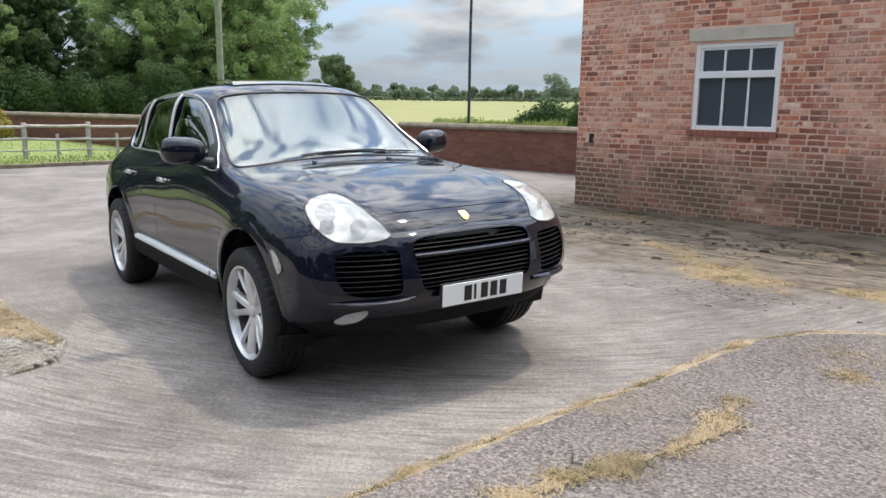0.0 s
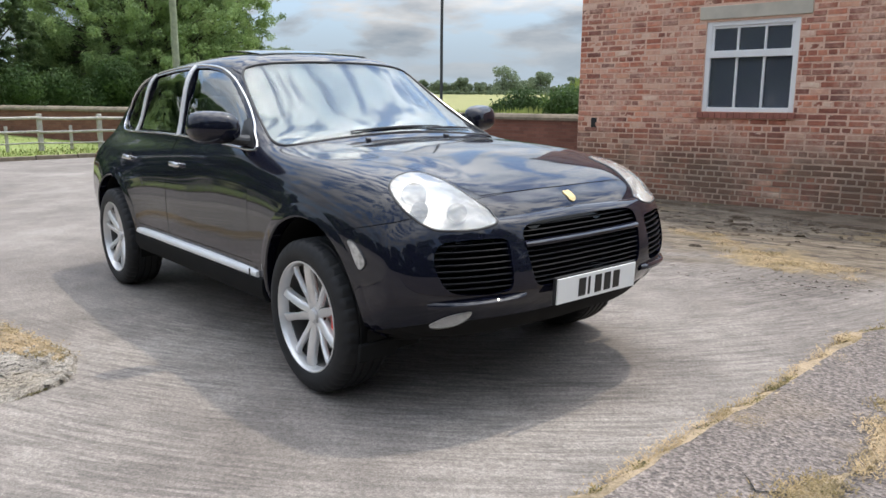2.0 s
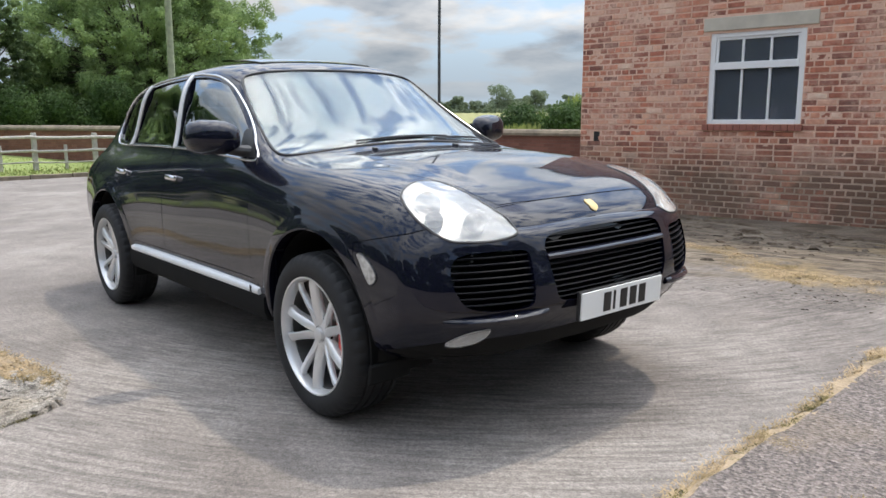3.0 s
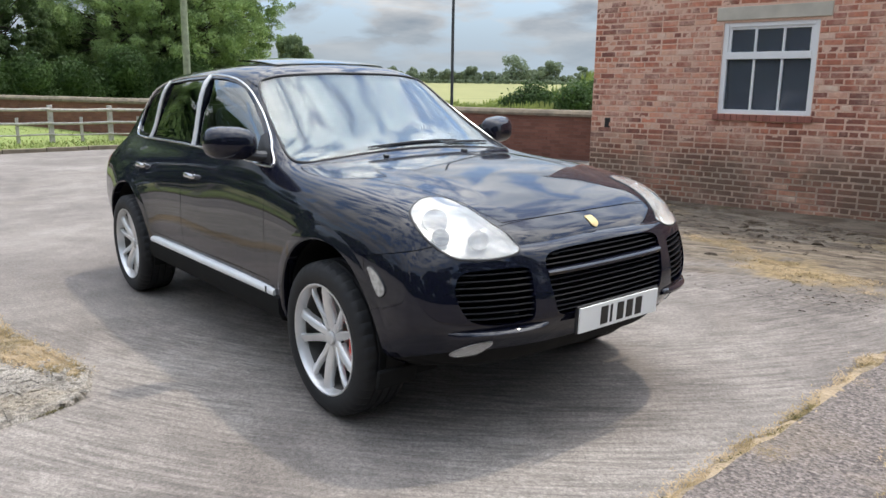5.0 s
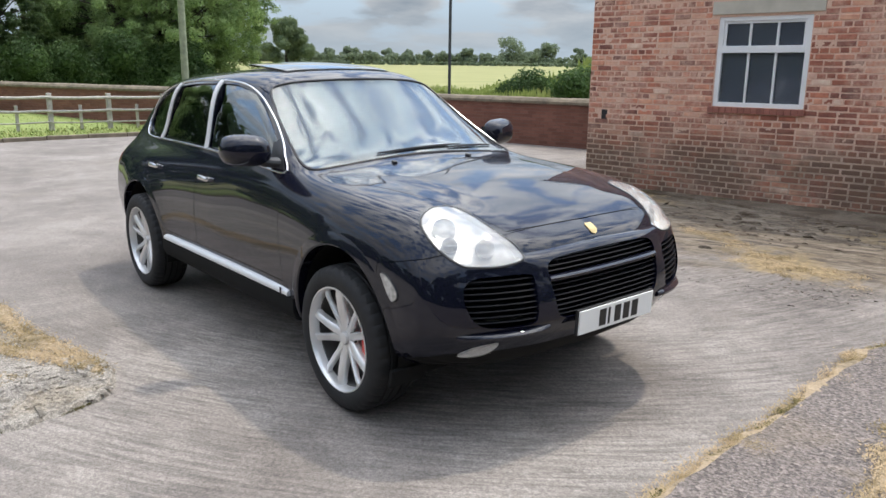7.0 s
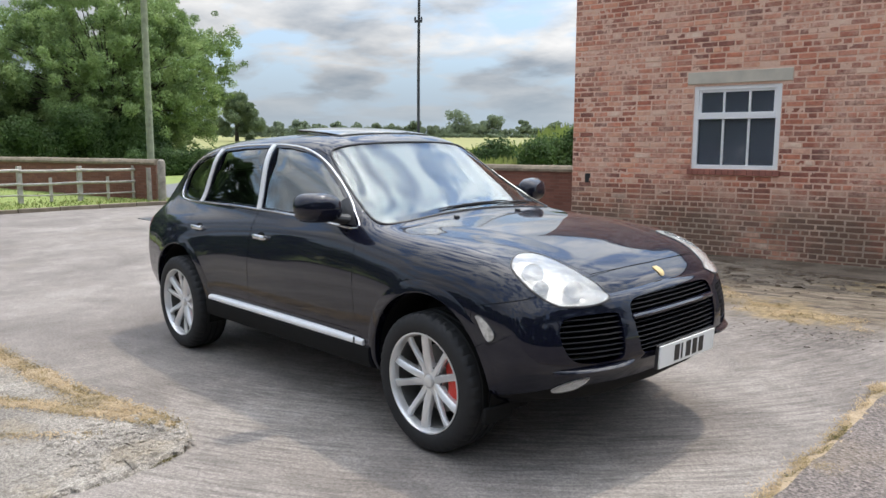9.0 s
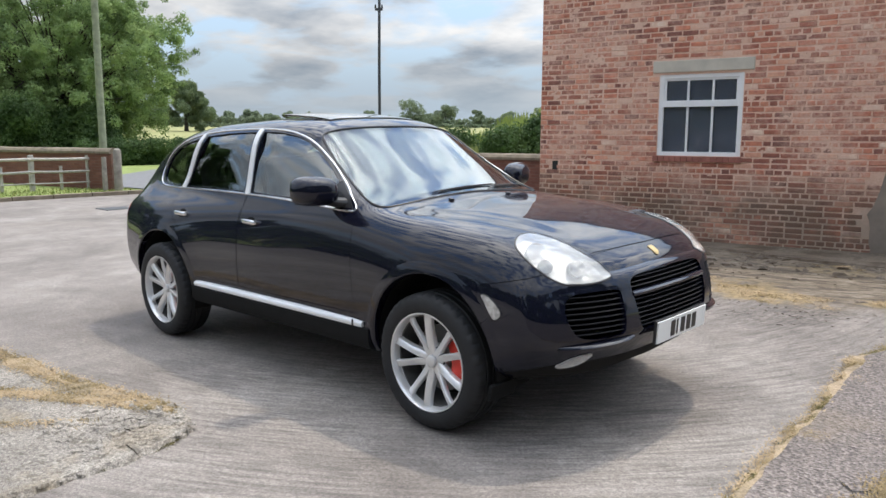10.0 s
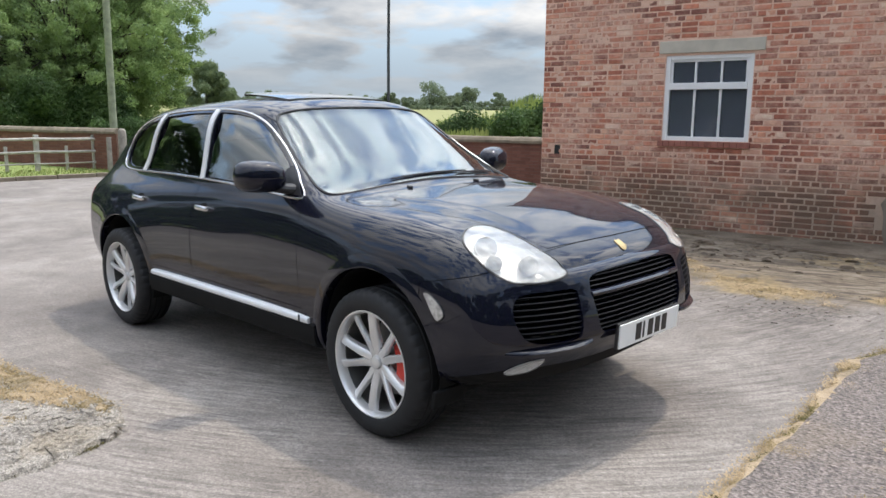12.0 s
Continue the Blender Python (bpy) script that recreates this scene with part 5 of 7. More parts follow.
def pchip(xk, yk, x):
    """Shape keeping cubic through the knots."""
    xk, yk, x = np.asarray(xk, float), np.asarray(yk, float), np.asarray(x, float)
    h, d = np.diff(xk), np.diff(yk) / np.diff(xk)
    m = np.zeros(len(xk))
    m[1:-1] = np.where(d[:-1] * d[1:] > 0, 0.5 * (d[:-1] + d[1:]), 0.0)
    lim = 3 * np.minimum(np.abs(d[:-1]), np.abs(d[1:]))
    m[1:-1] = np.clip(m[1:-1], -lim, lim)
    m[0], m[-1] = d[0], d[-1]
    i = np.clip(np.searchsorted(xk, x) - 1, 0, len(h) - 1)
    t = (x - xk[i]) / h[i]
    return yk[i] * (2 * t**3 - 3 * t**2 + 1) + h[i] * m[i] * (t**3 - 2 * t**2 + t) + yk[i + 1] * (3 * t**2 - 2 * t**3) + h[i] * m[i + 1] * (t**3 - t**2)


# stations along the car, and at each the half width and height of the lines that run along the body
ST = [-2.40, -2.15, -1.80, -1.43, -0.90, -0.30, 0.16, 0.45, 0.78, 0.98, 1.43, 1.80, 2.10, 2.25, 2.37]
LINES_Y, LINES_Z = [], []


def body_line(half_width, height):
    """One line along the car: its half width and height at each station."""
    LINES_Y.append(half_width)
    LINES_Z.append(height)


# floor edge under the sill
body_line([0.62, 0.66, 0.72, 0.74, 0.76, 0.76, 0.76, 0.76, 0.76, 0.76, 0.74, 0.74, 0.72, 0.68, 0.64],
          [0.42, 0.33, 0.3, 0.29, 0.29, 0.29, 0.29, 0.29, 0.29, 0.29, 0.28, 0.28, 0.3, 0.335, 0.36])
# foot of the sill
body_line([0.8, 0.83, 0.88, 0.9, 0.862, 0.858, 0.858, 0.86, 0.866, 0.872, 0.9, 0.895, 0.87, 0.85, 0.8],
          [0.5, 0.42, 0.38, 0.37, 0.36, 0.36, 0.36, 0.36, 0.36, 0.36, 0.36, 0.35, 0.36, 0.385, 0.405])
# rocker
body_line([0.84, 0.87, 0.915, 0.93, 0.88, 0.872, 0.872, 0.876, 0.886, 0.896, 0.93, 0.915, 0.895, 0.88, 0.85],
          [0.6, 0.54, 0.51, 0.5, 0.49, 0.49, 0.49, 0.49, 0.49, 0.49, 0.49, 0.48, 0.47, 0.465, 0.468])
# lower door
body_line([0.85, 0.88, 0.92, 0.935, 0.89, 0.88, 0.88, 0.884, 0.894, 0.906, 0.94, 0.922, 0.905, 0.89, 0.865],
          [0.72, 0.68, 0.66, 0.65, 0.65, 0.65, 0.65, 0.65, 0.65, 0.65, 0.65, 0.64, 0.61, 0.59, 0.56])
# swell of the doors and arches
body_line([0.84, 0.87, 0.905, 0.92, 0.885, 0.876, 0.876, 0.88, 0.89, 0.902, 0.93, 0.918, 0.905, 0.89, 0.868],
          [0.82, 0.8, 0.8, 0.79, 0.8, 0.8, 0.8, 0.8, 0.8, 0.8, 0.79, 0.77, 0.73, 0.7, 0.66])
# upper door
body_line([0.82, 0.84, 0.868, 0.878, 0.86, 0.856, 0.86, 0.866, 0.874, 0.884, 0.906, 0.902, 0.894, 0.882, 0.862],
          [0.9, 0.92, 0.93, 0.92, 0.93, 0.93, 0.93, 0.93, 0.93, 0.93, 0.91, 0.88, 0.83, 0.79, 0.745])
# shoulder
body_line([0.76, 0.775, 0.79, 0.805, 0.808, 0.82, 0.836, 0.84, 0.846, 0.85, 0.868, 0.866, 0.858, 0.85, 0.835],
          [0.98, 1.03, 1.05, 1.05, 1.05, 1.05, 1.045, 1.04, 1.04, 1.03, 1.005, 0.975, 0.93, 0.885, 0.815])
# belt line
body_line([0.68, 0.655, 0.65, 0.69, 0.73, 0.762, 0.782, 0.795, 0.802, 0.795, 0.792, 0.78, 0.765, 0.755, 0.745],
          [1.02, 1.13, 1.165, 1.145, 1.138, 1.133, 1.126, 1.118, 1.108, 1.09, 1.068, 1.045, 1.012, 0.965, 0.862])
# foot of the side glass
body_line([0.6, 0.575, 0.595, 0.645, 0.688, 0.712, 0.718, 0.745, 0.782, 0.73, 0.7, 0.67, 0.64, 0.62, 0.6],
          [1.05, 1.24, 1.335, 1.36, 1.365, 1.37, 1.345, 1.24, 1.136, 1.108, 1.084, 1.06, 1.024, 0.975, 0.88])
# edge of windscreen and roof
body_line([0.5, 0.5, 0.535, 0.59, 0.626, 0.64, 0.605, 0.69, 0.752, 0.62, 0.56, 0.52, 0.49, 0.47, 0.45],
          [1.07, 1.32, 1.47, 1.53, 1.56, 1.578, 1.56, 1.365, 1.165, 1.12, 1.104, 1.076, 1.034, 0.976, 0.868])
# roof crown
body_line([0.34, 0.34, 0.36, 0.4, 0.43, 0.44, 0.42, 0.43, 0.44, 0.36, 0.32, 0.29, 0.27, 0.255, 0.24],
          [1.08, 1.38, 1.54, 1.6, 1.628, 1.643, 1.612, 1.425, 1.228, 1.142, 1.11, 1.077, 1.028, 0.97, 0.872])
# middle line
body_line([0.0] * len(ST),
          [1.09, 1.4, 1.555, 1.617, 1.645, 1.66, 1.632, 1.455, 1.258, 1.156, 1.12, 1.085, 1.036, 0.976, 0.878])


def face_x(y, z):
    """The front of the car over width and height."""
    f = pchip([0.2, 0.28, 0.36, 0.42, 0.47, 0.53, 0.60, 0.66, 0.75, 0.86, 0.95, 1.02, 1.2], [2.06, 2.135, 2.212, 2.270, 2.310, 2.350, 2.371, 2.368, 2.345, 2.300, 2.248, 2.18, 2.0], z)
    return f - 0.30 * (np.abs(y) / 0.9) ** 3.2 * (1 + 1.2 * np.clip(0.55 - z, 0, 1))


def body_xyz(s, y, z):
    w = np.clip((s - 1.15) / 1.22, 0, 1) ** 1.4
    x = s - w * (2.37 - face_x(y, z))
    wr = np.clip((-1.5 - s) / 0.9, 0, 1) ** 1.4
    return x + wr * 0.30 * (np.abs(y) / 0.9) ** 3


def section(s, fine=5, inset=0.0):
    """Half section of the body at station s, from under the sill to the roof's middle."""
    p = np.array([[pchip(ST, ly, s), pchip(ST, lz, s)] for ly, lz in zip(LINES_Y, LINES_Z)], float).reshape(len(LINES_Y), 2)
    q = np.vstack([[0.0, p[0, 1] - 0.01], [p[0, 0] * 0.6, p[0, 1] - 0.008], p, [-p[-2, 0], p[-2, 1]]])
    out = []
    for k in range(1, len(q) - 2):
        a, b, c, d = q[k - 1], q[k], q[k + 1], q[k + 2]
        for t in np.linspace(0, 1, fine, endpoint=False):
            out.append(0.5 * (2 * b + (c - a) * t + (2 * a - 5 * b + 4 * c - d) * t * t + (3 * b - a - 3 * c + d) * t**3))
    out.append(q[-2])
    return np.vstack([q[:1], np.array(out)])


def ring(h):
    """A closed loop from a half section: right side up, over the roof, left side down."""
    right, left = h.copy(), h[1:-1][::-1].copy()
    right[:, 0] *= -1
    return np.vstack([right, left])


FAIRING = 18


def body_solid():
    st = np.concatenate([np.linspace(-2.36, -2.0, 12), np.linspace(-1.96, 1.9, 98)[0:], np.linspace(1.93, 2.33, 24)])
    rings = []
    for s in st:
        r = ring(section(s))
        rings.append(np.column_stack([body_xyz(s, r[:, 0], r[:, 1]), r]))
    front, rear = ring(section(2.37)), ring(section(-2.40))
    caps_f, caps_r = [], []
    for f in (1.0, 0.985, 0.955, 0.91, 0.84, 0.74, 0.62, 0.5, 0.38, 0.26, 0.13):
        for src, cz, caps, sign in ((front, 0.60, caps_f, 1), (rear, 0.75, caps_r, -1)):
            y, z = src[:, 0] * f, cz + (src[:, 1] - cz) * f
            e = max(0.0, (f - 0.88) / 0.12)
            fil = 0.030 * (1 - math.sqrt(max(0.0, 1 - e * e)))
            x = face_x(y, z) - fil if sign > 0 else -2.42 + 0.30 * (np.abs(y) / 0.9) ** 3 + fil + 0.10 * np.abs(z - 0.7) ** 1.5
            caps.append(np.column_stack([x, y, z]))
    rows = caps_r[::-1] + rings + caps_f
    n = len(rows[0])
    # fair the skin: even out the small waves between the stations, leaving nose and tail crisp
    grid = np.array(rows)
    ease = np.clip((2.12 - grid[:, :, 0]) / 0.25, 0, 1) * np.clip((grid[:, :, 0] + 2.2) / 0.25, 0, 1) * np.clip((grid[:, :, 2] - 0.42) / 0.15, 0, 1)
    for _ in range(FAIRING):
        near = grid.copy()
        near[1:-1] = 0.5 * (0.5 * (grid[:-2] + grid[2:]) + 0.5 * (np.roll(grid, 1, 1) + np.roll(grid, -1, 1))[1:-1])
        grid += 0.5 * ease[:, :, None] * (near - grid)
    # bonnet: one fair sheet with a raised middle between two creases
    x, y, z = grid[:, :, 0], grid[:, :, 1], grid[:, :, 2]
    w = np.clip((x - 1.0) / 0.10, 0, 1) * np.clip((2.06 - x) / 0.14, 0, 1) * np.clip((0.78 - np.abs(y)) / 0.14, 0, 1) * (z > 0.9)
    u, v = (x - 1.55) / 0.5, (y / 0.7) ** 2
    terms = np.stack([u**i * v**j for i in range(4) for j in range(4)], -1)
    fit = np.linalg.lstsq(terms[w > 0.02], z[w > 0.02], rcond=None)[0]
    crease = np.interp(x, (1.0, 2.0), (0.56, 0.42))
    dome = np.clip((crease + 0.02 - np.abs(y)) / 0.05, 0, 1)
    dome = dome * dome * (3 - 2 * dome) * np.clip((2.04 - x) / 0.35, 0, 1) * np.clip((x - 1.02) / 0.4, 0, 1)
    grid[:, :, 2] = z + w * (terms @ fit + 0.010 * dome - 0.004 - z)
    rows = list(grid)
    verts = np.vstack(rows + [[[-2.42, 0, 0.75]], [[face_x(np.array(0.0), np.array(0.6)), 0, 0.6]]])
    faces = []
    for j in range(len(rows) - 1):
        for i in range(n):
            faces.append((j * n + i, j * n + (i + 1) % n, (j + 1) * n + (i + 1) % n, (j + 1) * n + i))
    a, b = len(verts) - 2, len(verts) - 1
    last = (len(rows) - 1) * n
    for i in range(n):
        faces.append((a, (i + 1) % n, i))
        faces.append((b, last + i, last + (i + 1) % n))
    bm = bmesh.new()
    vs = [bm.verts.new(v) for v in verts]
    for f in faces:
        bm.faces.new([vs[i] for i in f])
    bmesh.ops.recalc_face_normals(bm, faces=bm.faces)
    return bm


car = thing("car", "black five-door sport utility car with silver wheels parked on the concrete", "car", CAR)
solid = body_solid()
from mathutils.bvhtree import BVHTree
SKIN = BVHTree.FromBMesh(solid)


def cast(origin, way):
    """The place and normal where a ray meets the car's skin."""
    p, n, _, _ = SKIN.ray_cast(Vector(origin), Vector(way))
    if p is None:
        p, n, _, _ = SKIN.find_nearest(Vector(origin))
    return p, n


def on_side(sy):
    return lambda x, z: cast((x, sy * 2.0, z), (0, -sy, 0))


def on_front(y, z):
    return cast((4.0, y, z), (-1, 0, 0))


def on_top(x, y):
    return cast((x, y, 3.0), (0, 0, -1))


def smooth_loop(pts, per=4):
    """A closed rounded line through the points."""
    p = np.array(pts, float)
    n = len(p)
    out = []
    for k in range(n):
        a, b, c, d = p[k - 1], p[k], p[(k + 1) % n], p[(k + 2) % n]
        for t in np.linspace(0, 1, per, endpoint=False):
            out.append(0.5 * (2 * b + (c - a) * t + (2 * a - 5 * b + 4 * c - d) * t * t + (3 * b - a - 3 * c + d) * t**3))
    return np.array(out)


def grown(loop, d):
    """The loop moved outwards by d."""
    p = np.array(loop, float)
    e = np.roll(p, -1, 0) - np.roll(p, 1, 0)
    nrm = np.column_stack([e[:, 1], -e[:, 0]])
    nrm /= np.linalg.norm(nrm, axis=1)[:, None] + 1e-12
    area = 0.5 * np.sum(p[:, 0] * np.roll(p[:, 1], -1) - np.roll(p[:, 0], -1) * p[:, 1])
    return p + nrm * d * (1 if area > 0 else -1)


def patch(loop, on, lift, thick, rings=6, grow=0.0):
    """A plate that follows the skin inside a loop."""
    loop = grown(loop, grow) if grow else np.array(loop, float)
    c = loop.mean(0)
    bm = bmesh.new()
    layers = []
    for h in (lift, lift - thick):
        rows = []
        for k in range(rings):
            f = 1 - k / rings
            row = []
            for q in c + (loop - c) * f:
                p, n = on(*q)
                row.append(bm.verts.new(p + n * h))
            rows.append(row)
        p, n = on(*c)
        mid = bm.verts.new(p + n * h)
        m = len(loop)
        for a, b in zip(rows, rows[1:]):
            for i in range(m):
                bm.faces.new((a[i], a[(i + 1) % m], b[(i + 1) % m], b[i]))
        for i in range(m):
            bm.faces.new((rows[-1][i], rows[-1][(i + 1) % m], mid))
        layers.append(rows[0])
    a, b = layers
    for i in range(len(a)):
        bm.faces.new((a[i], a[(i + 1) % len(a)], b[(i + 1) % len(a)], b[i]))
    return bm


def outline(loop, on, lift, radius, sides=8, squash=None):
    bm = bmesh.new()
    pts = []
    for q in loop:
        p, n = on(*q)
        pts.append(p + n * lift)
    return add_tube(bm, pts, radius, sides, closed=True)


def prism(bm, front, back):
    a, b = [bm.verts.new(p) for p in front], [bm.verts.new(p) for p in back]
    n = len(a)
    bm.faces.new(a)
    bm.faces.new(b[::-1])
    for i in range(n):
        bm.faces.new((a[i], b[i], b[(i + 1) % n], a[(i + 1) % n]))


def tidy(bm):
    bmesh.ops.triangulate(bm, faces=[f for f in bm.faces if len(f.verts) > 4])
    bmesh.ops.recalc_face_normals(bm, faces=bm.faces)
    me = bpy.data.meshes.new("cutter")
    bm.to_mesh(me)
    bm.free()
    return me


def volume(me):
    bm = bmesh.new()
    bm.from_mesh(me)
    v = bm.calc_volume()
    bm.free()
    return v


def carve(me, cutter, how="DIFFERENCE"):
    """Boolean of two meshes, worked out at once; the slower way where the quick one fails."""
    a, b = new("carved", me), new("cutter", cutter)
    mod = a.modifiers.new("carve", "BOOLEAN")
    mod.operation, mod.solver, mod.object = how, "EXACT", b
    before = volume(me)
    for mod.use_self in (False, True):
        out = bpy.data.meshes.new_from_object(a.evaluated_get(bpy.context.evaluated_depsgraph_get()))
        v = volume(out)
        if 0.01 < v < before - 0.004 and (how == "INTERSECT" or v > 0.3 * before):
            break
    bpy.data.objects.remove(a)
    bpy.data.objects.remove(b)
    return out


def finish(me, mat, angle=32):
    me.materials.clear()
    me.materials.append(mat.m)
    me.polygons.foreach_set("use_smooth", [True] * len(me.polygons))
    me.set_sharp_from_angle(angle=radians(angle))
    return me


# lines on the body
DLO = smooth_loop([(0.785, 1.098), (0.704, 1.190), (0.568, 1.284), (0.397, 1.394), (0.233, 1.482), (0.05, 1.540), (-0.14, 1.569), (-0.40, 1.580), (-0.88, 1.574), (-1.23, 1.549), (-1.474, 1.510),
                   (-1.668, 1.455), (-1.805, 1.378), (-1.858, 1.285), (-1.850, 1.205), (-1.773, 1.156), (-1.62, 1.138), (-1.26, 1.140), (-0.70, 1.142), (-0.08, 1.132), (0.454, 1.110)], 4)
WIN_FRONT = [(0.715, 1.128), (0.60, 1.236), (0.46, 1.328), (0.30, 1.424), (0.16, 1.490), (0.02, 1.528), (-0.16, 1.552), (-0.345, 1.558), (-0.350, 1.35), (-0.345, 1.158), (0.1, 1.146)]
WIN_REAR = [(-0.432, 1.160), (-0.435, 1.35), (-0.437, 1.556), (-0.80, 1.552), (-1.14, 1.531), (-1.215, 1.36), (-1.305, 1.163), (-0.9, 1.164)]
WIN_QUARTER = [(-1.415, 1.165), (-1.325, 1.36), (-1.262, 1.515), (-1.46, 1.484), (-1.64, 1.430), (-1.765, 1.358), (-1.815, 1.280), (-1.808, 1.220), (-1.755, 1.182), (-1.62, 1.165)]
SHIELD = [(0.250, 0.0), (0.246, 0.28), (0.228, 0.53), (0.240, 0.585), (0.305, 0.616), (0.46, 0.655), (0.70, 0.704), (0.845, 0.728), (0.925, 0.706), (0.955, 0.62), (0.965, 0.37), (0.968, 0.0)]
SHIELD = smooth_loop(SHIELD + [(x, -y) for x, y in SHIELD[-2:0:-1]], 3)
BACKLIGHT = [(-1.93, 0.40), (-1.94, 0.0), (-1.93, -0.40), (-2.12, -0.46), (-2.25, -0.44), (-2.26, 0.0), (-2.25, 0.44), (-2.12, 0.46)]
LAMP_N = Vector((0.60, 0.42, 0.68)).normalized()
LAMP = [(1.90, 0.742, 1.005), (1.862, 0.685, 1.026), (1.845, 0.615, 1.037), (1.88, 0.553, 1.034), (1.97, 0.532, 1.01), (2.12, 0.510, 0.957), (2.21, 0.474, 0.903), (2.256, 0.466, 0.865),
        (2.262, 0.497, 0.842), (2.24, 0.578, 0.83), (2.20, 0.657, 0.829), (2.158, 0.720, 0.838), (2.09, 0.752, 0.867), (2.042, 0.778, 0.913), (1.977, 0.778, 0.960), (1.93, 0.764, 0.988)]
L_E1 = Vector((-LAMP_N.y, LAMP_N.x, 0)).normalized()
L_E2 = LAMP_N.cross(L_E1)
L_O = Vector((2.06, 0.64, 0.93))
LAMP_UV = smooth_loop([((Vector(p) - L_O).dot(L_E1), (Vector(p) - L_O).dot(L_E2)) for p in LAMP], 4)


def on_lamp(sy):
    flip = Vector((1, sy, 1))

    def f(u, v):
        o = L_O + L_E1 * u + L_E2 * v + LAMP_N * 0.6
        return cast(o * flip, -LAMP_N * flip)
    return f


SIDE_GRILLE = smooth_loop([(0.742, 0.735), (0.712, 0.780), (0.64, 0.792), (0.52, 0.793), (0.462, 0.788), (0.447, 0.762), (0.449, 0.69), (0.450, 0.612), (0.472, 0.578), (0.565, 0.572), (0.665, 0.580), (0.715, 0.610), (0.742, 0.672)], 3)
MAIN_GRILLE = smooth_loop([(0.0, 0.846), (0.16, 0.845), (0.30, 0.839), (0.356, 0.822), (0.372, 0.785), (0.366, 0.71), (0.352, 0.635), (0.330, 0.590), (0.26, 0.578), (0.0, 0.574),
                           (-0.26, 0.578), (-0.330, 0.590), (-0.352, 0.635), (-0.366, 0.71), (-0.372, 0.785), (-0.356, 0.822), (-0.30, 0.839), (-0.16, 0.845)], 3)
FOG = smooth_loop([(0.718, 0.436), (0.690, 0.472), (0.642, 0.492), (0.596, 0.497), (0.596, 0.468), (0.622, 0.434), (0.682, 0.422)], 3)
SIGNAL = smooth_loop([(1.822, 0.772), (1.856, 0.771), (1.908, 0.735), (1.934, 0.700), (1.925, 0.675), (1.897, 0.666), (1.868, 0.700), (1.840, 0.745)], 3)
ARCH_C = {1: (1.452, 0.408, 0.428), -1: (-1.440, 0.405, 0.428)}

# hollow cabin
cav = bmesh.new()
rows = []
for s in np.linspace(-1.9, 0.84, 60):
    h = section(s)[31:].copy()
    h[:, 0] = np.maximum(h[:, 0] - 0.045, 0)
    h[:, 1] -= 0.035
    h = np.vstack([[0.0, 0.62], [h[0, 0], 0.62], h])
    r = ring(h)
    rows.append([cav.verts.new((body_xyz(s, y, z), y, z)) for y, z in r])
for a, b in zip(rows, rows[1:]):
    for i in range(len(a)):
        cav.faces.new((a[i], a[(i + 1) % len(a)], b[(i + 1) % len(a)], b[i]))
cav.faces.new(rows[0])
cav.faces.new(rows[-1][::-1])

cuts = bmesh.new()
for sx, (ax, az, ar) in ARCH_C.items():
    for sy in (-1, 1):
        ts = [2 * math.pi * i / 64 for i in range(64)]
        prism(cuts, [(ax + ar * math.cos(t), sy * 1.3, az + ar * math.sin(t)) for t in ts], [(ax + ar * math.cos(t), sy * 0.56, az + ar * math.sin(t)) for t in ts])
for sy in (-1, 1):
    for w in (WIN_FRONT, WIN_REAR, WIN_QUARTER):
        prism(cuts, [(x, sy * 1.2, z) for x, z in w], [(x, sy * 0.42, z) for x, z in w])
    prism(cuts, [(2.7, sy * y, z) for y, z in SIDE_GRILLE], [(on_front(y, z)[0].x - 0.09, sy * y, z) for y, z in SIDE_GRILLE])
    prism(cuts, [(2.7, sy * y, z) for y, z in FOG], [(on_front(y, z)[0].x - 0.05, sy * y, z) for y, z in FOG])
    f = on_lamp(sy)
    deep = LAMP_N * Vector((1, sy, 1))
    prism(cuts, [f(u, v)[0] + deep * 0.2 for u, v in LAMP_UV], [f(u, v)[0] - deep * 0.085 for u, v in LAMP_UV])
prism(cuts, [(2.7, y, z) for y, z in MAIN_GRILLE], [(on_front(y, z)[0].x - 0.10, y, z) for y, z in MAIN_GRILLE])
glass_cuts = bmesh.new()
prism(glass_cuts, [(x, y, 2.0) for x, y in SHIELD], [(x, y, on_top(x, y)[0].z - 0.10) for x, y in SHIELD])
prism(glass_cuts, [(x, y, 2.0) for x, y in BACKLIGHT], [(x, y, on_top(x, y)[0].z - 0.25) for x, y in BACKLIGHT])

shell = bpy.data.meshes.new("shell")
solid.to_mesh(shell)
shell = carve(shell, tidy(cav))
shell = carve(shell, tidy(cuts))
shell = carve(shell, tidy(glass_cuts))

# panels lifted out of the shell along their shut lines
DOOR_FRONT = [(0.815, 1.085), (0.828, 0.85), (0.865, 0.53), (0.2, 0.522), (-0.385, 0.522), (-0.388, 1.12), (-0.392, 1.600), (-0.14, 1.592), (0.06, 1.562), (0.25, 1.503), (0.42, 1.408), (0.60, 1.290), (0.74, 1.190)]
DOOR_REAR = [(-0.392, 0.522), (-0.93, 0.522), (-1.02, 0.66), (-1.17, 0.86), (-1.34, 0.98), (-1.40, 1.12), (-1.30, 1.36), (-1.232, 1.575), (-0.88, 1.598), (-0.399, 1.602), (-0.395, 1.1)]
HOOD = [(2.170, 0.0), (2.160, 0.28), (2.146, 0.462), (2.06, 0.505), (1.93, 0.522), (1.85, 0.55), (1.6, 0.622), (1.3, 0.672), (1.03, 0.702), (0.975, 0.60), (0.985, 0.3), (0.99, 0.0)]
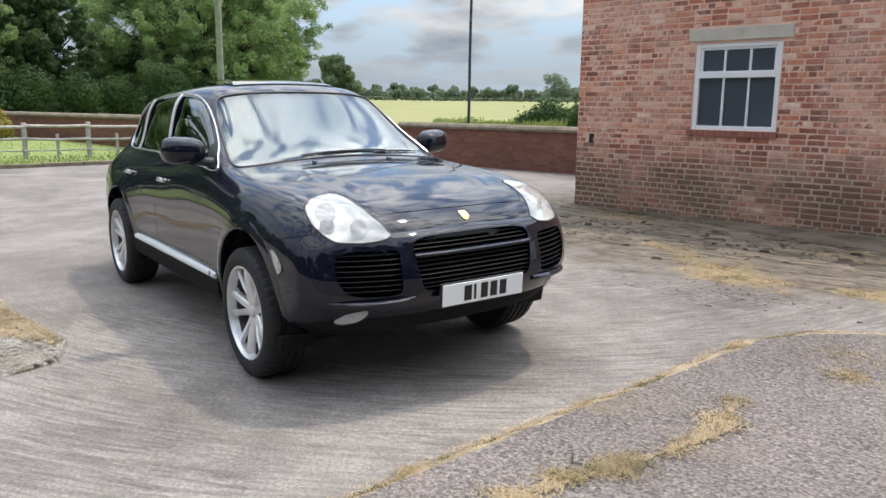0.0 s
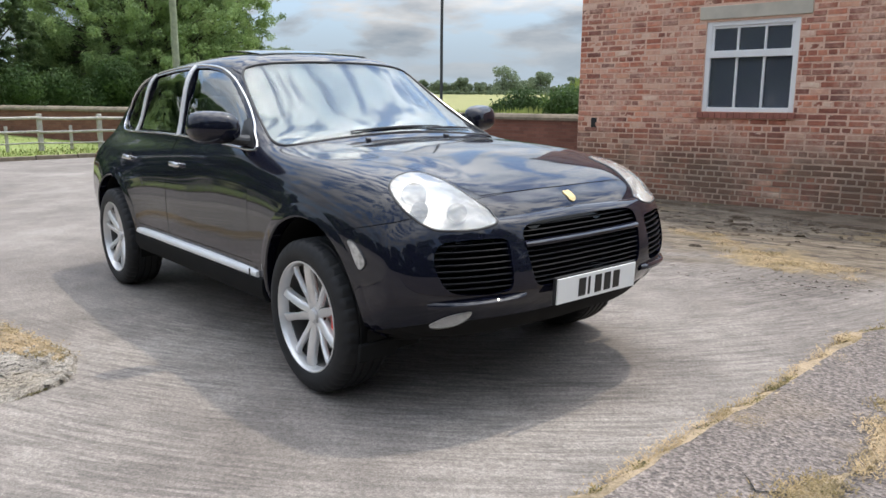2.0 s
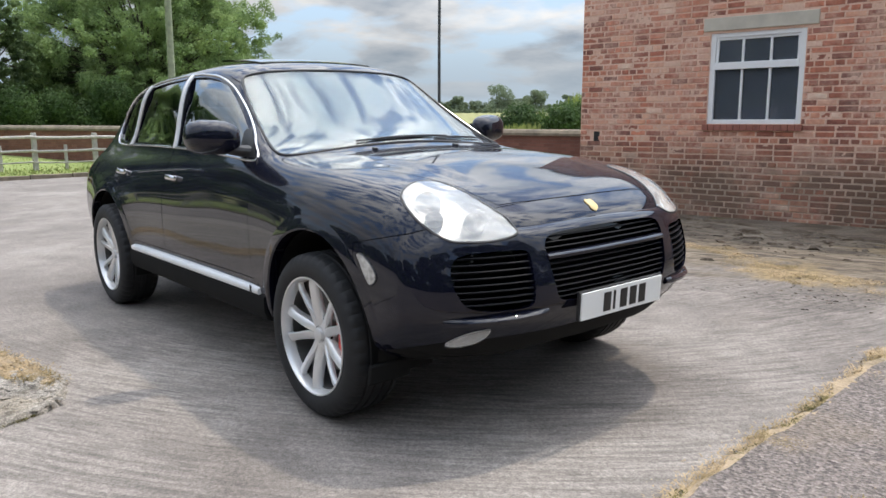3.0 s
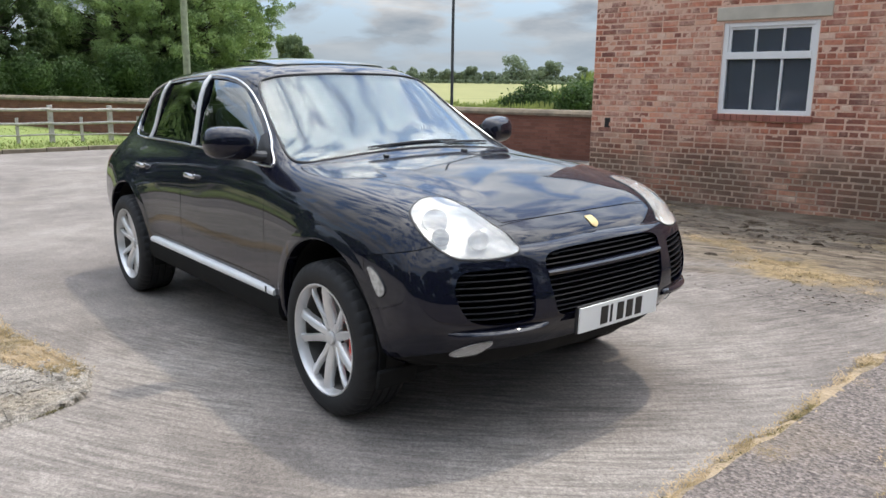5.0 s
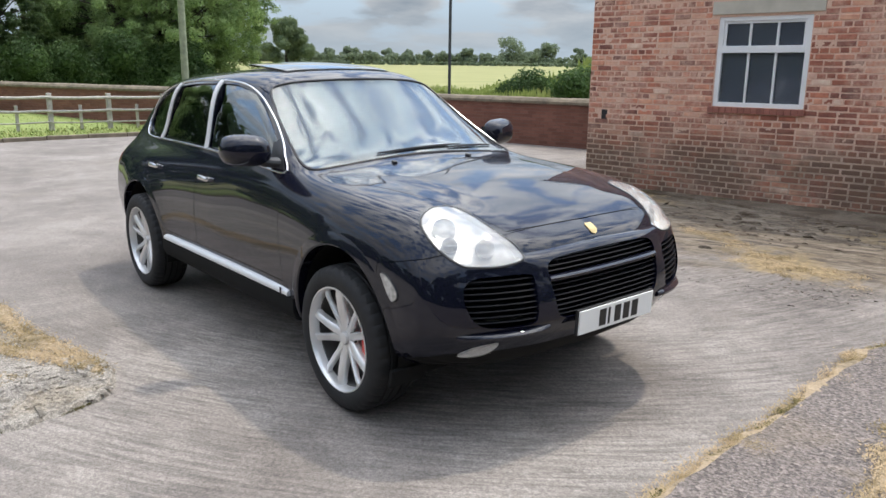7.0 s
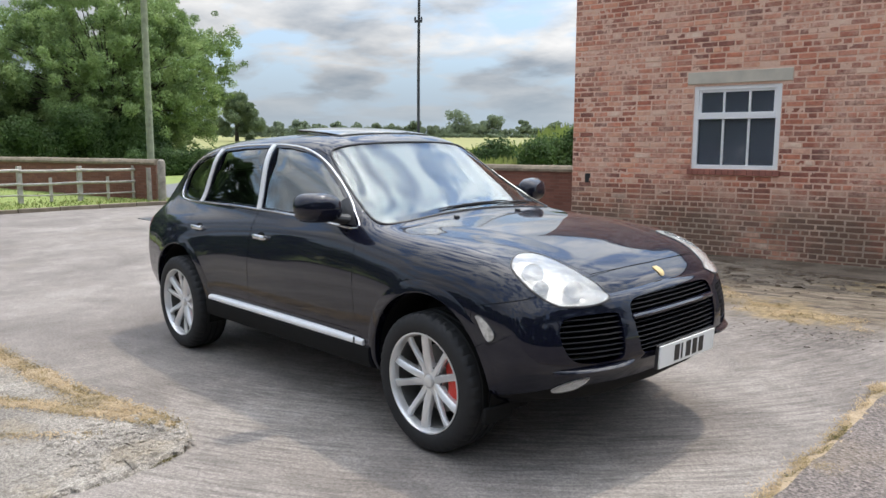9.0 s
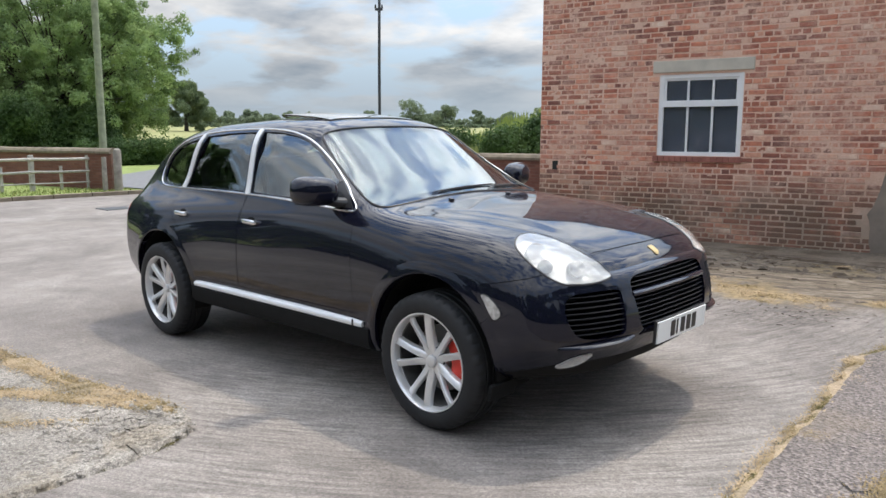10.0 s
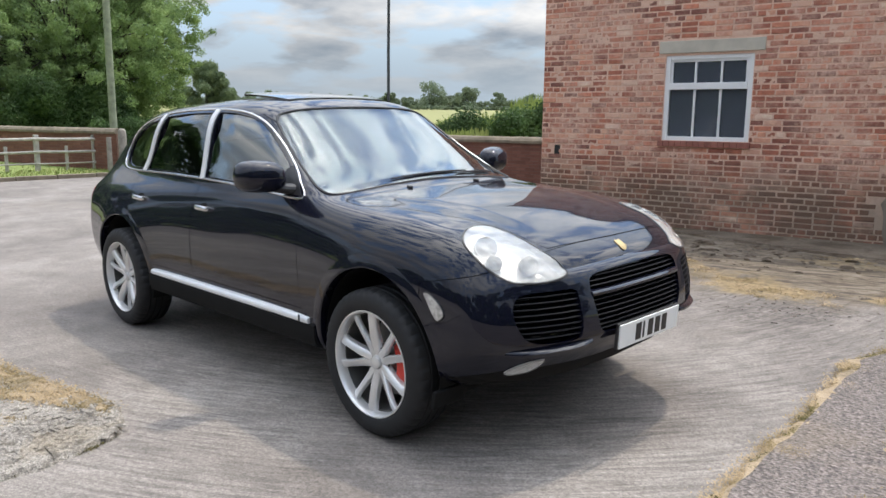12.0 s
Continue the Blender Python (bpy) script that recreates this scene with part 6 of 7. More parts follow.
HOOD = HOOD + [(x, -y) for x, y in HOOD[-2:0:-1]]
BUMPER = [(1.79, 0.12), (1.79, 0.815), (2.04, 0.866), (2.13, 0.90), (2.160, 0.95), (2.160, 1.2), (2.7, 1.2), (2.7, 0.12)]
GAP = 0.0028


def side_prism(bm, loop, sy):
    prism(bm, [(x, sy * 1.3, z) for x, z in loop], [(x, sy * 0.60, z) for x, z in loop])


def hood_prism(bm, loop):
    prism(bm, [(x, y, 1.5) for x, y in loop], [(x, y, 0.84) for x, y in loop])


def bumper_prism(bm, loop):
    prism(bm, [(x, 1.3, z) for x, z in loop], [(x, -1.3, z) for x, z in loop])


panels = []
for sy in (-1, 1):
    for loop, name in ((DOOR_FRONT, "front_door"), (DOOR_REAR, "rear_door")):
        bm = bmesh.new()
        side_prism(bm, grown(loop, -GAP), sy)
        panels.append((name, carve(shell.copy(), tidy(bm), "INTERSECT")))
bm = bmesh.new()
hood_prism(bm, grown(HOOD, -GAP))
panels.append(("bonnet", carve(shell.copy(), tidy(bm), "INTERSECT")))
bm = bmesh.new()
bumper_prism(bm, grown(BUMPER, -GAP))
b = carve(shell.copy(), tidy(bm), "INTERSECT")
bm = bmesh.new()
hood_prism(bm, grown(HOOD, GAP))
bumper_mesh = carve(b, tidy(bm))
LOWER = [(1.70, 0.10), (1.70, 0.38), (1.95, 0.40), (2.12, 0.445), (2.6, 0.470), (2.6, 0.10)]
bm = bmesh.new()
bumper_prism(bm, LOWER)
valance = carve(bumper_mesh.copy(), tidy(bm), "INTERSECT")
bm = bmesh.new()
bumper_prism(bm, grown(LOWER, 0.002))
panels.append(("front_bumper", carve(bumper_mesh, tidy(bm))))
bm = bmesh.new()
bumper_prism(bm, grown(BUMPER, 0.001))
rest = carve(shell, tidy(bm))
bm = bmesh.new()
hood_prism(bm, grown(HOOD, 0.001))
rest = carve(rest, tidy(bm))
for sy in (-1, 1):
    for loop in (DOOR_FRONT, DOOR_REAR):
        bm = bmesh.new()
        side_prism(bm, grown(loop, 0.001), sy)
        rest = carve(rest, tidy(bm))
PANEL = {}
part("valance", finish(valance, M_UNDER), None, car, "matt black lower bumper lip")
part("body_shell", finish(rest, M_PAINT), None, car)
for name, me in panels:
    PANEL.setdefault(name, []).append(part(name, finish(me, M_PAINT), None, car))

# ---- glass and trim
for sy in (-1, 1):
    on = on_side(sy)
    i = 0 if sy < 0 else 1
    for loop, name, mat, holder in ((WIN_FRONT, "window_pane", M_GLASS_SIDE, PANEL["front_door"][i]), (WIN_REAR, "window_pane", M_GLASS_DARK, PANEL["rear_door"][i]), (WIN_QUARTER, "quarter_pane", M_GLASS_DARK, car)):
        part(name, patch(smooth_loop(loop, 3) if loop is WIN_QUARTER else grown(loop, 0.0), on, -0.010, 0.005, 5, 0.006), mat, holder, "tinted side glass", smooth=True).visible_shadow = False
    part("window_trim", outline(grown(DLO, -0.004), on, 0.0015, 0.0070, 8), M_CHROME, car, "bright chrome window surround", smooth=True)
    # dark band inside the bright trim
    for (x0, z0), (x1, z1), w, nm in (((-0.388, 1.140), (-0.393, 1.574), 0.029, "pillar_strip"), ((-1.362, 1.145), (-1.200, 1.545), 0.031, "pillar_strip")):
        bm = bmesh.new()
        rows = []
        for k in range(13):
            t = k / 12
            x, z = x0 + (x1 - x0) * t, z0 + (z1 - z0) * t
            row = []
            for u, lift in ((-1.0, 0.0), (-0.92, 0.007), (0, 0.009), (0.92, 0.007), (1.0, 0.0)):
                p, n = on(x + u * w, z)
                row.append(bm.verts.new(p + n * lift))
            rows.append(row)
        for a, b in zip(rows, rows[1:]):
            for q in range(4):
                bm.faces.new((a[q], a[q + 1], b[q + 1], b[q]))
        part(nm, bm, M_SILVER, car, "silver pillar strip", smooth=True)
    # black corner piece ahead of the front side glass
    tri = [(0.765, 1.112), (0.70, 1.178), (0.585, 1.262), (0.56, 1.24), (0.575, 1.14), (0.60, 1.118)]
    part("mirror_base", patch(tri, on, 0.004, 0.012, 4), M_TRIM, car, smooth=True)
    # wheel arch lips
    for sx, (ax, az, ar) in ARCH_C.items():
        bm = bmesh.new()
        rows = []
        for k in range(41):
            t = radians(-10 + 200 * k / 40)
            row = []
            for r, lift in ((ar - 0.004, -0.05), (ar - 0.005, -0.003), (ar + 0.003, 0.0035), (ar + 0.035, 0.0035), (ar + 0.060, 0.0)):
                x, z = ax + r * math.cos(t), max(az + r * math.sin(t), 0.30)
                p, n = on(x, z)
                q = p + Vector((0, sy * lift, 0))
                row.append(bm.verts.new((x, q.y, z)))
            rows.append(row)
        for a, b in zip(rows, rows[1:]):
            for q in range(4):
                bm.faces.new((a[q], a[q + 1], b[q + 1], b[q]))
        part("wheel_arch", bm, M_PAINT, car, smooth=True, sharp=40)
        # liner of the wheel well
        bm = bmesh.new()
        a = [[bm.verts.new((ax + (ar - 0.006) * math.cos(t), sy * y, az + (ar - 0.006) * math.sin(t))) for y in (0.57, 0.86)] for t in np.linspace(-0.35, math.pi + 0.35, 40)]
        for p, q in zip(a, a[1:]):
            bm.faces.new((p[0], p[1], q[1], q[0]))
        bm.faces.new([p[0] for p in a])
        part("wheel_liner", bm, M_UNDER, car)
    # sill: black rocker with a silver step strip
    bm = bmesh.new()
    rows = []
    for x in np.linspace(-0.985, 0.985, 30):
        rows.append([bm.verts.new((x, sy * y, z)) for y, z in ((0.80, 0.475), (0.885, 0.470), (0.905, 0.455), (0.905, 0.385), (0.885, 0.34), (0.82, 0.315), (0.78, 0.32))])
    for a, b in zip(rows, rows[1:]):
        for q in range(6):
            bm.faces.new((a[q], a[q + 1], b[q + 1], b[q]))
    bm.faces.new(rows[0])
    bm.faces.new(rows[-1])
    part("sill_panel", bm, M_UNDER, car, smooth=True, sharp=40)
    bm = bmesh.new()
    rows = []
    for x in np.linspace(-0.935, 0.935, 24):
        e = 0.004 * max(0.0, abs(x) - 0.9) / 0.035
        rows.append([bm.verts.new((x, sy * y, z)) for y, z in ((0.872, 0.500 - e), (0.893, 0.499 - e), (0.908, 0.488), (0.911, 0.474), (0.905, 0.462), (0.88, 0.462))])
    for a, b in zip(rows, rows[1:]):
        for q in range(6):
            bm.faces.new((a[q], a[(q + 1) % 6], b[(q + 1) % 6], b[q]))
    bm.faces.new(rows[0])
    bm.faces.new(rows[-1])
    part("step_strip", bm, M_SILVER, car, "bright silver sill strip", smooth=True, sharp=50)
    bm = bmesh.new()
    add_box(bm, -0.006, 0.006, -0.002, 0.002, -0.018, 0.018)
    part("strip_joint", bm, M_TRIM, car, at=pose(0.86, sy * 0.9105, 0.481))
    # door handles
    for hx, holder in ((-0.235, PANEL["front_door"][i]), (-1.155, PANEL["rear_door"][i])):
        p0, n0 = on(hx, 0.972)
        cup = smooth_loop([(hx - 0.05, 0.972), (hx - 0.035, 0.996), (hx + 0.02, 1.0), (hx + 0.05, 0.975), (hx + 0.03, 0.948), (hx - 0.03, 0.946)], 3)
        part("handle_cup", patch(cup, on, 0.0015, 0.004, 3), M_UNDER, holder, smooth=True)
        bm = bmesh.new()
        rows = []
        for k in range(15):
            u = -0.082 + 0.164 * k / 14
            e = math.sqrt(max(0.0, 1 - (abs(u) / 0.0825) ** 6))
            x = hx + u
            z = 0.974 - 0.004 * (u / 0.08) ** 2 - 0.012 * u
            p, n = on(x, z)
            off = 0.030 - 0.016 * (abs(u) / 0.082) ** 4
            hh = 0.004 + 0.012 * e
            rows.append([bm.verts.new((x, p.y + sy * (off + b * 0.009 * e), z + a * hh)) for a, b in ((-1, 0), (-0.7, 0.7), (0, 1), (0.7, 0.7), (1, 0), (0.7, -0.8), (-0.7, -0.8))])
        for a, b in zip(rows, rows[1:]):
            for q in range(7):
                bm.faces.new((a[q], a[(q + 1) % 7], b[(q + 1) % 7], b[q]))
        bm.faces.new(rows[0])
        bm.faces.new(rows[-1])
        for u in (-0.07, 0.07):
            p, n = on(hx + u, 0.972)
            add_tube(bm, [p - n * 0.004, p + n * 0.026], 0.011, 8)
        part("door_handle", bm, M_CHROME, holder, "chrome door handle", smooth=True, sharp=50)
    # tail lamp wrapped round the rear corner
    tail = smooth_loop([(-2.345, 1.005), (-2.27, 1.012), (-2.195, 0.985), (-2.165, 0.935), (-2.185, 0.870), (-2.245, 0.842), (-2.33, 0.840), (-2.355, 0.90)], 3)
    part("tail_lamp", patch(tail, on, 0.004, 0.012, 5), M_TAIL, car, "dark red wraparound tail lamp", smooth=True)
    # side indicator in the wing
    part("side_lamp", patch(SIGNAL, on, 0.006, 0.012, 4), M_AMBER, car, "clear side indicator lamp", smooth=True)
    part("side_lamp_rim", outline(SIGNAL, on, 0.001, 0.0045, 6), M_TRIM, car, smooth=True)

_q = [(c[0], c[1]) for k in range(9) for c in SHIELD.mean(0) + (SHIELD - SHIELD.mean(0)) * (0.12 + 0.11 * k)]


def fair_terms(x, y):
    u, v = (x - 0.58) / 0.35, (y / 0.65) ** 2
    return [1.0, u, u * u, u**3, v, v * u, v * u * u, v * v, v * v * u]


_fair = np.linalg.lstsq(np.array([fair_terms(*q) for q in _q]), np.array([on_top(*q)[0].z for q in _q]), rcond=None)[0]


def on_screen(x, y):
    """A fair sheet through the windscreen opening."""
    return Vector((x, y, float(np.dot(_fair, fair_terms(x, y))))), on_top(x, y)[1]


part("windscreen", patch(SHIELD, on_screen, -0.001, 0.005, 14, 0.004), M_GLASS, car, "curved windscreen glass", smooth=True).visible_shadow = False
part("windscreen_seal", outline(SHIELD, lambda x, y: ((on_screen(x, y)[0] + on_top(x, y)[0]) / 2, on_top(x, y)[1]), 0.0, 0.0075, 8), M_TRIM, car, smooth=True)
part("rear_window", patch(smooth_loop(BACKLIGHT, 3), on_top, -0.004, 0.005, 5, 0.004), M_GLASS_DARK, car, smooth=True).visible_shadow = False

# tilted glass sunroof
ROOFHOLE = smooth_loop([(0.06, 0.0), (0.05, 0.33), (0.02, 0.385), (-0.39, 0.40), (-0.43, 0.36), (-0.44, 0.0), (-0.43, -0.36), (-0.39, -0.40), (0.02, -0.385), (0.05, -0.33)], 3)
part("roof_seal", patch(ROOFHOLE, on_top, 0.002, 0.004, 4, 0.01), M_TRIM, car, smooth=True)


def on_flap(x, y):
    p, n = on_top(x, y)
    return p + Vector((0, 0, 0.004 + 0.030 * max(0.0, (0.05 - x) / 0.49))), n


part("sunroof", patch(ROOFHOLE, on_flap, 0.004, 0.012, 5), M_GLASS_DARK, car, "tilted dark glass sunroof panel", smooth=True)

# mirrors
for sy in (-1, 1):
    bm = bmesh.new()
    rows = []
    for k in range(17):
        t = k / 16
        e = math.sqrt(max(0.0, 1 - abs(2 * t - 1) ** 3.2))
        y = 0.812 + 0.25 * t
        cx, cz = 0.60 - 0.055 * t, 1.203 + 0.012 * t
        row = []
        for q in range(20):
            a = 2 * math.pi * q / 20
            ca, sa = math.cos(a), math.sin(a)
            rx = (0.108 if ca > 0 else 0.056) * (0.35 + 0.65 * e)
            rz = 0.092 * (0.30 + 0.70 * e) * (1.0 - 0.12 * (sa < 0))
            row.append(bm.verts.new((cx + rx * math.copysign(abs(ca) ** 0.8, ca), sy * y, cz + rz * math.copysign(abs(sa) ** 0.72, sa))))
        rows.append(row)
    for a, b in zip(rows, rows[1:]):
        for q in range(20):
            bm.faces.new((a[q], a[(q + 1) % 20], b[(q + 1) % 20], b[q]))
    bm.faces.new(rows[0])
    bm.faces.new(rows[-1])
    mir = part("door_mirror", bm, M_PAINT, car, "black door mirror", smooth=True, sharp=60)
    bm = bmesh.new()
    rows = []
    for t, x, z, rx, rz in ((0.745, 0.655, 1.140, 0.07, 0.035), (0.80, 0.645, 1.142, 0.055, 0.030), (0.85, 0.63, 1.150, 0.045, 0.028), (0.90, 0.61, 1.165, 0.04, 0.03)):
        rows.append([bm.verts.new((x + rx * math.cos(a), sy * t, z + rz * math.sin(a))) for a in (2 * math.pi * q / 12 for q in range(12))])
    for a, b in zip(rows, rows[1:]):
        for q in range(12):
            bm.faces.new((a[q], a[(q + 1) % 12], b[(q + 1) % 12], b[q]))
    part("mirror_arm", bm, M_TRIM, mir, smooth=True)
    bm = bmesh.new()
    rows = [[bm.verts.new((0.518 - 0.0 * t, sy * (0.845 + 0.175 * t), 1.19 + z)) for z in (-0.052, -0.03, 0.03, 0.060)] for t in (0, 0.3, 0.7, 1)]
    for a, b in zip(rows, rows[1:]):
        for q in range(3):
            bm.faces.new((a[q], a[q + 1], b[q + 1], b[q]))
    part("mirror_glass", bm, M_CHROME, mir)


def tyre_profile():
    r, w = TYRE_R, 0.1275
    out = [(0.250, -w * 0.80), (0.260, -w * 0.93), (0.276, -w * 1.0), (0.305, -w * 1.02), (0.330, -w * 0.98), (0.347, -w * 0.90), (0.357, -w * 0.80)]
    for g in (-0.52, -0.18, 0.18, 0.52):
        out += [(r, w * (g - 0.13)), (r - 0.008, w * (g - 0.10)), (r - 0.008, w * (g - 0.04)), (r, w * (g - 0.01))]
    out += [(0.357, w * 0.80), (0.347, w * 0.90), (0.330, w * 0.98), (0.305, w * 1.02), (0.276, w * 1.0), (0.260, w * 0.93), (0.250, w * 0.80)]
    return out


def spoke(bm, middle, side, steps=14):
    """One of a pair of spokes: the two are joined at the hub, run side by side and then part towards the rim."""
    rows = []
    for k in range(steps + 1):
        t = k / steps
        r = 0.040 + 0.204 * t
        off = float(np.interp(r, (0.040, 0.095, 0.15, 0.20, 0.244), (0.0140, 0.0240, 0.0390, 0.0530, 0.0655)))
        w = float(np.interp(r, (0.040, 0.095, 0.15, 0.20, 0.244), (0.0210, 0.0220, 0.0195, 0.0190, 0.0230)))
        y = float(np.interp(r, (0.040, 0.08, 0.15, 0.215, 0.244), (0.074, 0.080, 0.094, 0.101, 0.098)))
        d = 0.034 - 0.010 * t
        a = middle + side * math.asin(off / r)
        c, s = math.cos(a), math.sin(a)
        row = []
        for u, v in ((-1, 0.0), (-0.93, 0.78), (-0.74, 0.97), (0, 1.0), (0.74, 0.97), (0.93, 0.78), (1, 0.0)):
            px, pz = r * c - u * w * s, r * s + u * w * c
            row.append(bm.verts.new((px, y - d * (1 - v) - 0.007 * u * side * min(1.0, 3 * t), pz)))
        rows.append(row)
    for p, q in zip(rows, rows[1:]):
        for i in range(6):
            bm.faces.new((p[i], p[i + 1], q[i + 1], q[i]))
        bm.faces.new((p[6], p[0], q[0], q[6]))
    bm.faces.new(rows[0])
    bm.faces.new(rows[-1])


def make_wheel(parent, name, spin, caliper_at):
    """A wheel whose outer side faces +y, with its hub at the origin."""
    wh = part(name, lathe([(0.236, 0.050), (0.242, 0.072), (0.247, 0.100), (0.251, 0.119), (0.255, 0.124), (0.261, 0.123), (0.261, 0.115), (0.255, 0.109), (0.249, 0.090), (0.244, 0.060), (0.236, 0.050)], 72), M_ALLOY, parent, smooth=True)
    # silver barrel coloured dark for the shade inside the wheel
    part("rim_barrel", lathe([(0.243, 0.074), (0.238, -0.10), (0.218, -0.10), (0.228, 0.02), (0.236, 0.074), (0.243, 0.074)], 48), M_BARREL_SHADE, wh, "inner rim darkened for shade", smooth=True)
    ty = lathe(tyre_profile(), 168)
    for q in ty.verts:                                # cross grooves cut into the shoulders
        r = math.hypot(q.co.x, q.co.z)
        if r > 0.340 and abs(q.co.y) > 0.08 and round(math.atan2(q.co.z, q.co.x) / (2 * math.pi / 168)) % 4 == 0:
            q.co.x, q.co.z = q.co.x * (1 - 0.008 / r), q.co.z * (1 - 0.008 / r)
    part("tyre", ty, M_RUBBER, wh, smooth=True, sharp=30)
    for k in range(5):
        for side in (-1, 1):
            bm = bmesh.new()
            a = math.radians(72 * k + spin)
            spoke(bm, a, side)
            part("spoke", bm, M_ALLOY, wh, smooth=True, sharp=50)
    part("hub", lathe([(0.0, 0.070), (0.050, 0.068), (0.070, 0.062), (0.080, 0.050), (0.080, 0.0), (0.0, 0.0)], 40), M_ALLOY, wh, smooth=True)
    part("centre_cap", lathe([(0.0, 0.090), (0.022, 0.089), (0.030, 0.085), (0.033, 0.070)], 32), M_ALLOY, wh, smooth=True)
    for k in range(5):
        a = math.radians(72 * k + spin + 36)
        bm = lathe([(0.0, 0.060), (0.009, 0.060), (0.0115, 0.066), (0.0135, 0.064), (0.0135, 0.052), (0.0, 0.052)], 12)
        bmesh.ops.translate(bm, verts=bm.verts, vec=(0.064 * math.cos(a), 0.0, 0.064 * math.sin(a)))
        part("wheel_bolt", bm, M_TRIM, wh)
    part("brake_disc", lathe([(0.05, 0.0), (0.175, 0.0), (0.175, -0.03), (0.05, -0.03), (0.05, 0.0)], 56), M_DISC, wh, smooth=True)
    bm = bmesh.new()
    rows = []
    for k in range(13):
        a = math.radians(caliper_at - 42 + 84 * k / 12)
        e = min(k, 12 - k) / 3
        g = min(1.0, 0.72 + 0.28 * e)
        rows.append([bm.verts.new((r * math.cos(a), y, r * math.sin(a))) for r, y in ((0.122, 0.012), (0.128, 0.058 * g), (0.175, 0.066 * g), (0.206, 0.058 * g), (0.210, -0.05), (0.122, -0.05))])
    for p, q in zip(rows, rows[1:]):
        for i in range(6):
            bm.faces.new((p[i], p[(i + 1) % 6], q[(i + 1) % 6], q[i]))
    bm.faces.new(rows[0])
    bm.faces.new(rows[-1])
    part("brake_caliper", bm, M_CALIPER, wh, "red brake caliper", smooth=True, sharp=40)
    part("backing_plate", lathe([(0.0, -0.05), (0.20, -0.055), (0.20, -0.06), (0.0, -0.06)], 32), M_UNDER, wh)
    return wh


WHEEL_Y = 0.805
for sx in (1, -1):
    for sy in (-1, 1):
        w = make_wheel(car, "wheel", 2 if sx > 0 else 30, 177 if sy < 0 else 3)
        turn = pose(0, 0, 0, 0, 0, 180 if sy < 0 else 0)
        steer = pose(0, 0, 0, 0, 0, 0)
        w.matrix_basis = Matrix.Translation((1.456 if sx > 0 else -HUB_X, sy * WHEEL_Y, HUB_Z)) @ steer @ turn

# ---- front of the car
bumper = PANEL["front_bumper"][0]
for sy in (-1, 1):
    f = on_lamp(sy)
    way = LAMP_N * Vector((1, sy, 1))
    lamp = part("headlamp", patch(LAMP_UV, f, 0.0025, 0.004, 6, -0.004), M_LENS, car, "clear teardrop headlamp", smooth=True)
    lamp.visible_shadow = False
    part("lamp_seal", outline(LAMP_UV, f, -0.001, 0.0052, 6), M_TRIM, lamp, smooth=True)
    # pale housing behind the lens
    bm = bmesh.new()
    c = LAMP_UV.mean(0)
    rows = []
    for k, (g, d) in enumerate(((0.985, 0.004), (0.95, 0.020), (0.88, 0.040), (0.6, 0.058), (0.3, 0.066))):
        row = []
        for u, v in c + (LAMP_UV - c) * g:
            p, n = f(u, v)
            row.append(bm.verts.new(p - way * d))
        rows.append(row)
    for a, b in zip(rows, rows[1:]):
        for q in range(len(a)):
            bm.faces.new((a[q], a[(q + 1) % len(a)], b[(q + 1) % len(a)], b[q]))
    bm.faces.new(rows[-1])
    part("lamp_housing", bm, M_LAMP_HOUSE, lamp, smooth=True)
    turn = (way * Vector((1, 1, 0.55))).normalized().to_track_quat("Y", "Z").to_matrix().to_4x4()
    for (u, v), r, mat in (((0.076, 0.056), 0.050, M_LAMP_BOWL), ((0.058, -0.036), 0.034, M_LAMP_BOWL), ((-0.095, -0.050), 0.040, M_LAMP_HOUSE)):
        p, n = f(u * (1 if sy > 0 else 1), v)
        b = lathe([(0.0, -0.030), (r * 0.45, -0.026), (r * 0.78, -0.012), (r * 0.96, 0.008), (r, 0.012), (r * 1.06, 0.006), (r * 1.06, -0.02)], 28)
        bowl = part("reflector", b, mat, lamp, smooth=True, at=Matrix.Translation(p - way * 0.040) @ turn)
        b = lathe([(0.0, 0.014), (r * 0.20, 0.010), (r * 0.34, 0.0), (r * 0.40, -0.014), (r * 0.42, -0.028)], 24)
        part("projector_lens", b, M_LENS, lamp, smooth=True, at=Matrix.Translation(p - way * 0.044) @ turn)
    # side intake
    part("intake_back", patch(SIDE_GRILLE, (lambda s: lambda y, z: on_front(s * y, z))(sy), -0.085, 0.004, 3, 0.004), M_UNDER, bumper)
    for k in range(8):
        z = 0.600 + k * 0.0246
        inside = [y for y in np.linspace(0.40, 0.78, 77) if min((SIDE_GRILLE[:, 1] - z) ** 2) >= 0 and (lambda ps: sum(1 for a, b in zip(ps, np.roll(ps, -1, 0)) if (a[1] > z) != (b[1] > z) and y < (b[0] - a[0]) * (z - a[1]) / (b[1] - a[1] + 1e-12) + a[0]) % 2)(SIDE_GRILLE)]
        if len(inside) < 4:
            continue
        bm = bmesh.new()
        rows = []
        for y in np.linspace(inside[0], inside[-1], 12):
            p, n = on_front(sy * y, z)
            rows.append([bm.verts.new((p.x + dx, p.y, p.z + dz)) for dx, dz in ((-0.010, 0.003), (-0.007, 0.0), (-0.011, -0.004), (-0.055, -0.014), (-0.055, -0.005))])
        for a, b in zip(rows, rows[1:]):
            for q in range(5):
                bm.faces.new((a[q], a[(q + 1) % 5], b[(q + 1) % 5], b[q]))
        bm.faces.new(rows[0])
        bm.faces.new(rows[-1])
        part("intake_slat", bm, M_GRILLE, bumper)
    # blade under the intake
    bm = bmesh.new()
    rows = []
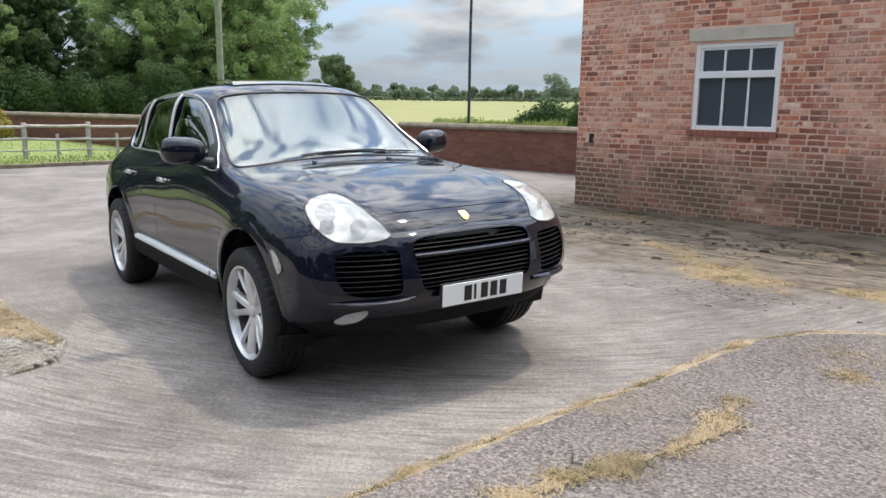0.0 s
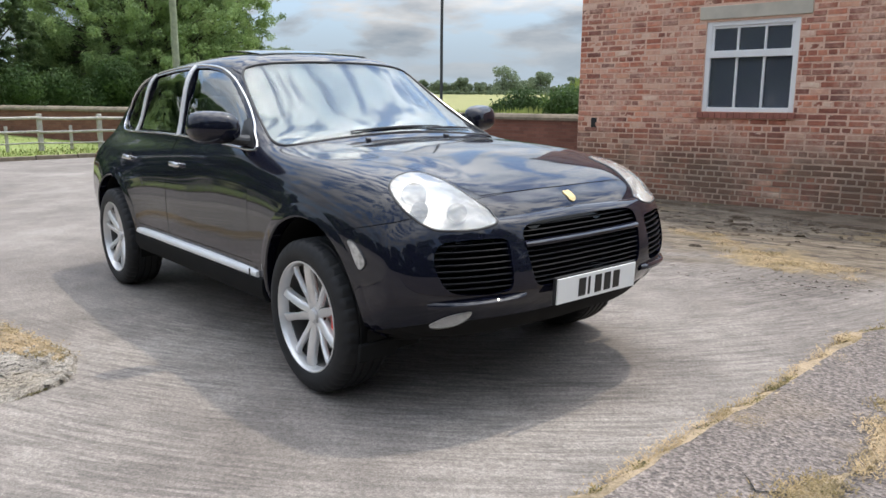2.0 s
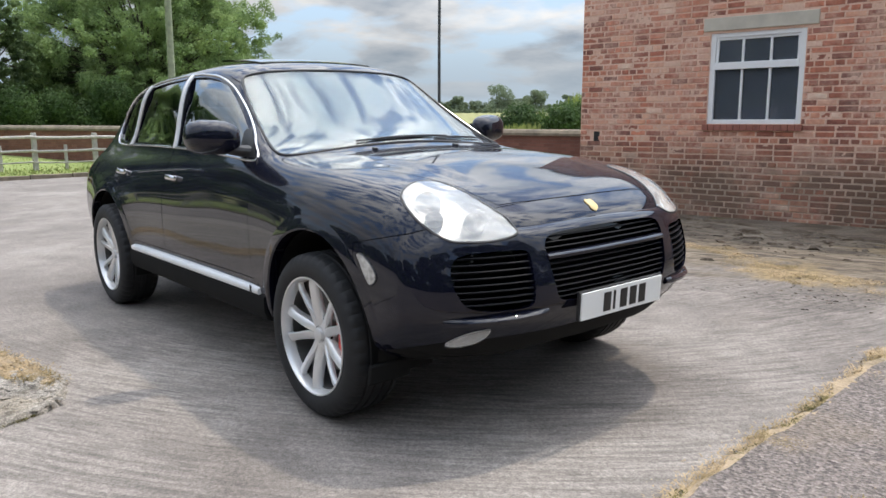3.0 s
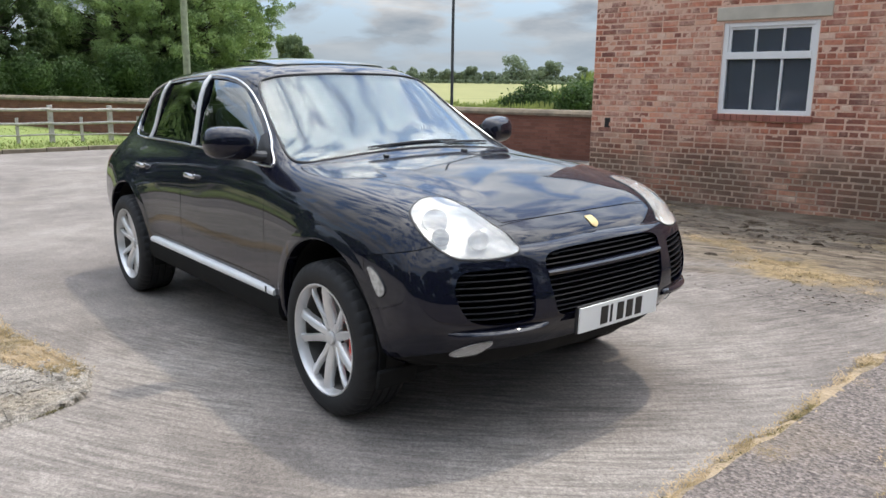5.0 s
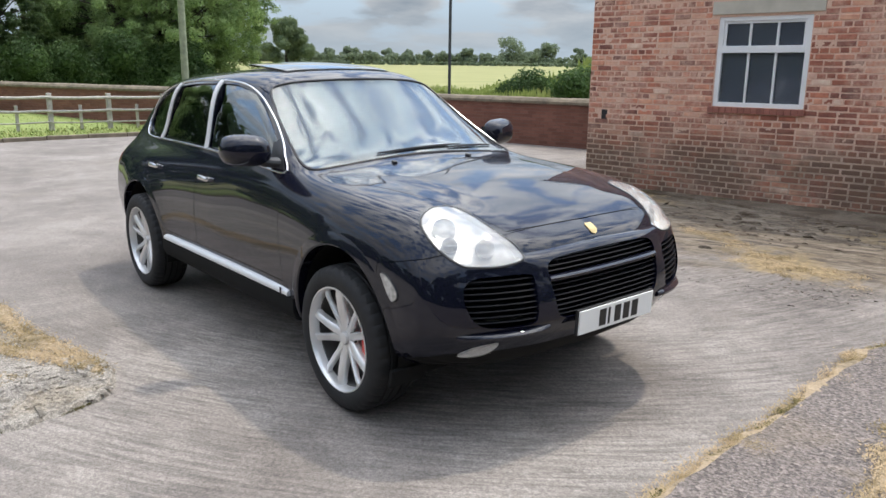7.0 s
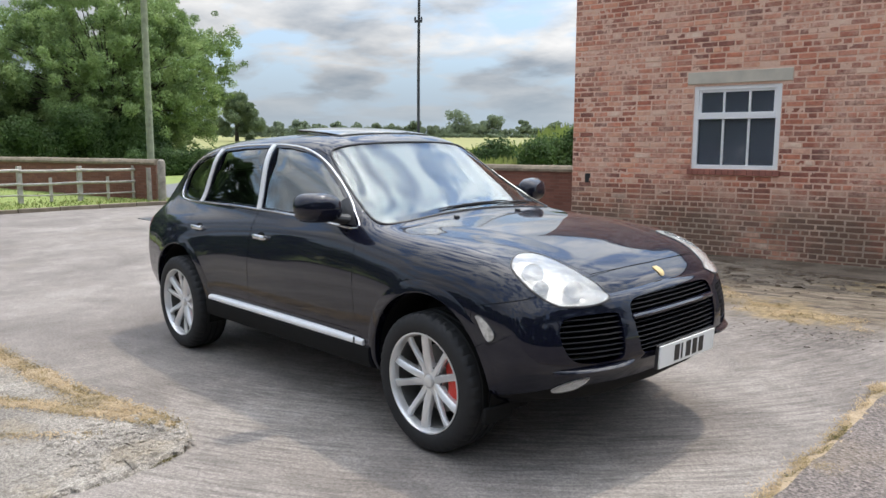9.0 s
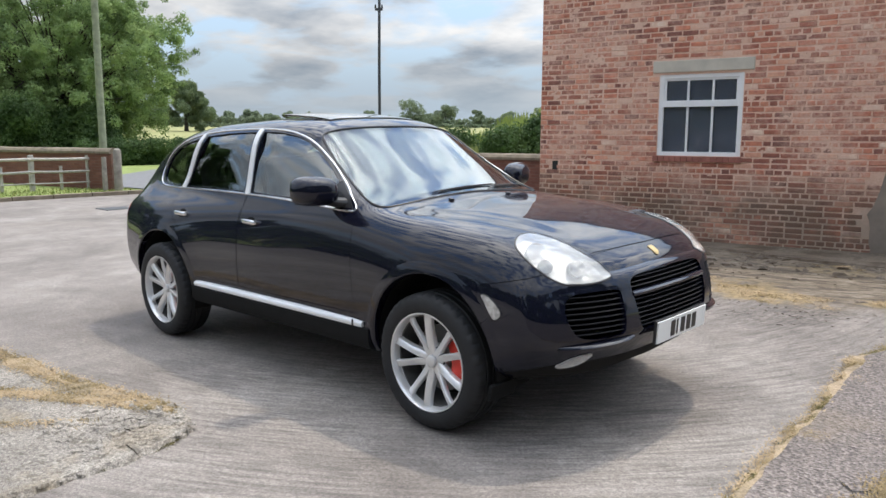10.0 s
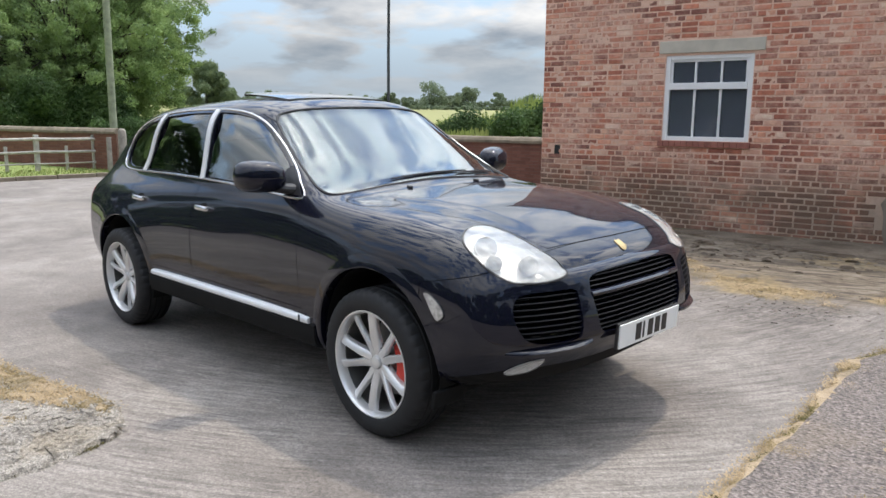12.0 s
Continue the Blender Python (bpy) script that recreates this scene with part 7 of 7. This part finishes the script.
    for k in range(15):
        t = k / 14
        y = 0.385 + 0.385 * t
        p, n = on_front(sy * y, 0.545)
        e = math.sin(math.pi * min(1, max(0.02, t))) ** 0.35
        rows.append([bm.verts.new((p.x + dx * e, p.y, 0.548 - 0.014 * t + dz)) for dx, dz in ((-0.02, 0.020), (0.022, 0.013), (0.034, 0.002), (0.028, -0.010), (-0.02, -0.018))])
    for a, b in zip(rows, rows[1:]):
        for q in range(5):
            bm.faces.new((a[q], a[(q + 1) % 5], b[(q + 1) % 5], b[q]))
    bm.faces.new(rows[0])
    bm.faces.new(rows[-1])
    part("bumper_blade", bm, M_PAINT, bumper, smooth=True, sharp=50)
    # fog lamp
    g = (lambda s: lambda y, z: on_front(s * y, z))(sy)
    fog = part("fog_lamp", patch(FOG, g, 0.007, 0.002, 4), M_LENS, bumper, "clear fog lamp", smooth=True)
    fog.visible_shadow = False
    part("fog_bowl", patch(FOG, g, 0.002, 0.004, 4), M_FOG, fog, smooth=True)
    # black flap ahead of the wheel
    bm = bmesh.new()
    add_box(bm, -0.012, 0.012, -0.10, 0.10, -0.055, 0.03, 0.006)
    part("air_flap", bm, M_UNDER, car, at=pose(1.865, sy * 0.80, 0.30, 0, 12, 0))

# main grille
part("grille_back", patch(MAIN_GRILLE, on_front, -0.095, 0.004, 3, 0.004), M_UNDER, bumper)


def grille_half(z):
    """Half width of the main grille at a height."""
    m = MAIN_GRILLE[MAIN_GRILLE[:, 0] > 0]
    o = np.argsort(m[:, 1])
    return float(np.interp(z, m[o, 1], m[o, 0]))


def bar_across(z, half, prof, name, mat, label=""):
    bm = bmesh.new()
    rows = []
    for y in np.linspace(-half, half, 24):
        p, n = on_front(y, z)
        rows.append([bm.verts.new((p.x + dx, y, z + dz)) for dx, dz in prof])
    m = len(prof)
    for a, b in zip(rows, rows[1:]):
        for q in range(m):
            bm.faces.new((a[q], a[(q + 1) % m], b[(q + 1) % m], b[q]))
    bm.faces.new(rows[0])
    bm.faces.new(rows[-1])
    return part(name, bm, mat, bumper, label, smooth=mat is M_PAINT, sharp=50)


SLAT = ((-0.012, 0.0025), (-0.009, 0.0), (-0.013, -0.004), (-0.06, -0.014), (-0.06, -0.006))
for z in (0.826, 0.806, 0.786, 0.726, 0.704, 0.682, 0.660, 0.638, 0.616, 0.596):
    bar_across(z, grille_half(z) - 0.003, SLAT, "grille_slat", M_GRILLE)
bar_across(0.755, 0.371, ((-0.03, 0.013), (0.000, 0.012), (0.008, 0.004), (0.006, -0.008), (-0.006, -0.013), (-0.03, -0.013)), "grille_bar", M_PAINT)

# number plate with plain bars for its characters
plate = part("number_plate", box(-0.004, 0.004, -0.26, 0.26, -0.0555, 0.0555, 0.002), M_PLATE, bumper, "white number plate with black bars", at=pose(2.398, 0.0, 0.549, 0, 4, 0))
part("plate_holder", box(-0.018, -0.0045, -0.268, 0.268, -0.058, 0.062, 0.003), M_TRIM, plate)
for y, w in ((-0.105, 0.046), (-0.060, 0.014), (0.000, 0.044), (0.062, 0.044), (0.124, 0.044)):
    part("plate_bar", box(0.0045, 0.0056, y - w / 2, y + w / 2, -0.0395, 0.0395), M_INK, plate)
# round-shouldered shield emblem on the nose
p, n = on_front(0.0, 0.915)
EMB = smooth_loop([(0.0, 0.934), (0.020, 0.934), (0.024, 0.918), (0.020, 0.902), (0.0, 0.892), (-0.020, 0.902), (-0.024, 0.918), (-0.020, 0.934)], 3)
part("emblem", patch(EMB, on_front, 0.004, 0.006, 4), M_GOLD, bumper, "small gold shield emblem", smooth=True)

# wipers
for y0, y1 in ((-0.30, 0.34), (0.22, 0.60)):
    bm = bmesh.new()
    pts = []
    for t in np.linspace(0, 1, 12):
        y = y0 + (y1 - y0) * t
        x = 0.925 - 0.03 * t - 0.03 * (y / 0.6) ** 2
        p, n = on_top(x, y)
        pts.append(p + n * 0.007)
    add_tube(bm, pts, [0.004 + 0.003 * math.sin(math.pi * i / 11) for i in range(12)], 6)
    part("wiper", bm, M_TRIM, car, "black windscreen wiper", smooth=True)

# washer jets on the bonnet
for y in (-0.27, 0.27):
    p, n = on_top(1.045, y)
    bm = bmesh.new()
    add_box(bm, -0.016, 0.016, -0.013, 0.013, -0.004, 0.011, 0.005)
    part("washer_jet", bm, M_TRIM, PANEL["bonnet"][0], "small black washer jet", smooth=True, at=Matrix.Translation(p) @ n.to_track_quat("Z", "X").to_matrix().to_4x4())

# ---- cabin
for sy in (-1, 1):
    for x in (0.02, -0.88):
        bm = bmesh.new()
        add_box(bm, x - 0.26, x + 0.26, sy * 0.36 - 0.25, sy * 0.36 + 0.25, 0.62, 0.88, 0.06)
        seat = part("seat", bm, M_LEATHER, car, "dark leather seat", smooth=True)
        bm = bmesh.new()
        add_box(bm, -0.075, 0.075, -0.24, 0.24, 0.0, 0.60, 0.06)
        part("backrest", bm, M_LEATHER, seat, smooth=True, at=pose(x - 0.26, sy * 0.36, 0.80, 0, -16, 0))
        bm = bmesh.new()
        add_box(bm, -0.05, 0.05, -0.125, 0.125, 0.0, 0.17, 0.045)
        part("headrest", bm, M_LEATHER, seat, smooth=True, at=pose(x - 0.425, sy * 0.36, 1.385, 0, -10, 0))
bm = bmesh.new()
rows = []
for y in np.linspace(-0.72, 0.72, 16):
    rows.append([bm.verts.new((x, y, z)) for x, z in ((0.83, 1.09), (0.60, 1.10), (0.46, 1.07), (0.42, 0.98), (0.46, 0.85), (0.8, 0.70))])
for a, b in zip(rows, rows[1:]):
    for q in range(6):
        bm.faces.new((a[q], a[(q + 1) % 6], b[(q + 1) % 6], b[q]))
bm.faces.new(rows[0])
bm.faces.new(rows[-1])
part("dashboard", bm, M_DASH, car, smooth=True, sharp=50)
bm = bmesh.new()
ts = [2 * math.pi * i / 32 for i in range(32)]
add_tube(bm, [(0.18 * 0.35 * math.sin(t), 0.19 * math.cos(t), 0.18 * math.sin(t)) for t in ts], 0.016, 8, closed=True)
add_tube(bm, [(0, -0.18, 0), (0.02, 0, -0.01), (0, 0.18, 0)], 0.02, 6)
part("steering_wheel", bm, M_TRIM, car, smooth=True, at=pose(0.33, -0.36, 1.01))
bm = bmesh.new()
add_box(bm, -0.015, 0.015, -0.12, 0.12, -0.035, 0.035, 0.012)
part("rear_view_mirror", bm, M_TRIM, car, smooth=True, at=pose(0.27, 0, 1.475, 0, 20, 0))

# ---------------------------------------------------------------- single bricks under the window, last of all
for kind, k, (bx, by, bz, tilt) in singles:
    ob = new("brick", shared(kind, k))
    ob.parent = front
    ob.matrix_basis = Matrix.Translation((bx, by, bz)) @ Matrix.Rotation(-tilt, 4, "Y")
